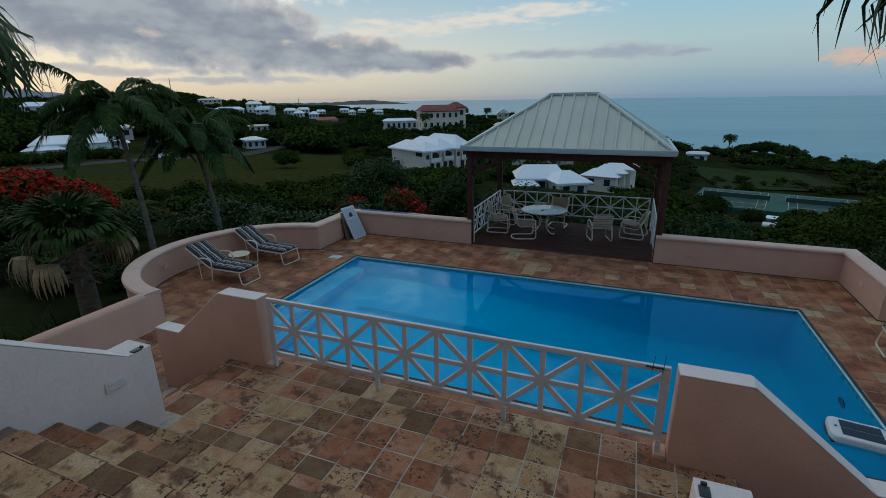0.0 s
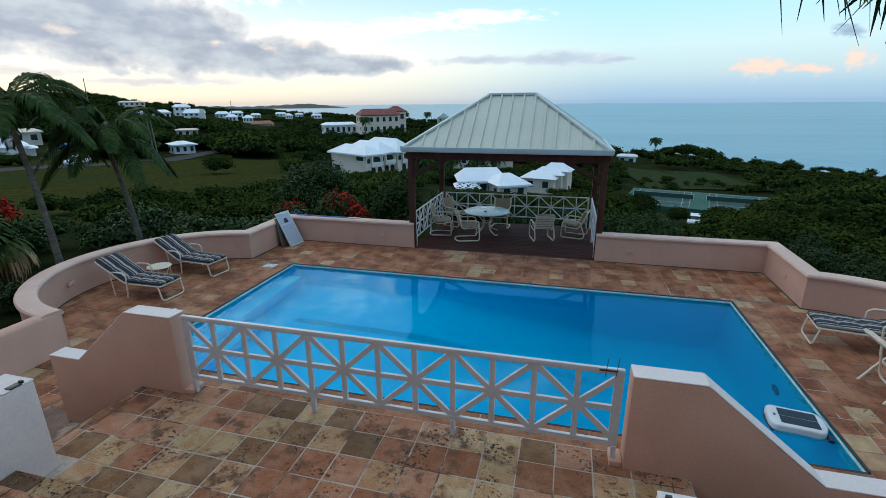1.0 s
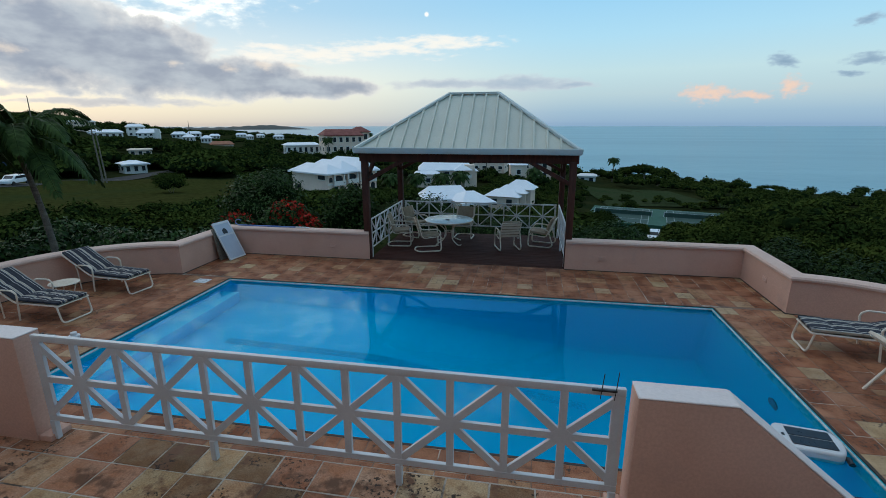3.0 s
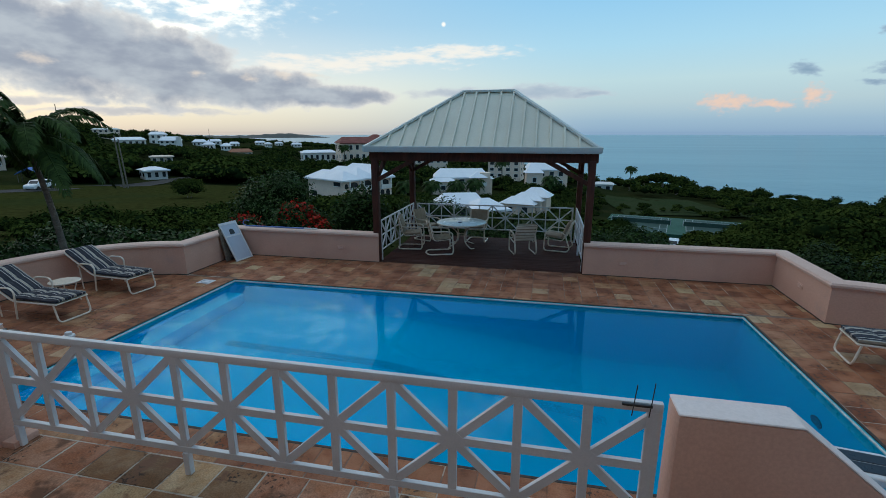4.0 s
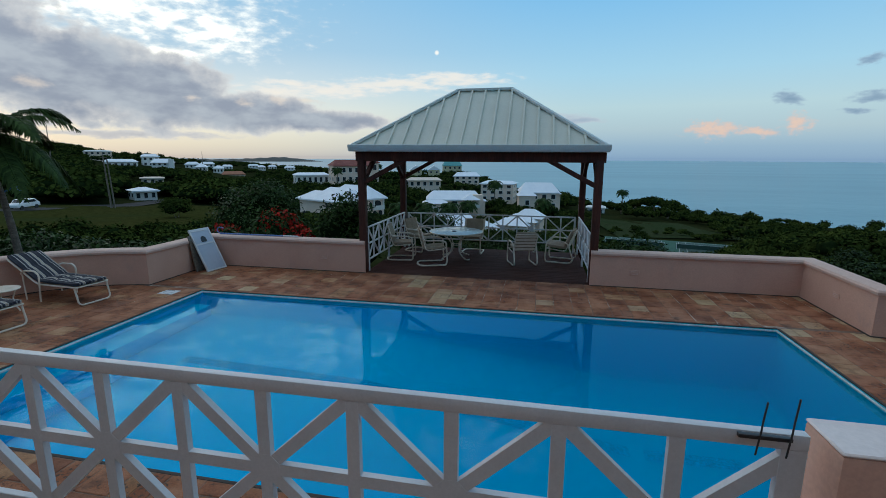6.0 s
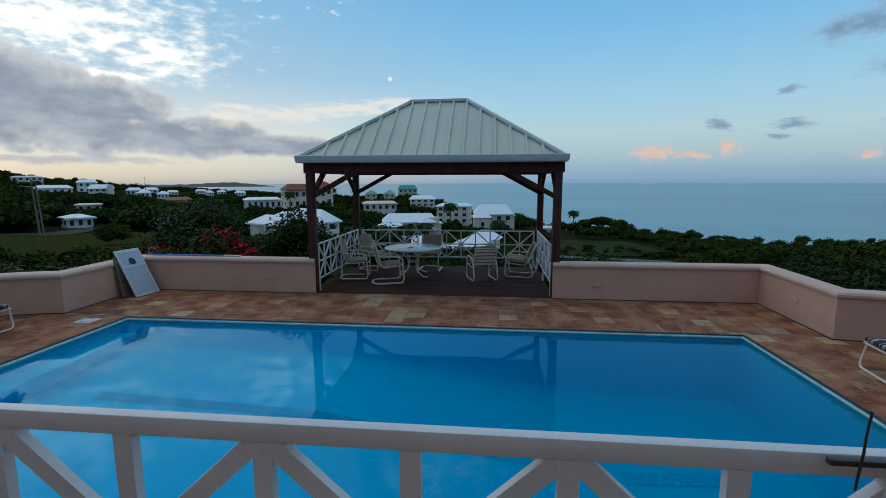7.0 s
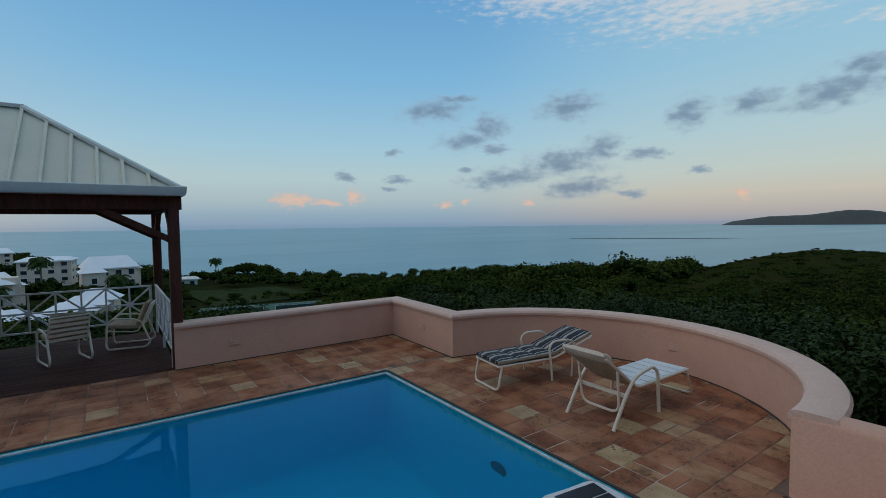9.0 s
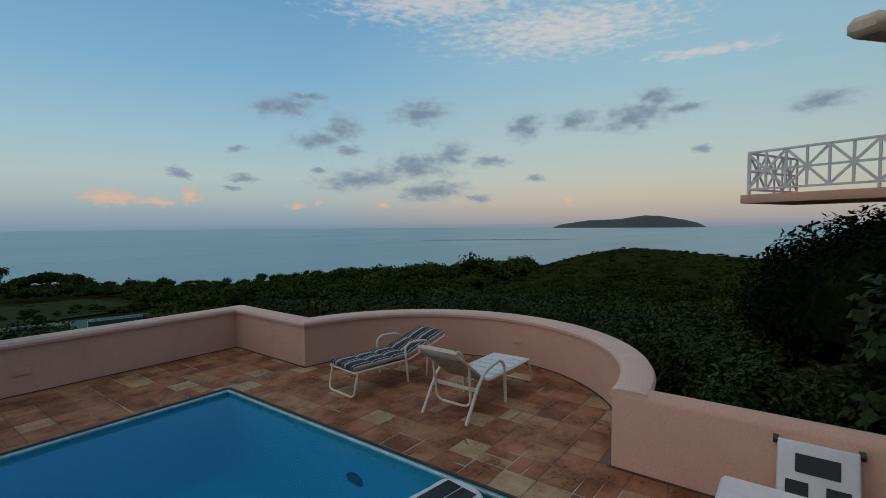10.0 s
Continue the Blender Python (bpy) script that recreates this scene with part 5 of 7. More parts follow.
na = 360
rr = np.array([0, 5, 9, 12, 16, 20, 25, 31, 38, 46, 56, 66, 78, 90, 104, 120, 140, 165, 195, 230, 270, 320, 380, 450, 540, 660, 800, 1000, 1250, 1500, 2200, 3300, 4950], float)
aa = np.radians(np.linspace(-180, 180, na, endpoint=False))
gx = CX + rr[1:, None] * np.sin(aa)[None]
gy = CY + rr[1:, None] * np.cos(aa)[None]
gzv = height(gx, gy)
verts = np.concatenate([[[CX, CY, -2.6]], np.stack([gx, gy, gzv], -1).reshape(-1, 3)])
inside = np.hypot(verts[:, 0] - CX, verts[:, 1] - CY) < 5.5
verts[inside, 2] = -2.6
faces = [(0, 1 + (i + 1) % na, 1 + i) for i in range(na)]
nr = len(rr) - 1
for j in range(nr - 1):
    for i in range(na):
        a, b = 1 + j * na + i, 1 + j * na + (i + 1) % na
        faces.append((a, b, b + na, a + na))
ground = tagged(put_mesh("ground", verts, faces, SOIL), "grassy scrub hillside falling away to the sea", "ground", kind="structure")
sv = np.array([(-4900, -4900, -24), (4900, -4900, -24), (4900, 4900, -24), (-4900, 4900, -24)], float)
tagged(put_mesh("sea", sv, [(0, 1, 2, 3)], SEA, smooth=False), "calm blue-grey sea reaching the horizon", "sea", kind="structure")


def strip(name, pts, w, material, label, category, lift=0.12, step=4.0):
    """A road or field laid on the land along a line in plan."""
    line = []
    for (x0, y0), (x1, y1) in zip(pts, pts[1:]):
        n = max(2, int(math.hypot(x1 - x0, y1 - y0) / step))
        line += [(x0 + (x1 - x0) * i / n, y0 + (y1 - y0) * i / n) for i in range(n)]
    line.append(pts[-1])
    v = []
    for i, p in enumerate(line):
        q = line[min(i + 1, len(line) - 1)]
        o = line[max(i - 1, 0)]
        d = Vector((q[0] - o[0], q[1] - o[1])).normalized()
        for k in (-1, -0.33, 0.33, 1):
            x, y = p[0] - d.y * k * w / 2, p[1] + d.x * k * w / 2
            v.append((x, y, float(height(x, y)) + lift))
    f = [(4 * i + k, 4 * i + k + 1, 4 * i + k + 5, 4 * i + k + 4) for i in range(len(line) - 1) for k in range(3)]
    return tagged(put_mesh(name, v, [q[::-1] for q in f], material), label, category, kind="structure")


def polar(a, r):
    return (CX + r * math.sin(radians(a)), CY + r * math.cos(radians(a)))


strip("road", [polar(-74, 82), polar(-60.5, 88), polar(-55.3, 93), polar(-52.8, 98), polar(-47, 104), polar(-43.5, 118), polar(-36, 160), polar(-27, 260)], 5, ASPHALT, "narrow grey asphalt road across the slope", "road")
strip("road_far", [polar(-30, 300), polar(-24, 240), polar(-19, 190)], 5, ASPHALT, "pale lane between the far houses", "road")
def sector(name, a0, a1, r0, r1, material, label, category):
    """A patch of ground cover that follows the land."""
    rings = [r for r in rr if r0 <= r <= r1]
    turns = [i for i, a in enumerate(np.degrees(aa)) if a0 <= a <= a1]
    v, f, n = [], [], len(turns)
    for r in rings:
        for i in turns:
            x, y = CX + r * math.sin(aa[i]), CY + r * math.cos(aa[i])
            v.append((x, y, float(height(x, y)) + 0.06))
    for j in range(len(rings) - 1):
        for i in range(n - 1):
            k = j * n + i
            f.append((k, k + 1, k + 1 + n, k + n))
    return tagged(put_mesh(name, v, f, material), label, category, kind="structure")


sector("field", -84, -35, 25, 104, FIELD, "open olive-green grass field below the road", "field")
sector("scrub_slope", 58, 104, 16, 165, SCRUB, "olive-brown scrub slope above the sea", "slope")
strip("car_park", [polar(11.5, 74), polar(21.5, 74)], 7, ASPHALT, "asphalt parking strip beside the trees", "parking")
strip("lawn", [polar(8, 132), polar(20, 142)], 46, LAWN, "mown green lawn above the shore", "lawn", lift=0.2)

# tennis courts
tc = thing("tennis_court", "green hard tennis courts with white lines and net posts", "tennis court", kind="structure", at=pose(*polar(16.6, 94), -14.3, 0, 0, -14))
part("apron", cube(-13, 14, -9, 9, -1.5, 0.0), COURT, tc, smooth=0)
for cx in (-6.5, 6.5):
    part("playing_area", cube(cx - 5, cx + 5, -8, 8, 0.004, 0.02), COURTIN, tc, smooth=0)
    ln = bmesh.new()
    for x in (cx - 4.9, cx - 3.6, cx + 3.6, cx + 4.9):
        box(ln, x - 0.05, x + 0.05, -7.9, 7.9, 0.024, 0.034)
    for y in (-7.9, -4, 4, 7.9):
        box(ln, cx - 4.9, cx + 4.9, y - 0.07, y + 0.07, 0.036, 0.046)
    part("court_line", ln, COURTLINE, tc, smooth=0)
    part("net", cube(cx - 5.4, cx + 5.4, -0.02, 0.02, 0.1, 0.9), NETTING, tc)
    part("net_band", cube(cx - 5.4, cx + 5.4, -0.03, 0.03, 0.9, 0.96), COURTLINE, tc, "white net band")
    for x in (cx - 5.4, cx + 5.4):
        part("net_post", tube(bmesh.new(), [(x, 0, 0), (x, 0, 1.1)], 0.06, 6), WHITE, tc)


# island and far hills
def ridge(name, a0, a1, r, tops, material, label, category, base=-26, rough_=3.0):
    n = 60
    v, f = [], []
    for i in range(n + 1):
        t = i / n
        a = a0 + (a1 - a0) * t
        h = float(np.interp(t, [k for k, _ in tops], [z for _, z in tops]))
        h += rough_ * math.sin(i * 1.7) * math.sin(math.pi * t) * r / 4000
        for dr, k in ((-0.05, 0), (-0.03, 0.45), (-0.012, 0.85), (0, 1), (0.012, 0.85), (0.05, 0)):
            x, y = polar(a, r * (1 + dr))
            v.append((x, y, base + (h - base) * k))
    for i in range(n):
        for k in range(5):
            q = 6 * i + k
            f.append((q, q + 1, q + 7, q + 6))
    return tagged(put_mesh(name, v, [q[::-1] for q in f], material), label, category, kind="structure")


ridge("island", 66.15, 82.4, 3900, [(0, -24), (0.06, 2), (0.25, 33), (0.45, 40), (0.62, 67), (0.72, 62), (0.86, 33), (0.95, 8), (1, -24)], ROCK, "low grey-green island on the horizon", "island", rough_=1.0)
ridge("headland", -48, -25.4, 2600, [(0, -4), (0.5, -14), (0.6, -12), (0.72, -5), (0.8, -2), (0.9, -12), (1, -24)], ROCK, "low dark headland across the bay", "headland")
ridge("reef", 48, 71, 830, [(0, -24.3), (0.2, -23.75), (0.5, -23.5), (0.8, -23.75), (1, -24.3)], ROCK, "thin dark reef line in the water", "reef", base=-24.6, rough_=0.5)
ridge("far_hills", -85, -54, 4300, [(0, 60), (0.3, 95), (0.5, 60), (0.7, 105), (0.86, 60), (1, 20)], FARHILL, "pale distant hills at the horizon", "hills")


# ---- houses on the slope ----
HOUSES = []


def house(label, a, r, w, d, base, eave, peak, turn, walls, roofm, storeys=1, wins=4, gable=False, tower=0.0, porch=False, stepped=False):
    """A house with its storeys of windows and a hip or gable roof; turn is from facing the pool."""
    x, y = polar(a, r)
    HOUSES.append((a, r, w, base, eave))
    m = pose(x, y, base, 0, 0, -a + turn)
    root = thing("house", label, "house", at=m)
    h = eave - base
    part("wall", cube(-w / 2, w / 2, -d / 2, d / 2, -4.0, h), walls, root, smooth=0)
    rf = bmesh.new()
    o, t = 0.6, peak - eave
    lo_ = [rf.verts.new(p) for p in ((-w / 2 - o, -d / 2 - o, h), (w / 2 + o, -d / 2 - o, h), (w / 2 + o, d / 2 + o, h), (-w / 2 - o, d / 2 + o, h))]
    run = max(0.3, (w - d) / 2 + (d * 0.35 if not gable else d / 2)) if w >= d else w * 0.15
    if gable:
        run = w / 2 + o
    hi_ = [rf.verts.new((-run, 0, h + t)), rf.verts.new((run, 0, h + t))]
    for q in ((lo_[0], lo_[1], hi_[1], hi_[0]), (lo_[1], lo_[2], hi_[1]), (lo_[2], lo_[3], hi_[0], hi_[1]), (lo_[3], lo_[0], hi_[0]), lo_[::-1]):
        rf.faces.new(q)
    bmesh.ops.recalc_face_normals(rf, faces=rf.faces)
    rp = part("roof", rf, roofm, root, smooth=0)
    part("fascia", cube(-w / 2 - o, w / 2 + o, -d / 2 - o - 0.04, -d / 2 - o, h - 0.28, h + 0.02), roofm, rp, smooth=0)
    sh_ = h / storeys
    for s in range(storeys):
        for i in range(wins):
            wx = -w / 2 + w * (i + 0.5) / wins
            ww, wh = min(1.5, w / wins * 0.45), sh_ * 0.48
            z0 = s * sh_ + sh_ * 0.28
            win = part("window", cube(wx - ww / 2 - 0.12, wx + ww / 2 + 0.12, -d / 2 - 0.10, -d / 2 - 0.003, z0 - 0.12, z0 + wh + 0.12), HOUSEP, root, smooth=0)
            part("pane", cube(wx - ww / 2, wx + ww / 2, -d / 2 - 0.13, -d / 2 - 0.105, z0, z0 + wh), GLASSD, win, smooth=0)
        for sx_ in (-1, 1):
            for i in range(2):
                wy = -d / 4 + i * d / 2
                z0 = s * sh_ + sh_ * 0.28
                win = part("window", cube(min(sx_ * (w / 2 + 0.003), sx_ * (w / 2 + 0.10)), max(sx_ * (w / 2 + 0.003), sx_ * (w / 2 + 0.10)), wy - 0.7, wy + 0.7, z0, z0 + sh_ * 0.5), HOUSEP, root, smooth=0)
                part("pane", cube(min(sx_ * (w / 2 + 0.105), sx_ * (w / 2 + 0.13)), max(sx_ * (w / 2 + 0.105), sx_ * (w / 2 + 0.13)), wy - 0.55, wy + 0.55, z0 + 0.15, z0 + sh_ * 0.5 - 0.15), GLASSD, win, smooth=0)
    if porch:
        bx = w * 0.30
        bal = part("balcony", cube(bx - w * 0.16, bx + w * 0.16, -d / 2 - 2.2, -d / 2 - 0.004, h * 0.48, h * 0.48 + 0.25), walls, root, smooth=0)
        part("parapet", cube(bx - w * 0.16, bx + w * 0.16, -d / 2 - 2.2, -d / 2 - 2.0, h * 0.48 + 0.25, h * 0.48 + 1.15), HOUSEP, bal, smooth=0)
        for k in (-1, 0, 1):
            part("column", cube(bx + k * w * 0.145 - 0.18, bx + k * w * 0.145 + 0.18, -d / 2 - 2.18, -d / 2 - 1.85, h * 0.48 + 0.25, h), walls, bal, smooth=0)
        for s in range(storeys):
            for k in (-1, 1):
                ax, aw, z0, ah = bx + k * w * 0.075, w * 0.05, s * sh_ + 0.25, sh_ * 0.55
                # flat panel: the shade of an open arch is put into its dark colour
                arch = prism(bmesh.new(), [(ax - aw, z0), (ax + aw, z0)] + [(ax + aw * math.cos(radians(g)), z0 + ah + aw * math.sin(radians(g))) for g in range(0, 181, 30)], "y", -d / 2 - 0.15, -d / 2 - 0.005)
                part("arch", arch, GLASSD, root, "dark arched panel", smooth=0)
        pr = bmesh.new()
        q = [pr.verts.new(p) for p in ((bx - w * 0.18, -d / 2 - 2.5, h), (bx + w * 0.18, -d / 2 - 2.5, h), (bx + w * 0.18, 0, h), (bx - w * 0.18, 0, h), (bx, -d / 2 - 0.4, h + t * 0.75), (bx, 0, h + t * 0.75))]
        for f in ((0, 1, 4), (1, 2, 5, 4), (3, 0, 4, 5), (0, 3, 2, 1), (2, 3, 5)):
            pr.faces.new([q[i] for i in f])
        bmesh.ops.recalc_face_normals(pr, faces=pr.faces)
        part("porch_roof", pr, roofm, root, smooth=0)
    if stepped:
        for k, (ox, oy, sw, drop) in enumerate(((-w * 0.36, -d * 0.42, 0.44, 0.9), (w * 0.40, d * 0.10, 0.40, 0.6))):
            ww2, dd2, h2 = w * sw / 2, d * 0.36, h - drop
            part("wing", cube(ox - ww2, ox + ww2, oy - dd2, oy + dd2, -3.9, h2), walls, root, smooth=0)
            r2 = bmesh.new()
            lo2 = [r2.verts.new((ox + a * (ww2 + 0.5), oy + b * (dd2 + 0.5), h2)) for a, b in ((-1, -1), (1, -1), (1, 1), (-1, 1))]
            pk = [r2.verts.new((ox + a * ww2 * 0.25, oy, h2 + t * 0.7)) for a in (-1, 1)]
            for q in ((lo2[0], lo2[1], pk[1], pk[0]), (lo2[1], lo2[2], pk[1]), (lo2[2], lo2[3], pk[0], pk[1]), (lo2[3], lo2[0], pk[0]), lo2[::-1]):
                r2.faces.new(q)
            bmesh.ops.recalc_face_normals(r2, faces=r2.faces)
            part("wing_roof", r2, roofm, root, smooth=0)
            win = part("window", cube(ox - 0.7, ox + 0.7, oy - dd2 - 0.09, oy - dd2 - 0.004, h2 * 0.35, h2 * 0.75), HOUSEP, root, smooth=0)
            part("pane", cube(ox - 0.55, ox + 0.55, oy - dd2 - 0.12, oy - dd2 - 0.094, h2 * 0.40, h2 * 0.70), GLASSD, win, smooth=0)
    if tower:
        part("tower", cube(w / 2 - 2.2, w / 2 + 0.4, -d / 2 - 1.2, -d / 2 + 1.8, 0.0, h + tower, b=0.05), walls, root, smooth=0)
    return root


house("two storey stucco villa with a white roof and a square tower", -9.8, 119, 13.5, 8, -12.3, -8.0, -6.0, 4, HOUSEW, ROOFW, 2, 5, porch=True, tower=1.2, stepped=True)
house("low house with a bright white stepped hip roof", -9.8, 69, 7.0, 6, -10.0, -7.9, -6.2, 8, HOUSEW, ROOFW, 1, 3, stepped=True)
house("small bright white roofed house below the gazebo", -6.4, 66, 4.5, 6, -10.2, -8.0, -6.6, 25, HOUSEW, ROOFW, 1, 2)
house("three storey stucco apartment house", -4.2, 160, 11, 9, -12.0, -6.1, -5.2, -10, HOUSEW, ROOFW, 3, 4, porch=False)
house("pale villa with a broad white roof near the shore", 0.6, 146, 11.0, 9, -13.2, -7.8, -5.0, 8, HOUSEW, ROOFW, 2, 4, stepped=True)
house("cream two storey villa with a red tiled roof", -22.6, 202, 16, 11, -8.6, -1.1, 1.3, 14, HOUSEW, ROOFR, 2, 6)
house("cream wing with a small red tiled roof", -20.4, 206, 7, 8, -8.6, 0.2, 2.3, 14, HOUSEW, ROOFR, 2, 2)
house("long low white house with a flat roof", -27.2, 212, 14, 8, -9.5, -5.3, -4.3, 10, HOUSEP, ROOFW, 1, 6)
house("small white building by the shore trees", 7.4, 184, 6.2, 5, -19.0, -15.8, -15.1, 0, HOUSEP, HOUSEP, 1, 2)
house("pale yellow gabled house on the point", -14.6, 296, 7, 7, -11, -5.4, -2.6, 92, HOUSEY, ROOFW, 2, 2, gable=True)
house("pale yellow twin gabled house on the point", -12.4, 296, 7, 7, -11, -5.4, -2.6, 92, HOUSEY, ROOFW, 2, 2, gable=True)
house("far house with a teal roof on the headland", -10.2, 410, 16, 10, -12, -4.6, -1.2, 5, HOUSEY, ROOFT, 2, 4)
house("long low beige building among palms", -13.6, 190, 13, 6, -9.6, -6.6, -5.6, 6, HOUSEW, HOUSEW, 1, 5)
house("pale villa with a broad white roof above the trees", -8.3, 210, 11, 8, -9.0, -5.6, -4.0, 0, HOUSEW, ROOFW, 2, 4)
WHITEHOUSE = "white hillside house with a flat roof"
house(WHITEHOUSE, -45.9, 322, 15, 9, -4.5, -0.9, 0.6, 8, HOUSEP, ROOFW, 1, 5)
house("large white terraced house on the hillside", -42.2, 322, 11, 9, -8.0, -1.4, 0.8, -6, HOUSEP, ROOFW, 3, 4, tower=2.0)
house("white house stacked above the bay", -43.3, 345, 9, 9, -4.0, 2.0, 3.6, 5, HOUSEP, ROOFW, 2, 3)
for a, r, w in ((-39.4, 385, 8), (-37.9, 455, 10), (-35.9, 520, 9), (-33.2, 600, 11), (-31.2, 640, 9), (-29.3, 560, 10), (-38.6, 330, 6), (-36.9, 350, 6), (-32.4, 480, 6)):
    b_ = float(height(*polar(a, r)))
    house("small white roofed house near the bay", a, r, w, 7, b_, b_ + 3.0, b_ + 4.8, a * 3 % 30 - 15, HOUSEP, ROOFW, 1, 3)
house("house with an orange tiled roof", -35.5, 322, 12.7, 8, -12.4, -8.6, -6.8, 5, HOUSEW, ROOFO, 1, 4)
house("small white roofed house at the edge of the field", -45.1, 126, 4.6, 5, -7.6, -5.3, -4.6, 12, HOUSEP, ROOFW, 1, 3)
house("long white roofed bungalow across the road", -61.8, 118, 14, 8, -6.0, -3.4, -2.0, -6, HOUSEP, ROOFW, 1, 6, porch=True, stepped=True)
house(WHITEHOUSE, -47.6, 362, 14, 8, 2.6, 5.0, 5.7, 0, HOUSEW, HOUSEP, 1, 5)
house(WHITEHOUSE, -62.2, 243, 13, 8, 0.8, 3.2, 4.7, 0, HOUSEP, ROOFW, 1, 4)
house("low house with a rusty flat roof", -43.6, 205, 7, 6, -8.2, -5.6, -5.2, 0, HOUSEW, HOUSEW, 1, 3)
house("low house with a faded roof", -58.0, 160, 9, 6, -5.6, -2.6, -1.9, 0, HOUSEW, HOUSEW, 1, 3)


def tiered_house(label, a, r, base, tiers, turn):
    """A house of hip roofed blocks that step down the slope: (across, towards, width, depth, eave, peak) each."""
    x, y = polar(a, r)
    HOUSES.append((a, r, 7.0, base, base + 2.4))
    root = thing("house", label, "house", at=pose(x, y, base, 0, 0, -a + turn))
    for ox, oy, w, d, h, t in tiers:
        blk = part("wall", cube(ox - w / 2, ox + w / 2, oy - d / 2, oy + d / 2, -4.0, h), HOUSEW, root, smooth=0)
        rf = bmesh.new()
        lo_ = [rf.verts.new((ox + i * (w / 2 + 0.5), oy + j * (d / 2 + 0.5), h)) for i, j in ((-1, -1), (1, -1), (1, 1), (-1, 1))]
        hi_ = [rf.verts.new((ox + i * max(0.2, (w - d) / 2 + 0.4), oy, t)) for i in (-1, 1)]
        for q in ((lo_[0], lo_[1], hi_[1], hi_[0]), (lo_[1], lo_[2], hi_[1]), (lo_[2], lo_[3], hi_[0], hi_[1]), (lo_[3], lo_[0], hi_[0]), lo_[::-1]):
            rf.faces.new(q)
        bmesh.ops.recalc_face_normals(rf, faces=rf.faces)
        part("roof", rf, ROOFW, root, smooth=0)
        for k in (-1, 1):
            part("window", cube(ox + k * w * 0.24 - 0.5, ox + k * w * 0.24 + 0.5, oy - d / 2 - 0.06, oy - d / 2 - 0.004, h * 0.35, h * 0.80), GLASSD, blk, smooth=0)
    return root


tiered_house("stucco house under stepped white hip roofs", -1.0, 78, -11.2, ((1.2, 1.6, 4.6, 3.6, 3.4, 4.9), (0.2, 0.2, 5.2, 3.4, 2.9, 4.1), (-0.9, -1.4, 5.6, 3.4, 2.4, 3.5)), -14)


def arched_villa(label, x, y, base, h, rise, turn):
    """Three hip roofed bays in a row from the near corner, with arched windows above arched doors and parapet balconies between."""
    root = thing("house", label, "house", at=pose(x, y, base, 0, 0, turn))
    for x0, x1, y0, y1, top in ((0.0, 4.0, 0.0, 11.5, rise), (4.0, 8.0, 0.9, 11.9, rise + 0.45), (8.0, 12.2, 0.2, 12.3, rise + 0.8)):
        bay = part("wall", cube(x0, x1 - 0.004, y0, y1, -3.0, h), HOUSEW, root, smooth=0)
        rf = bmesh.new()
        lo_ = [rf.verts.new(p) for p in ((x0 - 0.6, y0 - 0.6, h), (x1 + 0.6, y0 - 0.6, h), (x1 + 0.6, y1 + 0.6, h), (x0 - 0.6, y1 + 0.6, h))]
        up_ = [rf.verts.new(((x0 + x1) / 2, y0 + 2.4, h + top)), rf.verts.new(((x0 + x1) / 2, y1 - 2.4, h + top))]
        under = [rf.verts.new(v.co - Vector((0, 0, 0.28))) for v in lo_]
        for q in ((lo_[0], lo_[1], up_[0]), (lo_[1], lo_[2], up_[1], up_[0]), (lo_[2], lo_[3], up_[1]), (lo_[3], lo_[0], up_[0], up_[1]), under[::-1]):
            rf.faces.new(q)
        for i in range(4):
            rf.faces.new((lo_[i], lo_[i - 1], under[i - 1], under[i]))
        bmesh.ops.recalc_face_normals(rf, faces=rf.faces)
        part("roof", rf, ROOFW, bay, smooth=0)
        for cx, w, z0, ah in ((x0 + 0.65, 0.36, h * 0.62, 0.55), (x0 + 2.4, 1.0, h * 0.56, 0.9), (x0 + 1.7, 0.5, 0.1, 1.25), (x0 + 3.2, 0.5, 0.1, 1.25)):
            ring = [(cx + w * math.cos(radians(g)), z0 + ah + min(w, 0.5) * math.sin(radians(g))) for g in range(0, 181, 20)]
            # dark panels; the widest stands in for the shaded balcony recess
            part("arch", prism(bmesh.new(), [(cx - w, z0), (cx + w, z0)] + ring, "y", y0 - 0.05, y0 - 0.005), GLASSD, bay, "dark arched panel", smooth=0)
        bal = part("balcony", cube(x0 + 1.1, x1 - 0.3, y0 - 0.55, y0 - 0.06, h * 0.46, h * 0.51), HOUSEP, bay, smooth=0)
        part("parapet", cube(x0 + 1.1, x1 - 0.3, y0 - 0.55, y0 - 0.45, h * 0.515, h * 0.66), HOUSEP, bal, smooth=0)
        for px_ in (x0 + 1.25, x1 - 0.45):
            part("column", cube(px_ - 0.13, px_ + 0.13, y0 - 0.52, y0 - 0.27, h * 0.665, h - 0.29), HOUSEP, bal, smooth=0)
        part("band", cube(x0 - 0.05, x0 + 1.05, y0 - 0.06, y0 - 0.004, h * 0.50, h * 0.55), HOUSEP, bay, "white band course", smooth=0)
    for wy, w, z0, wh in ((1.9, 1.0, h * 0.72, 0.75), (9.6, 0.9, h * 0.18, 1.0)):
        win = part("window", cube(-0.08, -0.004, wy - w, wy + w, z0, z0 + wh), GLASSD, root, "dark window", smooth=0)
        part("sill", cube(-0.14, -0.004, wy - w - 0.1, wy + w + 0.1, z0 - 0.12, z0 - 0.003), HOUSEP, win, smooth=0)
    return root


arched_villa("pink stucco villa with arched balconies under white hip roofs", -29.76, 72.57, -9.80, 4.35, 1.55, 60.8)
for a, r in ((-28.9, 98), (-26.6, 93), (-24.4, 91), (-22.6, 93), (-20.4, 98)):
    HOUSES.append((a, r, 5.0, -10.6, -5.45))


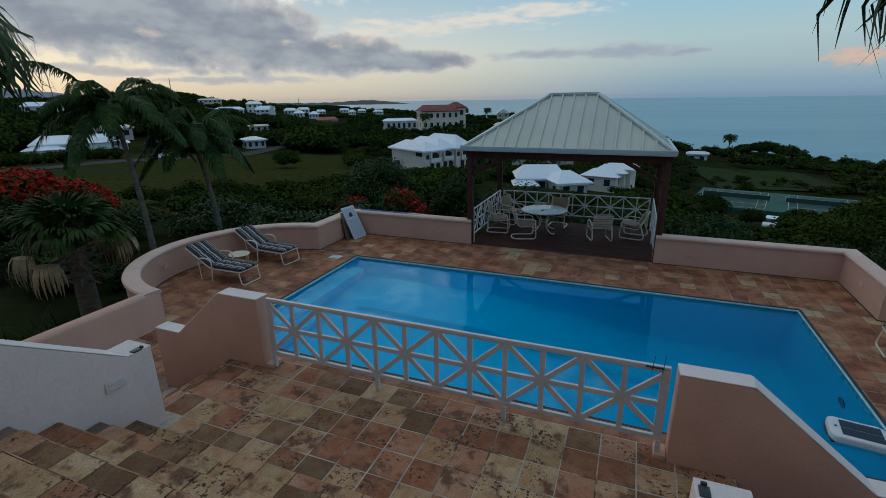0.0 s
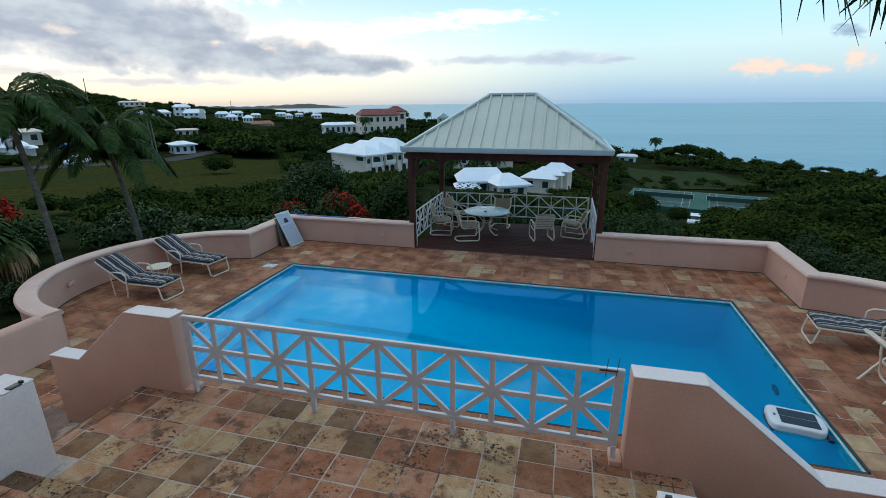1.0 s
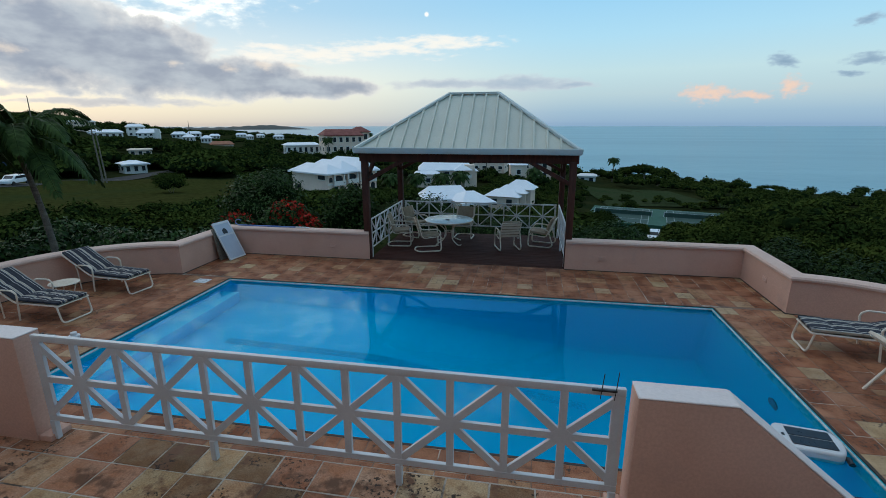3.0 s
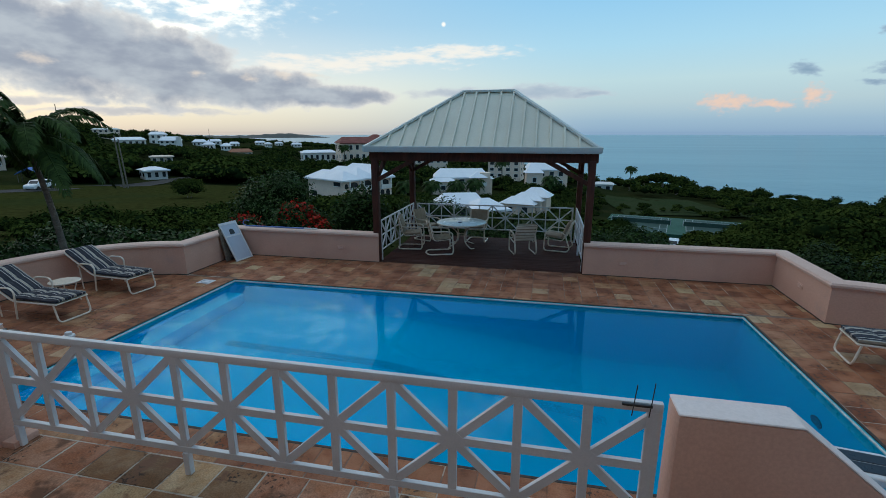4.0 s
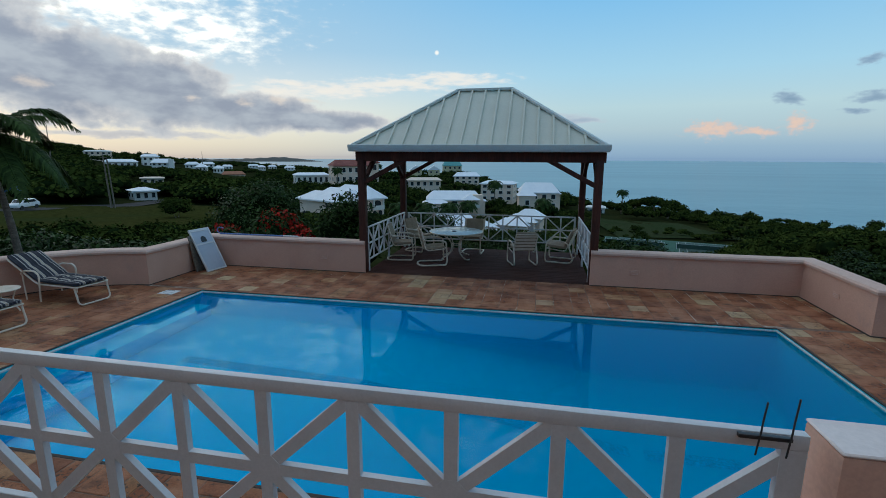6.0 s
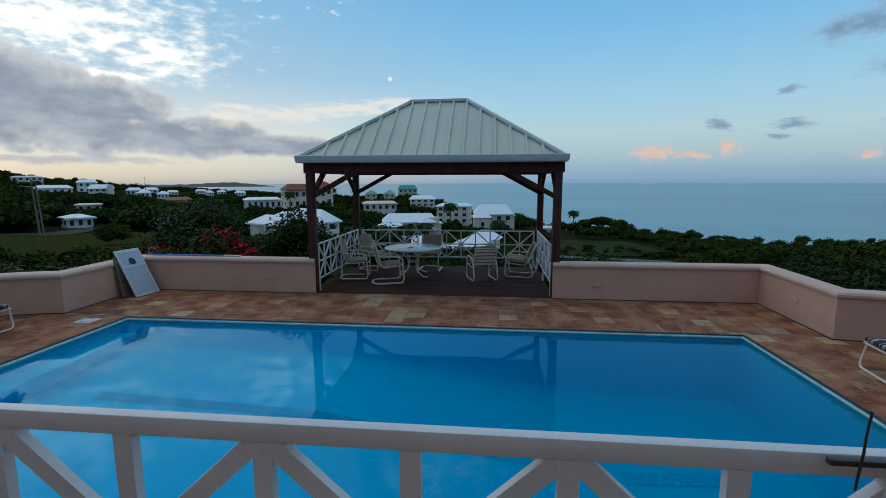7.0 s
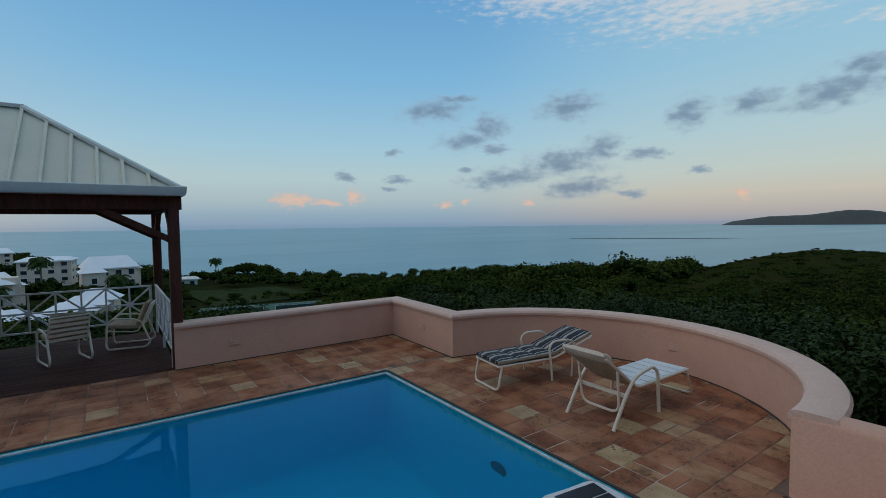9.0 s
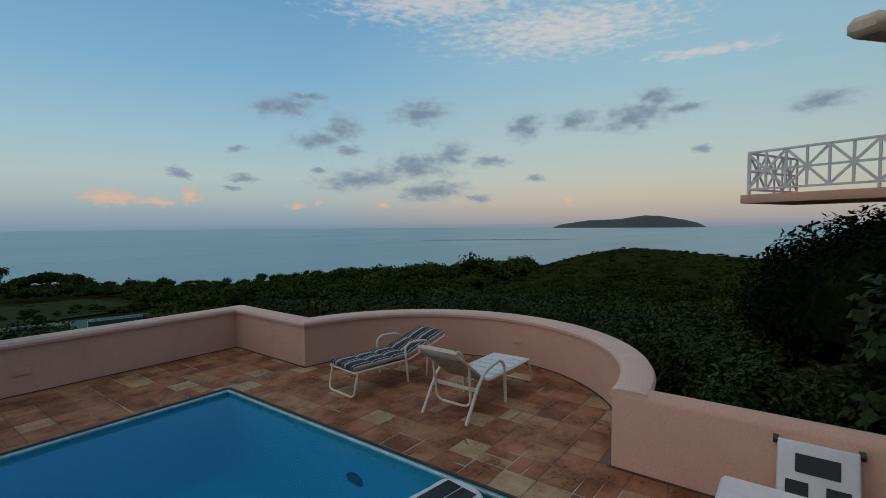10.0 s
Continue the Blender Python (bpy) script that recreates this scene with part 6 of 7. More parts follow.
def car(m, label):
    root = thing("car", label, "car", at=m)
    bd_ = prism(bmesh.new(), [(-2.2, 0.35), (-2.25, 0.75), (-2.0, 0.95), (-1.3, 1.02), (-0.75, 1.52), (1.2, 1.58), (1.95, 1.05), (2.2, 0.95), (2.25, 0.4)], "y", -0.85, 0.85)
    bmesh.ops.bevel(bd_, geom=bd_.edges[:], offset=0.07, segments=2, affect="EDGES", profile=0.5)
    part("body", bd_, CARW, root)
    for s in (-1, 1):
        g = prism(bmesh.new(), [(-1.05, 1.04), (-0.68, 1.42), (1.1, 1.46), (1.6, 1.06)], "y", min(s * 0.853, s * 0.862), max(s * 0.853, s * 0.862))
        part("side_window", g, GLASSD, root, smooth=0)
        for x in (-1.4, 1.4):
            wv = bmesh.new()
            bmesh.ops.create_cone(wv, cap_ends=True, segments=18, radius1=0.33, radius2=0.33, depth=0.2, matrix=pose(x, s * 0.80, 0.33, 90, 0, 0))
            part("wheel", wv, TYRE, root)
    part("windscreen", bar(bmesh.new(), (-1.27, 0, 1.06), (-0.80, 0, 1.49), 1.3, 0.03), GLASSD, root)
    part("rear_window", bar(bmesh.new(), (1.28, 0, 1.55), (1.88, 0, 1.12), 1.3, 0.03), GLASSD, root)
    return root


for a, r, rz, lb in ((-55.3, 94, 104, "white car parked on the road by the field"), (16.9, 75.5, 72, "white car parked under the trees")):
    x, y = polar(a, r)
    car(pose(x, y, float(height(x, y)) + 0.13, 0, 0, rz), lb)

tx, ty = polar(-55.4, 112)
tp = thing("shelter", "small open shelter under a bright blue tarpaulin", "shelter", at=pose(tx, ty, float(height(tx, ty)), 0, 0, 40))
for x, y in ((-1.6, -1.2), (1.6, -1.2), (-1.6, 1.2), (1.6, 1.2)):
    part("pole", tube(bmesh.new(), [(x, y, -0.4), (x, y, 2.2)], 0.06, 6), BARK, tp)
part("tarpaulin", prism(bmesh.new(), [(-1.9, 1.7), (0.0, 2.75), (1.9, 1.5), (1.85, 1.42), (0.0, 2.65), (-1.85, 1.62)], "y", -1.6, 1.6), TARP, tp, "bright blue tarpaulin", smooth=0)

# street pole
ux, uy = polar(-48.4, 96)
uz = float(height(ux, uy))
pole = thing("utility_pole", "leaning grey timber utility pole beside the road", "pole", at=pose(ux, uy, uz))
part("mast", tube(bmesh.new(), [(0, 0, -0.5), (-0.5, 0, 9.3)], [0.17, 0.10], 8), BARK, pole)
part("stay", tube(bmesh.new(), [(0.75, 0, -0.5), (0.25, 0, 8.6)], [0.13, 0.09], 8), BARK, pole)
part("crossarm", bar(bmesh.new(), (-1.2, 0, 8.8), (0.3, 0, 8.8), 0.07, 0.09), BARK, pole)
for k, (a, r, hh) in enumerate(((-51.5, 250, 17), (-38.4, 420, 13), (-60.5, 200, 12))):
    mx_, my_ = polar(a, r)
    mz = float(height(mx_, my_))
    mp_ = thing("mast", "thin dark mast standing on the ridge", "mast", at=pose(mx_, my_, mz))
    part("shaft", tube(bmesh.new(), [(0, 0, -0.5), (0.3, 0, hh)], [0.35, 0.12], 6), BARK, mp_)


# ---- planting ----
rng = np.random.default_rng(7)


def leaf_cards(p, n, size, aspect=0.45, fold=0.25, up=0.35):
    """Folded pointed leaves at the points p with rough facing n: vertices and triangles."""
    k = len(p)
    n = n + rng.normal(0, 0.55, (k, 3))
    n[:, 2] += up
    n /= np.linalg.norm(n, axis=1)[:, None] + 1e-9
    t = rng.normal(0, 1, (k, 3))
    t -= n * np.sum(t * n, 1)[:, None]
    t /= np.linalg.norm(t, axis=1)[:, None] + 1e-9
    s = np.cross(n, t)
    L = (size * rng.uniform(0.65, 1.25, k))[:, None]
    v = np.stack([p, p + t * L * 0.45 + s * L * aspect * 0.5 + n * L * fold * 0.3, p + t * L, p + t * L * 0.45 - s * L * aspect * 0.5 + n * L * fold * 0.3], 1).reshape(-1, 3)
    i = np.arange(k)[:, None] * 4
    f = np.concatenate([i + np.array([[0, 1, 2]]), i + np.array([[0, 2, 3]])], 1).reshape(-1, 3)
    return v, f


def lobes(c, rad, k, jitter=0.6):
    """Centres and radii of the lumps that make a crown."""
    c, rad = np.array(c, float), np.array(rad, float)
    d = rng.normal(0, 1, (k, 3))
    d /= np.linalg.norm(d, axis=1)[:, None]
    d[:, 2] = np.abs(d[:, 2]) * 0.9 - 0.2
    return c + d * rad * jitter * rng.uniform(0.6, 1.0, (k, 1)), rad * rng.uniform(0.34, 0.58, (k, 1))


def shell(cs, rs, count, low=-0.35):
    which = rng.integers(0, len(cs), count)
    d = rng.normal(0, 1, (count, 3))
    d /= np.linalg.norm(d, axis=1)[:, None]
    d[:, 2] = np.where(d[:, 2] < low, -d[:, 2], d[:, 2])
    return cs[which] + d * rs[which] * rng.uniform(0.72, 1.08, (count, 1)), d


def core_mesh(cs, rs, k=0.80):
    bm = bmesh.new()
    for c, r in zip(cs, rs):
        bmesh.ops.create_icosphere(bm, subdivisions=1, radius=1.0, matrix=Matrix.Translation(c) @ Matrix.Diagonal((*(r * k), 1)))
    return bm


def shrub(name, label, category, at, rad, count, size, leaf, k=9, bloom=0, bloomsize=0.05, group="", stem=True, aspect=0.45, jitter=0.6):
    """A rounded shrub on its own stems."""
    x, y, z = at
    root = thing(name, label, category, group, at=pose(x, y, z))
    c = (0, 0, rad[2] * 0.95)
    cs, rs = lobes(c, rad, k, jitter)
    p, n = shell(cs, rs, count)
    v, f = leaf_cards(p, n, size, aspect)
    ob = put_mesh("foliage", v, f, leaf)
    ob.parent = root
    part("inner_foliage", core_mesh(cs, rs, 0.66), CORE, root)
    if stem:
        st_ = bmesh.new()
        for i in range(4):
            a = i * 1.7
            tube(st_, [(0.05 * math.cos(a), 0.05 * math.sin(a), -0.15), (0.25 * rad[0] * math.cos(a), 0.25 * rad[1] * math.sin(a), rad[2] * 0.8)], [0.035, 0.015], 6)
        part("stems", st_, BARK, root)
    if bloom:
        hot = cs[rng.permutation(len(cs))[:max(2, len(cs) * 2 // 5)]]
        q = hot[rng.integers(0, len(hot), bloom)]
        d = rng.normal(0, 1, (bloom, 3))
        d /= np.linalg.norm(d, axis=1)[:, None]
        d[:, 2] = np.abs(d[:, 2])
        q = q + d * np.array(rad) * 0.46 * rng.uniform(0.85, 1.15, (bloom, 1))
        v, f = leaf_cards(q, d, bloomsize, 0.9)
        ob = put_mesh("blossom", v, f, BLOOM)
        ob.parent = root
        ob["label"] = "bright red blossom"
    return root


def hedge(name, label, pts, width, top, count, size, leaf=HEDGELEAF, rough_=0.12):
    """A leafy hedge along a line of (x, y, ground)."""
    pts = [Vector(p) for p in pts]
    seg = [(b - a).length for a, b in zip(pts, pts[1:])]
    total = sum(seg)
    cs, rs = [], []
    n = int(total / (width * 0.33))
    for i in range(n):
        d = (i + rng.uniform(0, 1)) / n * total
        j = 0
        while d > seg[j] and j < len(seg) - 1:
            d -= seg[j]
            j += 1
        a, b = pts[j], pts[j + 1]
        q = a + (b - a) * min(1.0, d / seg[j])
        w = (b - a).normalized()
        o = rng.uniform(-0.32, 0.32) * width
        h = (top - q.z) / 2
        cs.append((q.x - w.y * o, q.y + w.x * o, q.z + h * rng.uniform(0.95, 1.05)))
        rs.append((width * 0.36, width * 0.36, h * (1 + rng.uniform(-rough_, rough_))))
    cs, rs = np.array(cs), np.array(rs)
    p, nn = shell(cs, rs, count, low=-0.2)
    v, f = leaf_cards(p, nn, size)
    root = thing(name, label, "hedge")
    ob = put_mesh("foliage", v, f, leaf)
    ob.parent = root
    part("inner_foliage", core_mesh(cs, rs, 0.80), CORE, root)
    return root


HEDGE = "dense clipped dark green hedge behind the low wall"
hedge("hedge", HEDGE, [(12.35, 3.0, -1), (12.6, 0.9, -1), (13.9, 0.35, -1), (14.75, -0.9, -1), (15.0, -2.6, -1), (14.6, -4.2, -1), (13.4, -5.4, -1), (12.6, -6.4, -1), (12.5, -7.4, -1)], 1.5, 0.86, 34000, 0.085)
hedge("hedge", HEDGE, [(8.1, 3.6, -1.1), (10.4, 3.5, -1.1), (12.3, 3.2, -1.1)], 1.5, 0.42, 7000, 0.085)
hedge("hedge", HEDGE, [(15.2, 1.8, -1.4), (16.8, -0.6, -1.4), (17.0, -3.2, -1.4), (15.8, -5.6, -1.4)], 2.2, 0.72, 16000, 0.10)
BROAD = "broad leaved dark green shrub behind the low wall"
for x, y, rx, rz, c in ((-7.2, 3.7, 1.3, 0.62, 1500), (-5.6, 3.2, 1.2, 0.70, 1500), (-4.2, 2.9, 1.1, 0.80, 1500), (-3.0, 3.3, 1.2, 0.85, 1500), (-1.8, 3.4, 1.1, 0.86, 1400), (-5.2, 0.9, 0.9, 0.66, 1100), (-8.6, 2.2, 1.2, 0.62, 1300), (-3.0, 1.6, 0.8, 0.72, 900), (-9.6, 4.4, 1.5, 0.66, 1500)):
    shrub("shrub", BROAD, "shrub", (x, y, -1.0), (rx, rx, rz), c, 0.17, LEAFB, 10, group="shrubs behind the wall", aspect=0.6)
REDBUSH = "flowering shrub covered with bright red blossom"
shrub("flowering_shrub", REDBUSH, "shrub", (-0.5, 4.0, -1.1), (1.3, 1.1, 1.36), 3000, 0.12, LEAF, 14, bloom=1500, bloomsize=0.10, group="red flowering shrubs")
shrub("flowering_shrub", REDBUSH, "shrub", (-2.7, 4.6, -1.1), (1.0, 1.0, 1.05), 1600, 0.12, LEAF, 10, bloom=450, bloomsize=0.10, group="red flowering shrubs")
shrub("flowering_shrub", "large flowering shrub thick with red blossom", "shrub", (-12.8, -0.9, -1.6), (2.7, 2.5, 2.0), 5200, 0.16, LEAF, 22, bloom=6500, bloomsize=0.15, group="red flowering shrubs")
for x, y, rx, rz, c in ((-9.5, -1.2, 1.3, 0.75, 2200), (-11.2, 0.6, 1.5, 0.8, 2200), (-8.2, -3.2, 1.1, 0.6, 1500), (-10.6, -3.0, 1.5, 0.75, 2000), (-13.0, -1.4, 1.7, 0.85, 2200), (-13.5, 2.6, 1.8, 0.8, 2200), (-11.4, 4.4, 1.6, 0.7, 1800), (-20.5, 1.2, 2.0, 1.0, 2000), (-16.0, -0.6, 1.8, 0.9, 2000), (-6.6, -2.2, 0.8, 0.45, 900)):
    shrub("shrub", "dense dark green garden shrub", "shrub", (x, y, float(height(x, y)) - 0.05), (rx, rx, rz), c, 0.15, LEAF, 12, group="garden shrubs", aspect=0.5)
shrub("shrub", "tall dark leafy shrub beside the gazebo", "shrub", (1.5, 4.3, -1.1), (1.2, 1.2, 1.52), 4200, 0.13, LEAF, 12)
shrub("shrub", "dark leafy shrub against the gazebo railing", "shrub", (1.45, 2.95, -1.1), (0.8, 0.7, 0.86), 2200, 0.12, LEAF, 10)
shrub("shrub", "tall pale green shrub behind the wall", "shrub", (-3.4, 7.2, -1.4), (2.2, 1.8, 1.90), 5200, 0.13, LEAFB, 14)
shrub("shrub", "dark leafy shrub below the gazebo", "shrub", (2.6, 7.6, -1.8), (1.7, 1.5, 1.55), 5200, 0.13, LEAF, 12)
shrub("shrub", "dark leafy shrub below the gazebo railing", "shrub", (5.6, 8.6, -2.2), (2.6, 1.4, 1.35), 5200, 0.13, LEAF, 12)
shrub("shrub", "rounded dark shrub beyond the gazebo", "shrub", (9.6, 8.5, -2.4), (1.9, 1.7, 1.40), 6500, 0.13, LEAF, 12)
shrub("ixora_shrub", "glossy shrub with red flower clusters beside the stair wall", "shrub", (8.95, -7.7, -0.02), (0.55, 0.5, 0.86), 3200, 0.085, LEAF, 10, bloom=70, bloomsize=0.06, aspect=0.5)
for x, y, w, hz in ((23.4, 63.6, 1.9, 1.45), (26.6, 56.0, 2.4, 2.0), (17.4, 62.0, 2.9, 2.5)):
    shrub("tree", "dark rounded tree beside the parking strip", "tree", (x, y, float(height(x, y)) - 0.1), (w, w, hz), 5200, 0.34, WOODS, 14, group="trees by the parking strip", aspect=0.6)
hedge("hedge", "dark hedge along the road before the bungalow", [(*polar(a, 95), float(height(*polar(a, 95))) - 0.2) for a in (-73, -68, -64, -60, -58.8)], 3.0, -3.3, 5200, 0.38, WOODS)
shrub("tree", "small dark tree alone on the open field", "tree", (*polar(-43.2, 66), float(height(*polar(-43.2, 66))) - 0.3), (2.4, 2.2, 1.7), 3000, 0.30, WOODS, 12, aspect=0.5)
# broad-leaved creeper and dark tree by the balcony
shrub("tree", "dense near-black tree below the balcony", "tree", (17.2, -7.7, -1.6), (2.8, 2.6, 2.35), 46000, 0.11, DARKLEAF, 26, aspect=0.5)
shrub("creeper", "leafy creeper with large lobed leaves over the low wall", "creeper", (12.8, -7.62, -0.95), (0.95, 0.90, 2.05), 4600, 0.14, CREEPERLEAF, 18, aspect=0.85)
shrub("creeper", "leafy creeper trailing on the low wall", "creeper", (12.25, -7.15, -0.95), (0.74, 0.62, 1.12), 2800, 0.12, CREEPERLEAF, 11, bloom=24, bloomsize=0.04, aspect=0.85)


# palms
def frond(name, parent, length, rise, droop, az_, leaflets, width, material, m, lw=0.06):
    """A feather palm frond: an arching midrib with drooping leaflets."""
    v, f = [], []
    rib = []
    for i in range(13):
        t = i / 12
        rib.append(Vector((0, length * (t - 0.12 * t * t * droop), length * (rise * t - droop * t * t))))
    bm = bmesh.new()
    tube(bm, rib, [0.028 * (1 - t / 13) + 0.005 for t in range(13)], 5)
    for i in range(leaflets):
        t = 0.14 + 0.85 * i / leaflets
        k = t * 12
        j = min(11, int(k))
        p = rib[j].lerp(rib[j + 1], k - j)
        d = (rib[j + 1] - rib[j]).normalized()
        ll = width * math.sin(math.pi * min(1.0, 0.18 + t * 0.80)) ** 0.7 * rng.uniform(0.85, 1.1)
        for s in (-1, 1):
            o = Vector((s * 0.80, 0, 0)) + d * 0.55 + Vector((0, 0, rng.uniform(-0.12, 0.10)))
            o.normalize()
            tip = p + o * ll * 0.92 + Vector((0, 0, -ll * rng.uniform(0.30, 0.72)))
            mid = p + o * ll * 0.5 + Vector((0, 0, ll * 0.02))
            w = d.cross(o).cross(o).normalized() * lw * 0.5
            a = [bm.verts.new(q) for q in (p - w * 0.5, p + w * 0.5, mid + w, mid - w, tip)]
            bm.faces.new((a[0], a[1], a[2], a[3]))
            bm.faces.new((a[3], a[2], a[4]))
    bm.transform(m @ pose(0, 0, 0, 0, 0, az_))
    return part(name, bm, material, parent)


def feather_palm(label, x, y, z, trunk, lean, fronds, length, seed_turn):
    root = thing("palm_tree", label, "palm tree", "feather palms", at=pose(x, y, z))
    pts = [Vector((lean[0] * t * t, lean[1] * t * t, trunk * t)) for t in [i / 10 for i in range(11)]]
    part("trunk", tube(bmesh.new(), pts, [0.105 - 0.04 * i / 10 + 0.006 * (i % 2) for i in range(11)], 10), BARK, root)
    top_ = pts[-1]
    part("crownshaft", tube(bmesh.new(), [top_, top_ + Vector((lean[0] * 0.1, 0, 0.35)), top_ + Vector((lean[0] * 0.14, 0, 0.6))], [0.11, 0.12, 0.05], 8), PALMLEAF, root, "green crownshaft")
    for i in range(fronds):
        ring = i / fronds
        rise = 1.35 - 1.25 * ring + rng.uniform(-0.15, 0.15)
        frond("frond", root, length * rng.uniform(0.85, 1.08), rise, 1.02 - 0.12 * ring + rng.uniform(-0.10, 0.10), i * 137.5 + seed_turn, 48, length * 0.22, PALMLEAF, Matrix.Translation(top_ + Vector((0, 0, 0.42))))
    return root


feather_palm("slender feather palm with a leaning grey trunk", -7.7, -0.35, -1.0, 4.5, (-0.45, 0.0), 20, 2.5, 20)
feather_palm("shorter feather palm with a leaning grey trunk", -7.1, 1.95, -1.05, 3.7, (-0.55, 0.0), 18, 2.35, 75)


def fan_leaf(parent, m, radius, blades, material, label="", hang=0.0, wide=1.0):
    """A fan palm leaf: blades joined near the stalk and split towards their drooping tips; hang bends the tips straight down."""
    bm = bmesh.new()
    tube(bm, [(0, -radius * 0.9, -0.02), (0, -radius * 0.4, 0.02), (0, 0, 0)], [0.018, 0.014, 0.010], 5)
    spread_ = radians(150)
    fall = []
    for i in range(blades):
        a = -spread_ / 2 + spread_ * (i + 0.5) / blades + math.pi / 2
        w = spread_ / blades * 0.5
        r = radius * (0.85 + 0.15 * math.sin(math.pi * (i + 0.5) / blades)) * rng.uniform(0.92, 1.06)
        c = bm.verts.new((0, 0, 0))
        prev, slack = None, rng.uniform(0.7, 1.3)
        for t, k in ((0.45, 1.0), (0.62, min(1.0, 0.80 * wide)), (0.78, 0.58 * wide), (0.9, 0.34 * wide), (1.0, 0.05)):
            dz_ = -radius * 0.55 * max(0.0, t - 0.4) ** 1.6 * rng.uniform(0.8, 1.5)
            l_ = bm.verts.new((math.cos(a - w * k) * r * t, math.sin(a - w * k) * r * t, dz_ + 0.012))
            h_ = bm.verts.new((math.cos(a + w * k) * r * t, math.sin(a + w * k) * r * t, dz_ + 0.012))
            fall += [(v, max(0.0, t - 0.42) ** 1.3 * slack) for v in (l_, h_)]
            if prev is None:
                bm.faces.new((c, l_, h_))
            else:
                bm.faces.new((prev[0], l_, h_, prev[1]))
            prev = (l_, h_)
    bm.transform(m)
    if hang:
        hub = m @ Vector((0, 0, 0))
        for v, f in fall:
            v.co.x += (hub.x - v.co.x) * min(0.7, f * 0.9) * hang
            v.co.y += (hub.y - v.co.y) * min(0.7, f * 0.9) * hang
            v.co.z -= radius * f * 1.25 * hang
    return part("fan_leaf", bm, material, parent, label)


def fan_palm(label, x, y, z, trunk, leaves, radius, dead):
    root = thing("fan_palm", label, "palm tree", "fan palms", at=pose(x, y, z))
    part("trunk", tube(bmesh.new(), [(0, 0, -0.2), (0.03, 0, trunk * 0.5), (0, 0, trunk)], [0.24, 0.22, 0.20], 10), BARK, root)
    for i in range(34):
        a, zz, up_ = i * 2.4, trunk * (0.5 + 0.5 * i / 34), rng.uniform(-0.15, 0.25)
        o = Vector((math.cos(a), math.sin(a), 0))
        part("leaf_base", tube(bmesh.new(), [o * 0.17 + Vector((0, 0, zz)), o * 0.36 + Vector((0, 0, zz + up_ * 0.6)), o * rng.uniform(0.5, 0.7) + Vector((0, 0, zz + up_ - 0.1))], [0.040, 0.030, 0.012], 5), BARK, root, "broken grey leaf base")
    for i in range(leaves):
        ring = i / leaves
        tilt = 78 - 54 * ring + rng.uniform(-9, 9)
        m = Matrix.Translation((0, 0, trunk)) @ pose(0, 0, 0, 0, 0, i * 137.5) @ pose(0, 0, 0, tilt, 0, 0) @ Matrix.Translation((0, radius * rng.uniform(0.8, 1.05), 0))
        fan_leaf(root, m, radius, 17, PALMLEAF, hang=0.30 + 0.32 * ring, wide=1.35)
    for i, a in enumerate(dead):
        m = Matrix.Translation((0, 0, trunk)) @ pose(0, 0, 0, 0, 0, a) @ pose(0, 0, 0, 14 - 10 * (i % 3), 0, 0) @ Matrix.Translation((0, radius * 1.05, 0))
        fan_leaf(root, m, radius * 0.9, 13, DEADLEAF, "dry drooping straw-coloured leaf", hang=1.0, wide=1.2)
    return root


fan_palm("bushy fan palm with dry hanging leaves in the garden", -5.5, -3.9, -0.95, 1.78, 34, 0.84, (-48, -14, 12, 42, 176, 205, 100))
near_e = thing("fan_palm", "fan palm whose leaf tips overhang the stairs", "palm tree", "fan palms", at=pose(8.74, -8.45, -0.86))
part("trunk", tube(bmesh.new(), [(0, 0, 0), (0.05, 0, 3.0), (0, 0, 7.1)], [0.20, 0.17, 0.15], 10), BARK, near_e)
near_w = thing("fan_palm", "fan palm whose leaf tips overhang the stair wall", "palm tree", "fan palms", at=pose(0.16, -8.5, -0.80))
part("trunk", tube(bmesh.new(), [(0, 0, 0), (0.05, 0, 3.0), (0, 0, 7.1)], [0.20, 0.17, 0.15], 10), BARK, near_w)
for root, turns, rad in ((near_e, (50, 78, 104, 140, 20, 180, 230, 280, 320), 1.15), (near_w, (-75, -98, -122, -40, 0, 60, 120, 180, 230), 1.35)):
    for i, a in enumerate(turns):
        m = Matrix.Translation((0, 0, 7.1)) @ pose(0, 0, 0, 0, 0, a) @ pose(0, 0, 0, -48 - 6 * (i % 3), 0, 0) @ Matrix.Translation((0, rad * 0.9, 0))
        fan_leaf(root, m, rad, 26, PALMLEAF)

# strap-leaved clump in the garden
sl = thing("strap_leaf_plant", "clump of dark green strap leaves in the garden bed", "plant", at=pose(-4.6, -5.4, -0.95))
for i in range(70):
    a, l_, bend = rng.uniform(0, 6.28), rng.uniform(0.6, 1.1), rng.uniform(0.3, 0.9)
    b0 = Vector((rng.uniform(-0.9, 0.9), rng.uniform(-0.7, 0.7), 0))
    bm = bmesh.new()
    o, w = Vector((math.cos(a), math.sin(a), 0)), Vector((-math.sin(a), math.cos(a), 0)) * 0.022
    prev = None
    for t in (0, 0.3, 0.6, 0.85, 1.0):
        p = b0 + o * l_ * t * bend + Vector((0, 0, l_ * (t - 0.55 * bend * t * t)))
        q = [bm.verts.new(p + w * (1 - t * 0.9)), bm.verts.new(p - w * (1 - t * 0.9))]
        if prev:
            bm.faces.new((prev[0], q[0], q[1], prev[1]))
        prev = q
    part("strap_leaf", bm, PALMLEAF, sl)


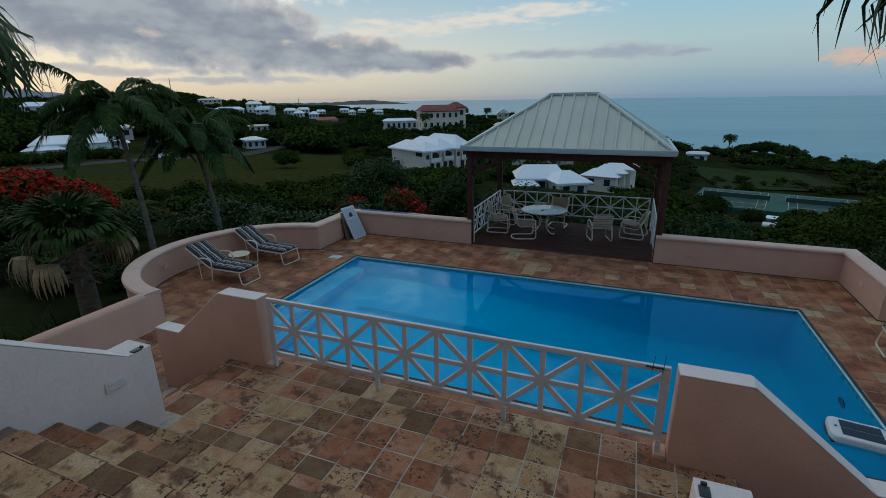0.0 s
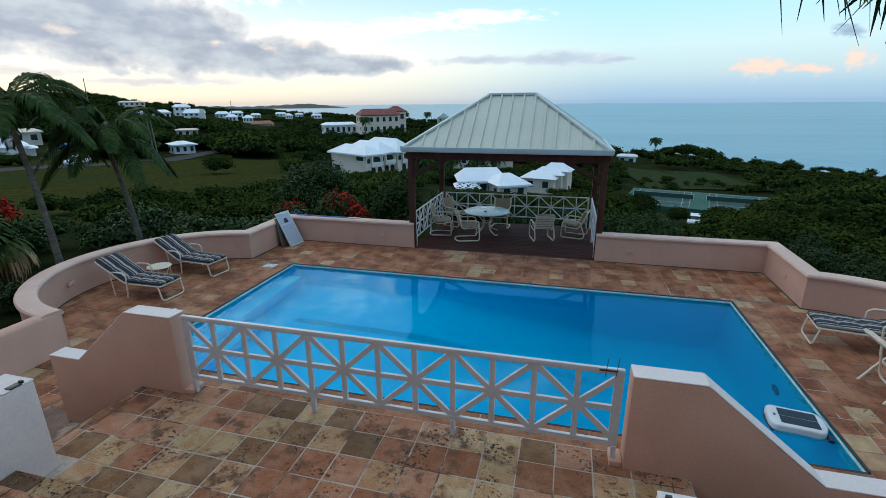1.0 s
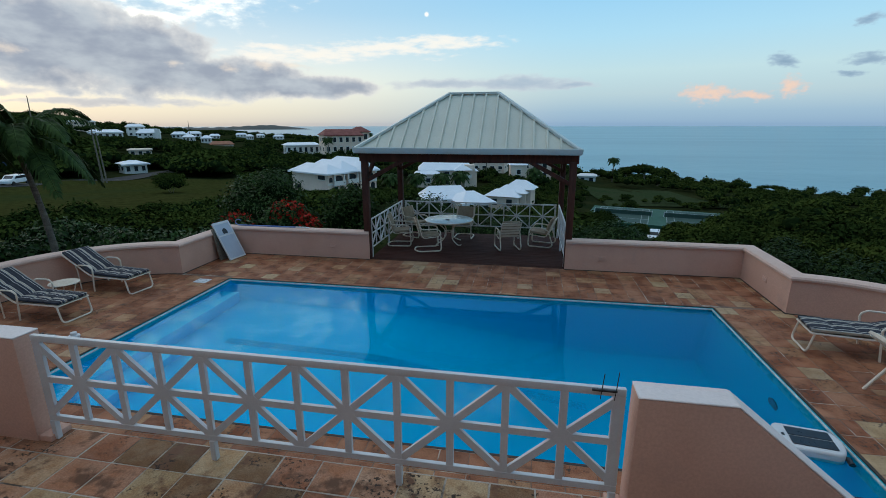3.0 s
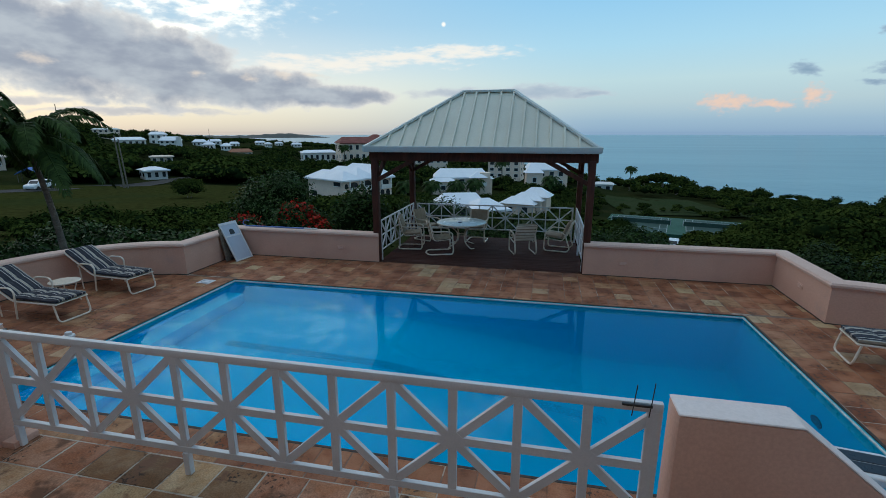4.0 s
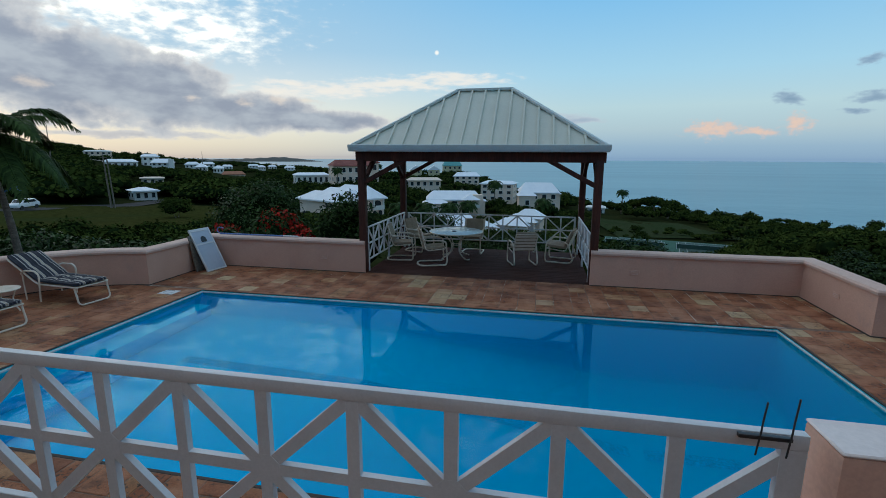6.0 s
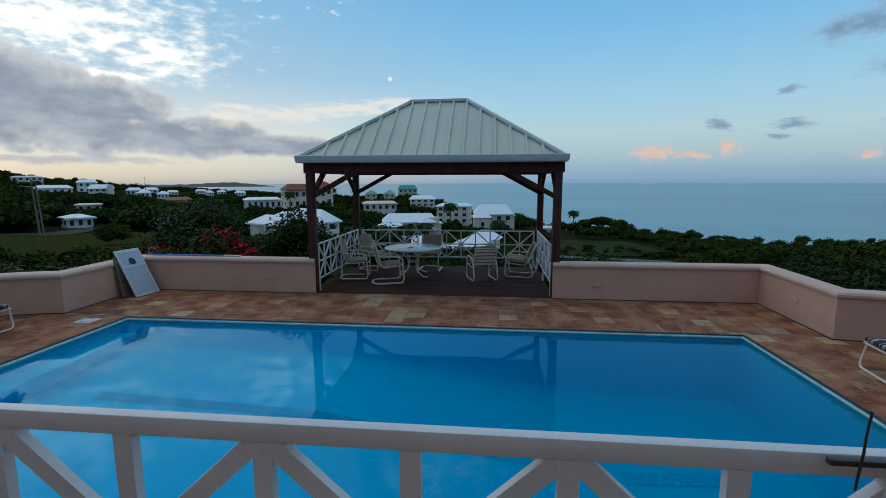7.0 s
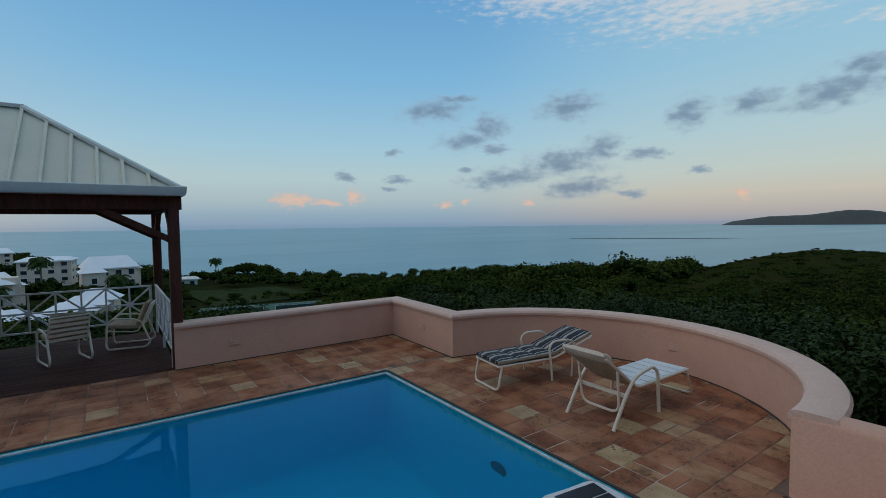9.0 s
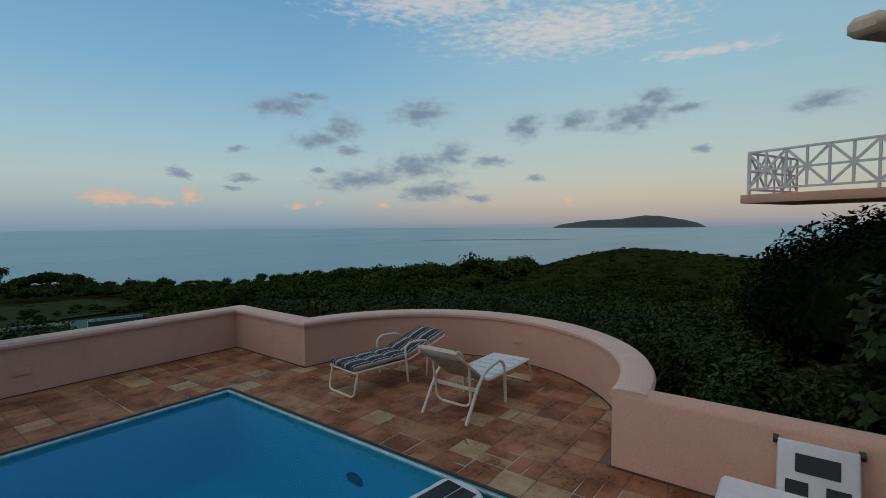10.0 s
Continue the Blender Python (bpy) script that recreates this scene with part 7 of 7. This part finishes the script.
# ---- woods on the slope: crowns of clumped leaves ----
def clear(a, r, top):
    """Whether a tree may stand there: not on fields, roads, courts or in front of the houses' walls."""
    if -68 < a < -35.5 and 33 < r < min(101 + (a + 55) * 0.6, 112 - max(0, a + 44) * 3):
        return False
    if 7.5 < a < 23.5 and 78 < r < (163 if a < 20 else 108):
        return False
    if 12.5 < a < 21.0 and r < 68 and (top - 3.6) / (r + 6.5) > -0.226:
        return False
    if 11.0 < a < 22.0 and 66 < r < 81:
        return False
    if 10.0 < a < 23.5 and r < 92 and (top - 3.6) / (r + 6.5) > -0.212:
        return False
    for ha, hr, hw, hb, he in HOUSES:
        half = math.degrees(hw / 2 / hr) + 0.7
        if abs(a - ha) < half + math.degrees(4 / r):
            if abs(r - hr) < 6 + hw * 0.3:
                return False
            share = 0.28 if hr < 180 else 0.7
            if r < hr and (top - 2.8) / r > (hb * (1 - share) + he * share - 2.8) / hr:
                return False
    return True


def woods(name, label, a0, a1, r0, r1, count, leafn, lo, hi_, material, flatten=0.75, card=0.2, free=False):
    V, F, base, made = [], [], 0, 0
    cores_c, cores_r = [], []
    tries = 0
    while made < count and tries < count * 6:
        tries += 1
        a = rng.uniform(a0, a1)
        r = math.sqrt(rng.uniform(r0 * r0, r1 * r1)) if r1 / r0 < 3 else r0 * (r1 / r0) ** rng.uniform(0, 1)
        x, y = polar(a, r)
        z = float(height(x, y))
        if z < -23.2:
            continue
        w = rng.uniform(lo, hi_)
        h = w * rng.uniform(0.7, 1.0) * flatten
        if not free and not clear(a, r, z + h * 1.7):
            continue
        k = int(rng.integers(4, 8))
        cs, rs = lobes((x, y, z + h * 0.75), (w, w, h), k, 0.55)
        p, n = shell(cs, rs, leafn, low=-0.1)
        v, f = leaf_cards(p, n, max(0.16, w * card), 0.75, up=0.5)
        V.append(v)
        F.append(f + base)
        base += len(v)
        cores_c.append(cs)
        cores_r.append(rs)
        made += 1
    root = thing(name, label, "trees", kind="stuff")
    ob = put_mesh("foliage", np.concatenate(V), np.concatenate(F), material)
    ob.parent = root
    cc, cr = np.concatenate(cores_c), np.concatenate(cores_r)
    ico = bmesh.new()
    bmesh.ops.create_icosphere(ico, subdivisions=1, radius=1.0)
    iv = np.array([v.co[:] for v in ico.verts])
    ifc = np.array([[v.index for v in f.verts] for f in ico.faces])
    ico.free()
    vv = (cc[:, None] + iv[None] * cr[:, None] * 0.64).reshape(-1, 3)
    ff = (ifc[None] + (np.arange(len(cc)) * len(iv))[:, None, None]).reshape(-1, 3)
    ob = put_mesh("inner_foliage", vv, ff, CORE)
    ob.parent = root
    return root


WOODLAND = "dense dark green tropical scrub and trees on the slope"
woods("woodland_east", WOODLAND, 20, 63, 24, 75, 320, 480, 0.8, 1.75, WOODS, card=0.13)
woods("woodland_scrub", "low olive-green scrub over the slope", 60, 103, 15, 150, 1500, 130, 0.40, 1.05, WOODS, 0.5, card=0.16)
woods("woodland_shore", WOODLAND, 18, 66, 70, 245, 600, 260, 2.0, 4.2, WOODS, card=0.15)
woods("woodland_near", "dense leafy scrub just beyond the garden wall", 14, 64, 11.8, 26, 300, 560, 0.5, 0.95, WOODS, card=0.10)
woods("court_scrub", "low dark scrub on the slope above the courts", 9, 25, 13, 62, 260, 160, 0.35, 0.8, WOODS, 0.6, card=0.14)
woods("woodland_court", WOODLAND, 3, 22, 14, 66, 260, 420, 1.1, 2.4, WOODS, card=0.12)
woods("lawn_trees", "scattered small trees round the lawn and courts", 8, 22, 107, 126, 30, 260, 0.9, 2.0, WOODS, free=True)
woods("woodland_lawn_edge", "rounded trees along the lawn and the shore", 3, 22, 160, 232, 90, 150, 2.2, 4.6, WOODS)
woods("woodland_houses", WOODLAND, -36, 8, 18, 150, 760, 330, 1.2, 2.8, WOODS, card=0.13)
woods("woodland_far", WOODLAND, -40, 6, 120, 420, 1300, 80, 2.0, 4.4, WOODS)
woods("woodland_field_edge", WOODLAND, -66, -34, 15, 33, 90, 420, 0.9, 1.6, WOODS, card=0.12)
woods("woodland_hill", WOODLAND, -76, -36, 108, 540, 4200, 70, 2.4, 5.2, WOODS, card=0.22)
woods("woodland_bay", WOODLAND, -40, -24, 420, 1000, 260, 60, 4.0, 8.0, WOODS, 0.6)


# palms among the houses
def small_palm(a, r, h, dz_=0.0):
    x, y = polar(a, r)
    z = float(height(x, y)) + dz_
    root = thing("palm_tree", "distant coconut palm among the houses", "palm tree", "distant palms", at=pose(x, y, z))
    part("trunk", tube(bmesh.new(), [(0, 0, -0.3), (0.2, 0, h * 0.5), (0.1, 0, h)], [0.22, 0.17, 0.14], 7), BARK, root)
    for i in range(18):
        frond("frond", root, 2.8, 0.85 - 1.1 * i / 18, 0.80, i * 137.5, 14, 0.95, PALMLEAF, Matrix.Translation((0.1, 0, h)), lw=0.26)
    return root


for a, r, h in ((-4.75, 137, 8.4), (-13.6, 104, 4.0), (-10.4, 104, 4.2), (-8.0, 106, 4.5), (-20.6, 101, 4.0), (-17.0, 104, 3.6), (1.4, 120, 5.0), (10.2, 190, 8.5), (-24.2, 190, 7.5), (-19.2, 260, 7), (-16.5, 265, 7)):
    small_palm(a, r, h)
for a, r, w, h in ((13.6, 200, 6.5, 7.5), (11.6, 205, 3.5, 6.0), (15.2, 198, 5.0, 7.0)):
    x, y = polar(a, r)
    z = float(height(x, y))
    root = thing("tree", "broad umbrella shaped tree on the shore", "tree", "shore trees", at=pose(x, y, z))
    part("trunk", tube(bmesh.new(), [(0, 0, -0.3), (0.3, 0, h * 0.5), (0.1, 0, h * 0.8)], [0.5, 0.35, 0.2], 8), BARK, root)
    cs, rs = lobes((0, 0, h * 0.72), (w, w, h * 0.42), 14, 0.6)
    p, n = shell(cs, rs, 1400, low=-0.2)
    v, f = leaf_cards(p, n, 0.7, 0.8)
    ob = put_mesh("crown", v, f, WOODS)
    ob.parent = root
    part("inner_foliage", core_mesh(cs, rs, 0.85), CORE, root)

# ---- neighbouring wing of the house ----
bl = thing("balcony", "balcony with a white lattice railing and a pink slab edge", "balcony", at=pose(20.2, -5.40, 2.74, 0, 0, -113.5))
part("slab_edge", cube(-0.1, 5.0, -0.1, 2.4, 0.0, 0.20, b=0.015), PINK, bl)
part("support", cube(3.4, 5.0, 0.5, 2.2, -4.5, -0.003), PINK, bl)


def attached_lattice(parent, x0, y0, ang, length, panels):
    r = railing("lattice_rail", "white painted lattice railing of the balcony", length, 0.10, 1.0, panels, (0.03, length / 2, length - 0.03), pose(0, 0, 0), t=0.05)
    r.matrix_world = parent.matrix_world @ pose(x0, y0, 0.20, 0, 0, ang)
    return r


attached_lattice(bl, 0.0, 0.0, 0, 4.8, 6)
attached_lattice(bl, 0.0, 0.06, 90, 2.3, 3)
wing = thing("house_wing", "pink rendered house behind the stairs with a beige eave", "house", kind="structure")
# Unseen wall behind the camera, made tall to hold back light from the south.
part("wall", cube(-12.0, 20.0, -14.6, -14.2, -1.0, 9.0), PINK, wing, smooth=0)
part("wall", cube(21.0, 26.0, -14.2, -8.6, -1.0, 6.2), PINK, wing, smooth=0)
ev = bmesh.new()
bar(ev, (16.25, -7.05, 5.15), (19.5, -9.1, 5.4), 0.5, 0.30, b=0.09)
part("eave", ev, SLING, wing, "beige rounded roof eave")


# ---- paving tiles ----
def tile_mesh(name, w, d, material, h=0.014, b=0.007):
    me = bpy.data.meshes.new(name)
    w, d = w / 2, d / 2
    v = [(-w, -d, 0), (w, -d, 0), (w, d, 0), (-w, d, 0), (-w, -d, h - b * 0.6), (w, -d, h - b * 0.6), (w, d, h - b * 0.6), (-w, d, h - b * 0.6),
         (-w + b, -d + b, h), (w - b, -d + b, h), (w - b, d - b, h), (-w + b, d - b, h)]
    f = [(0, 1, 5, 4), (1, 2, 6, 5), (2, 3, 7, 6), (3, 0, 4, 7), (4, 5, 9, 8), (5, 6, 10, 9), (6, 7, 11, 10), (7, 4, 8, 11), (8, 9, 10, 11)]
    me.from_pydata(v, [], f)
    me.materials.append(material)
    return me


rt = random.Random(5)
S, J, ST = 0.329, 0.010, 0.345
FULL, HALFX, HALFY = (tile_mesh("tile", S - J, S - J, DECKTILE), tile_mesh("tile", S / 2 - J, S - J, DECKTILE), tile_mesh("tile", S - J, S / 2 - J, DECKTILE))
CFULL, CHALFX, CHALFY = (tile_mesh("tile", S - J, S - J, CREAMTILE), tile_mesh("tile", S / 2 - J, S - J, CREAMTILE), tile_mesh("tile", S - J, S / 2 - J, CREAMTILE))
TREAD, SIDE, RISER = tile_mesh("tile", ST - J, 0.33 - J, TERRACE), tile_mesh("tile", 0.30 - J, ST - J, TERRACE), tile_mesh("tile", ST - J, 0.205, TERRACE)


def lay(me, parent, x, y, z, rx=0.0):
    o = new("tile", me)
    o.parent = parent
    o.location = (x + rt.uniform(-0.003, 0.003), y + rt.uniform(-0.003, 0.003), z + rt.uniform(-0.0015, 0.0015))
    o.rotation_euler = (rx + rt.uniform(-0.003, 0.003), rt.uniform(-0.003, 0.003), rt.uniform(-0.008, 0.008) + (rt.choice((0, math.pi)) if not rx else 0))
    return o


def on_deck(x, y):
    """Inside the walls, outside the terrace and the stairs."""
    if y > -0.02:
        return -1.4 < x < 11.7
    if y > -4.98:
        if x < 0:
            return x > -1.15 or math.hypot(x + 1.06, y + 2.43) < 2.62
        return x < 11.45 or math.hypot(x - 11.40, y + 2.55) < 2.58
    if y > -6.3:
        return -1.45 < x < 11.55
    return (-1.45 < x < 0.5 or 9.7 < x < 11.55) and y > -8.6


areas = {k: thing("paving_" + k, "worn terracotta tile paving round the pool", "paving", kind="structure") for k in ("north", "west", "east", "south")}


def fill(key, xs, ys):
    """Courses of square tiles, here and there split in two."""
    for y in ys:
        shift = rt.choice((0.0, 0.0, 0.0, 0.1))
        for x in xs:
            if not on_deck(x, y):
                continue
            mixed = 3.5 < x < 5.7 and y > 0.1
            u = rt.random()
            cream = rt.random() < (0.30 if mixed else 0.09 if x > 9.5 else 0.03)
            full, halfx, halfy = (CFULL, CHALFX, CHALFY) if cream else (FULL, HALFX, HALFY)
            if u < (0.45 if mixed else 0.08):
                for s in (-1, 1):
                    lay(halfx, areas[key], x + s * S / 4, y, -0.014)
            elif u < (0.60 if mixed else 0.13):
                for s in (-1, 1):
                    lay(halfy, areas[key], x, y + s * S / 4, -0.014)
            else:
                lay(full, areas[key], x, y, -0.014)


down = [0.04 - S / 2 - j * S for j in range(27)]
fill("north", [-1.30 + S / 2 + i * S for i in range(40)], [0.13 - S / 2 + j * S for j in range(1, 7)])
fill("west", [-0.04 - S / 2 - i * S for i in range(12)], down)
fill("east", [PX + 0.04 + S / 2 + i * S for i in range(12)], down)
fill("south", [0.16 + i * S for i in range(31)], [PY - 0.04 - S / 2 - j * S for j in range(4)])
# the strip of cut tiles along the pool's far edge
EDGE = tile_mesh("tile", S - J, 0.085, DECKTILE)
for i in range(31):
    lay(EDGE, areas["north"], 0.16 + i * S, 0.083, -0.014)
cuts = {}
xs_ = sorted({1.955, 8.095} | {2.754 + ST * k for k in range(-2, 16) if 1.98 < 2.754 + ST * k < 8.07})
ys_ = [-6.255, -6.585, -6.93, -7.275, -7.62, -7.965, -8.045]
for ya, yb in zip(ys_, ys_[1:]):
    for xa, xb in zip(xs_, xs_[1:]):
        if yb < -7.72 and ((xa + xb) / 2 < 2.3 or (xa + xb) / 2 > 7.5):
            continue
        size = (round(xb - xa - 0.012, 3), round(ya - yb - 0.012, 3))
        if size not in cuts:
            cuts[size] = tile_mesh("tile", *size, TERRACE)
        lay(cuts[size], terrace, (xa + xb) / 2, (ya + yb) / 2, TZ - 0.014)
for k, (y0, z0) in enumerate(STEPS):
    back = STEPS[k + 1][0] if k + 1 < len(STEPS) else y0 - 0.33
    prev_z = STEPS[k - 1][1] if k else TZ
    off = ST / 2 * (k % 2)
    for i in range(16):
        x = 2.31 + ST / 2 + i * ST - off
        if x < 2.40 or x > 7.34:
            continue
        lay(TREAD, stairs, x, (y0 + back) / 2, z0 - 0.014)
        lay(RISER, stairs, x, y0 + 0.001, (z0 + prev_z) / 2 - 0.006, rx=-math.pi / 2)
for j in range(7):
    for i in range(15):
        x = 2.31 + ST / 2 + i * ST
        if x < 7.36:
            lay(TREAD, stairs, x, STEPS[-1][0] - 0.33 - 0.165 - j * 0.33, STEPS[-1][1] - 0.014)
for nm, x, sgn in (("steps_west", 1.95, -1), ("steps_east", 8.10, 1)):
    for k in range(3):
        for i in range(3):
            lay(SIDE, bpy.data.objects[nm], x + sgn * (0.15 + 0.30 * k), -6.53 - ST / 2 - i * ST, TZ - 0.19 * (k + 1) - 0.013)
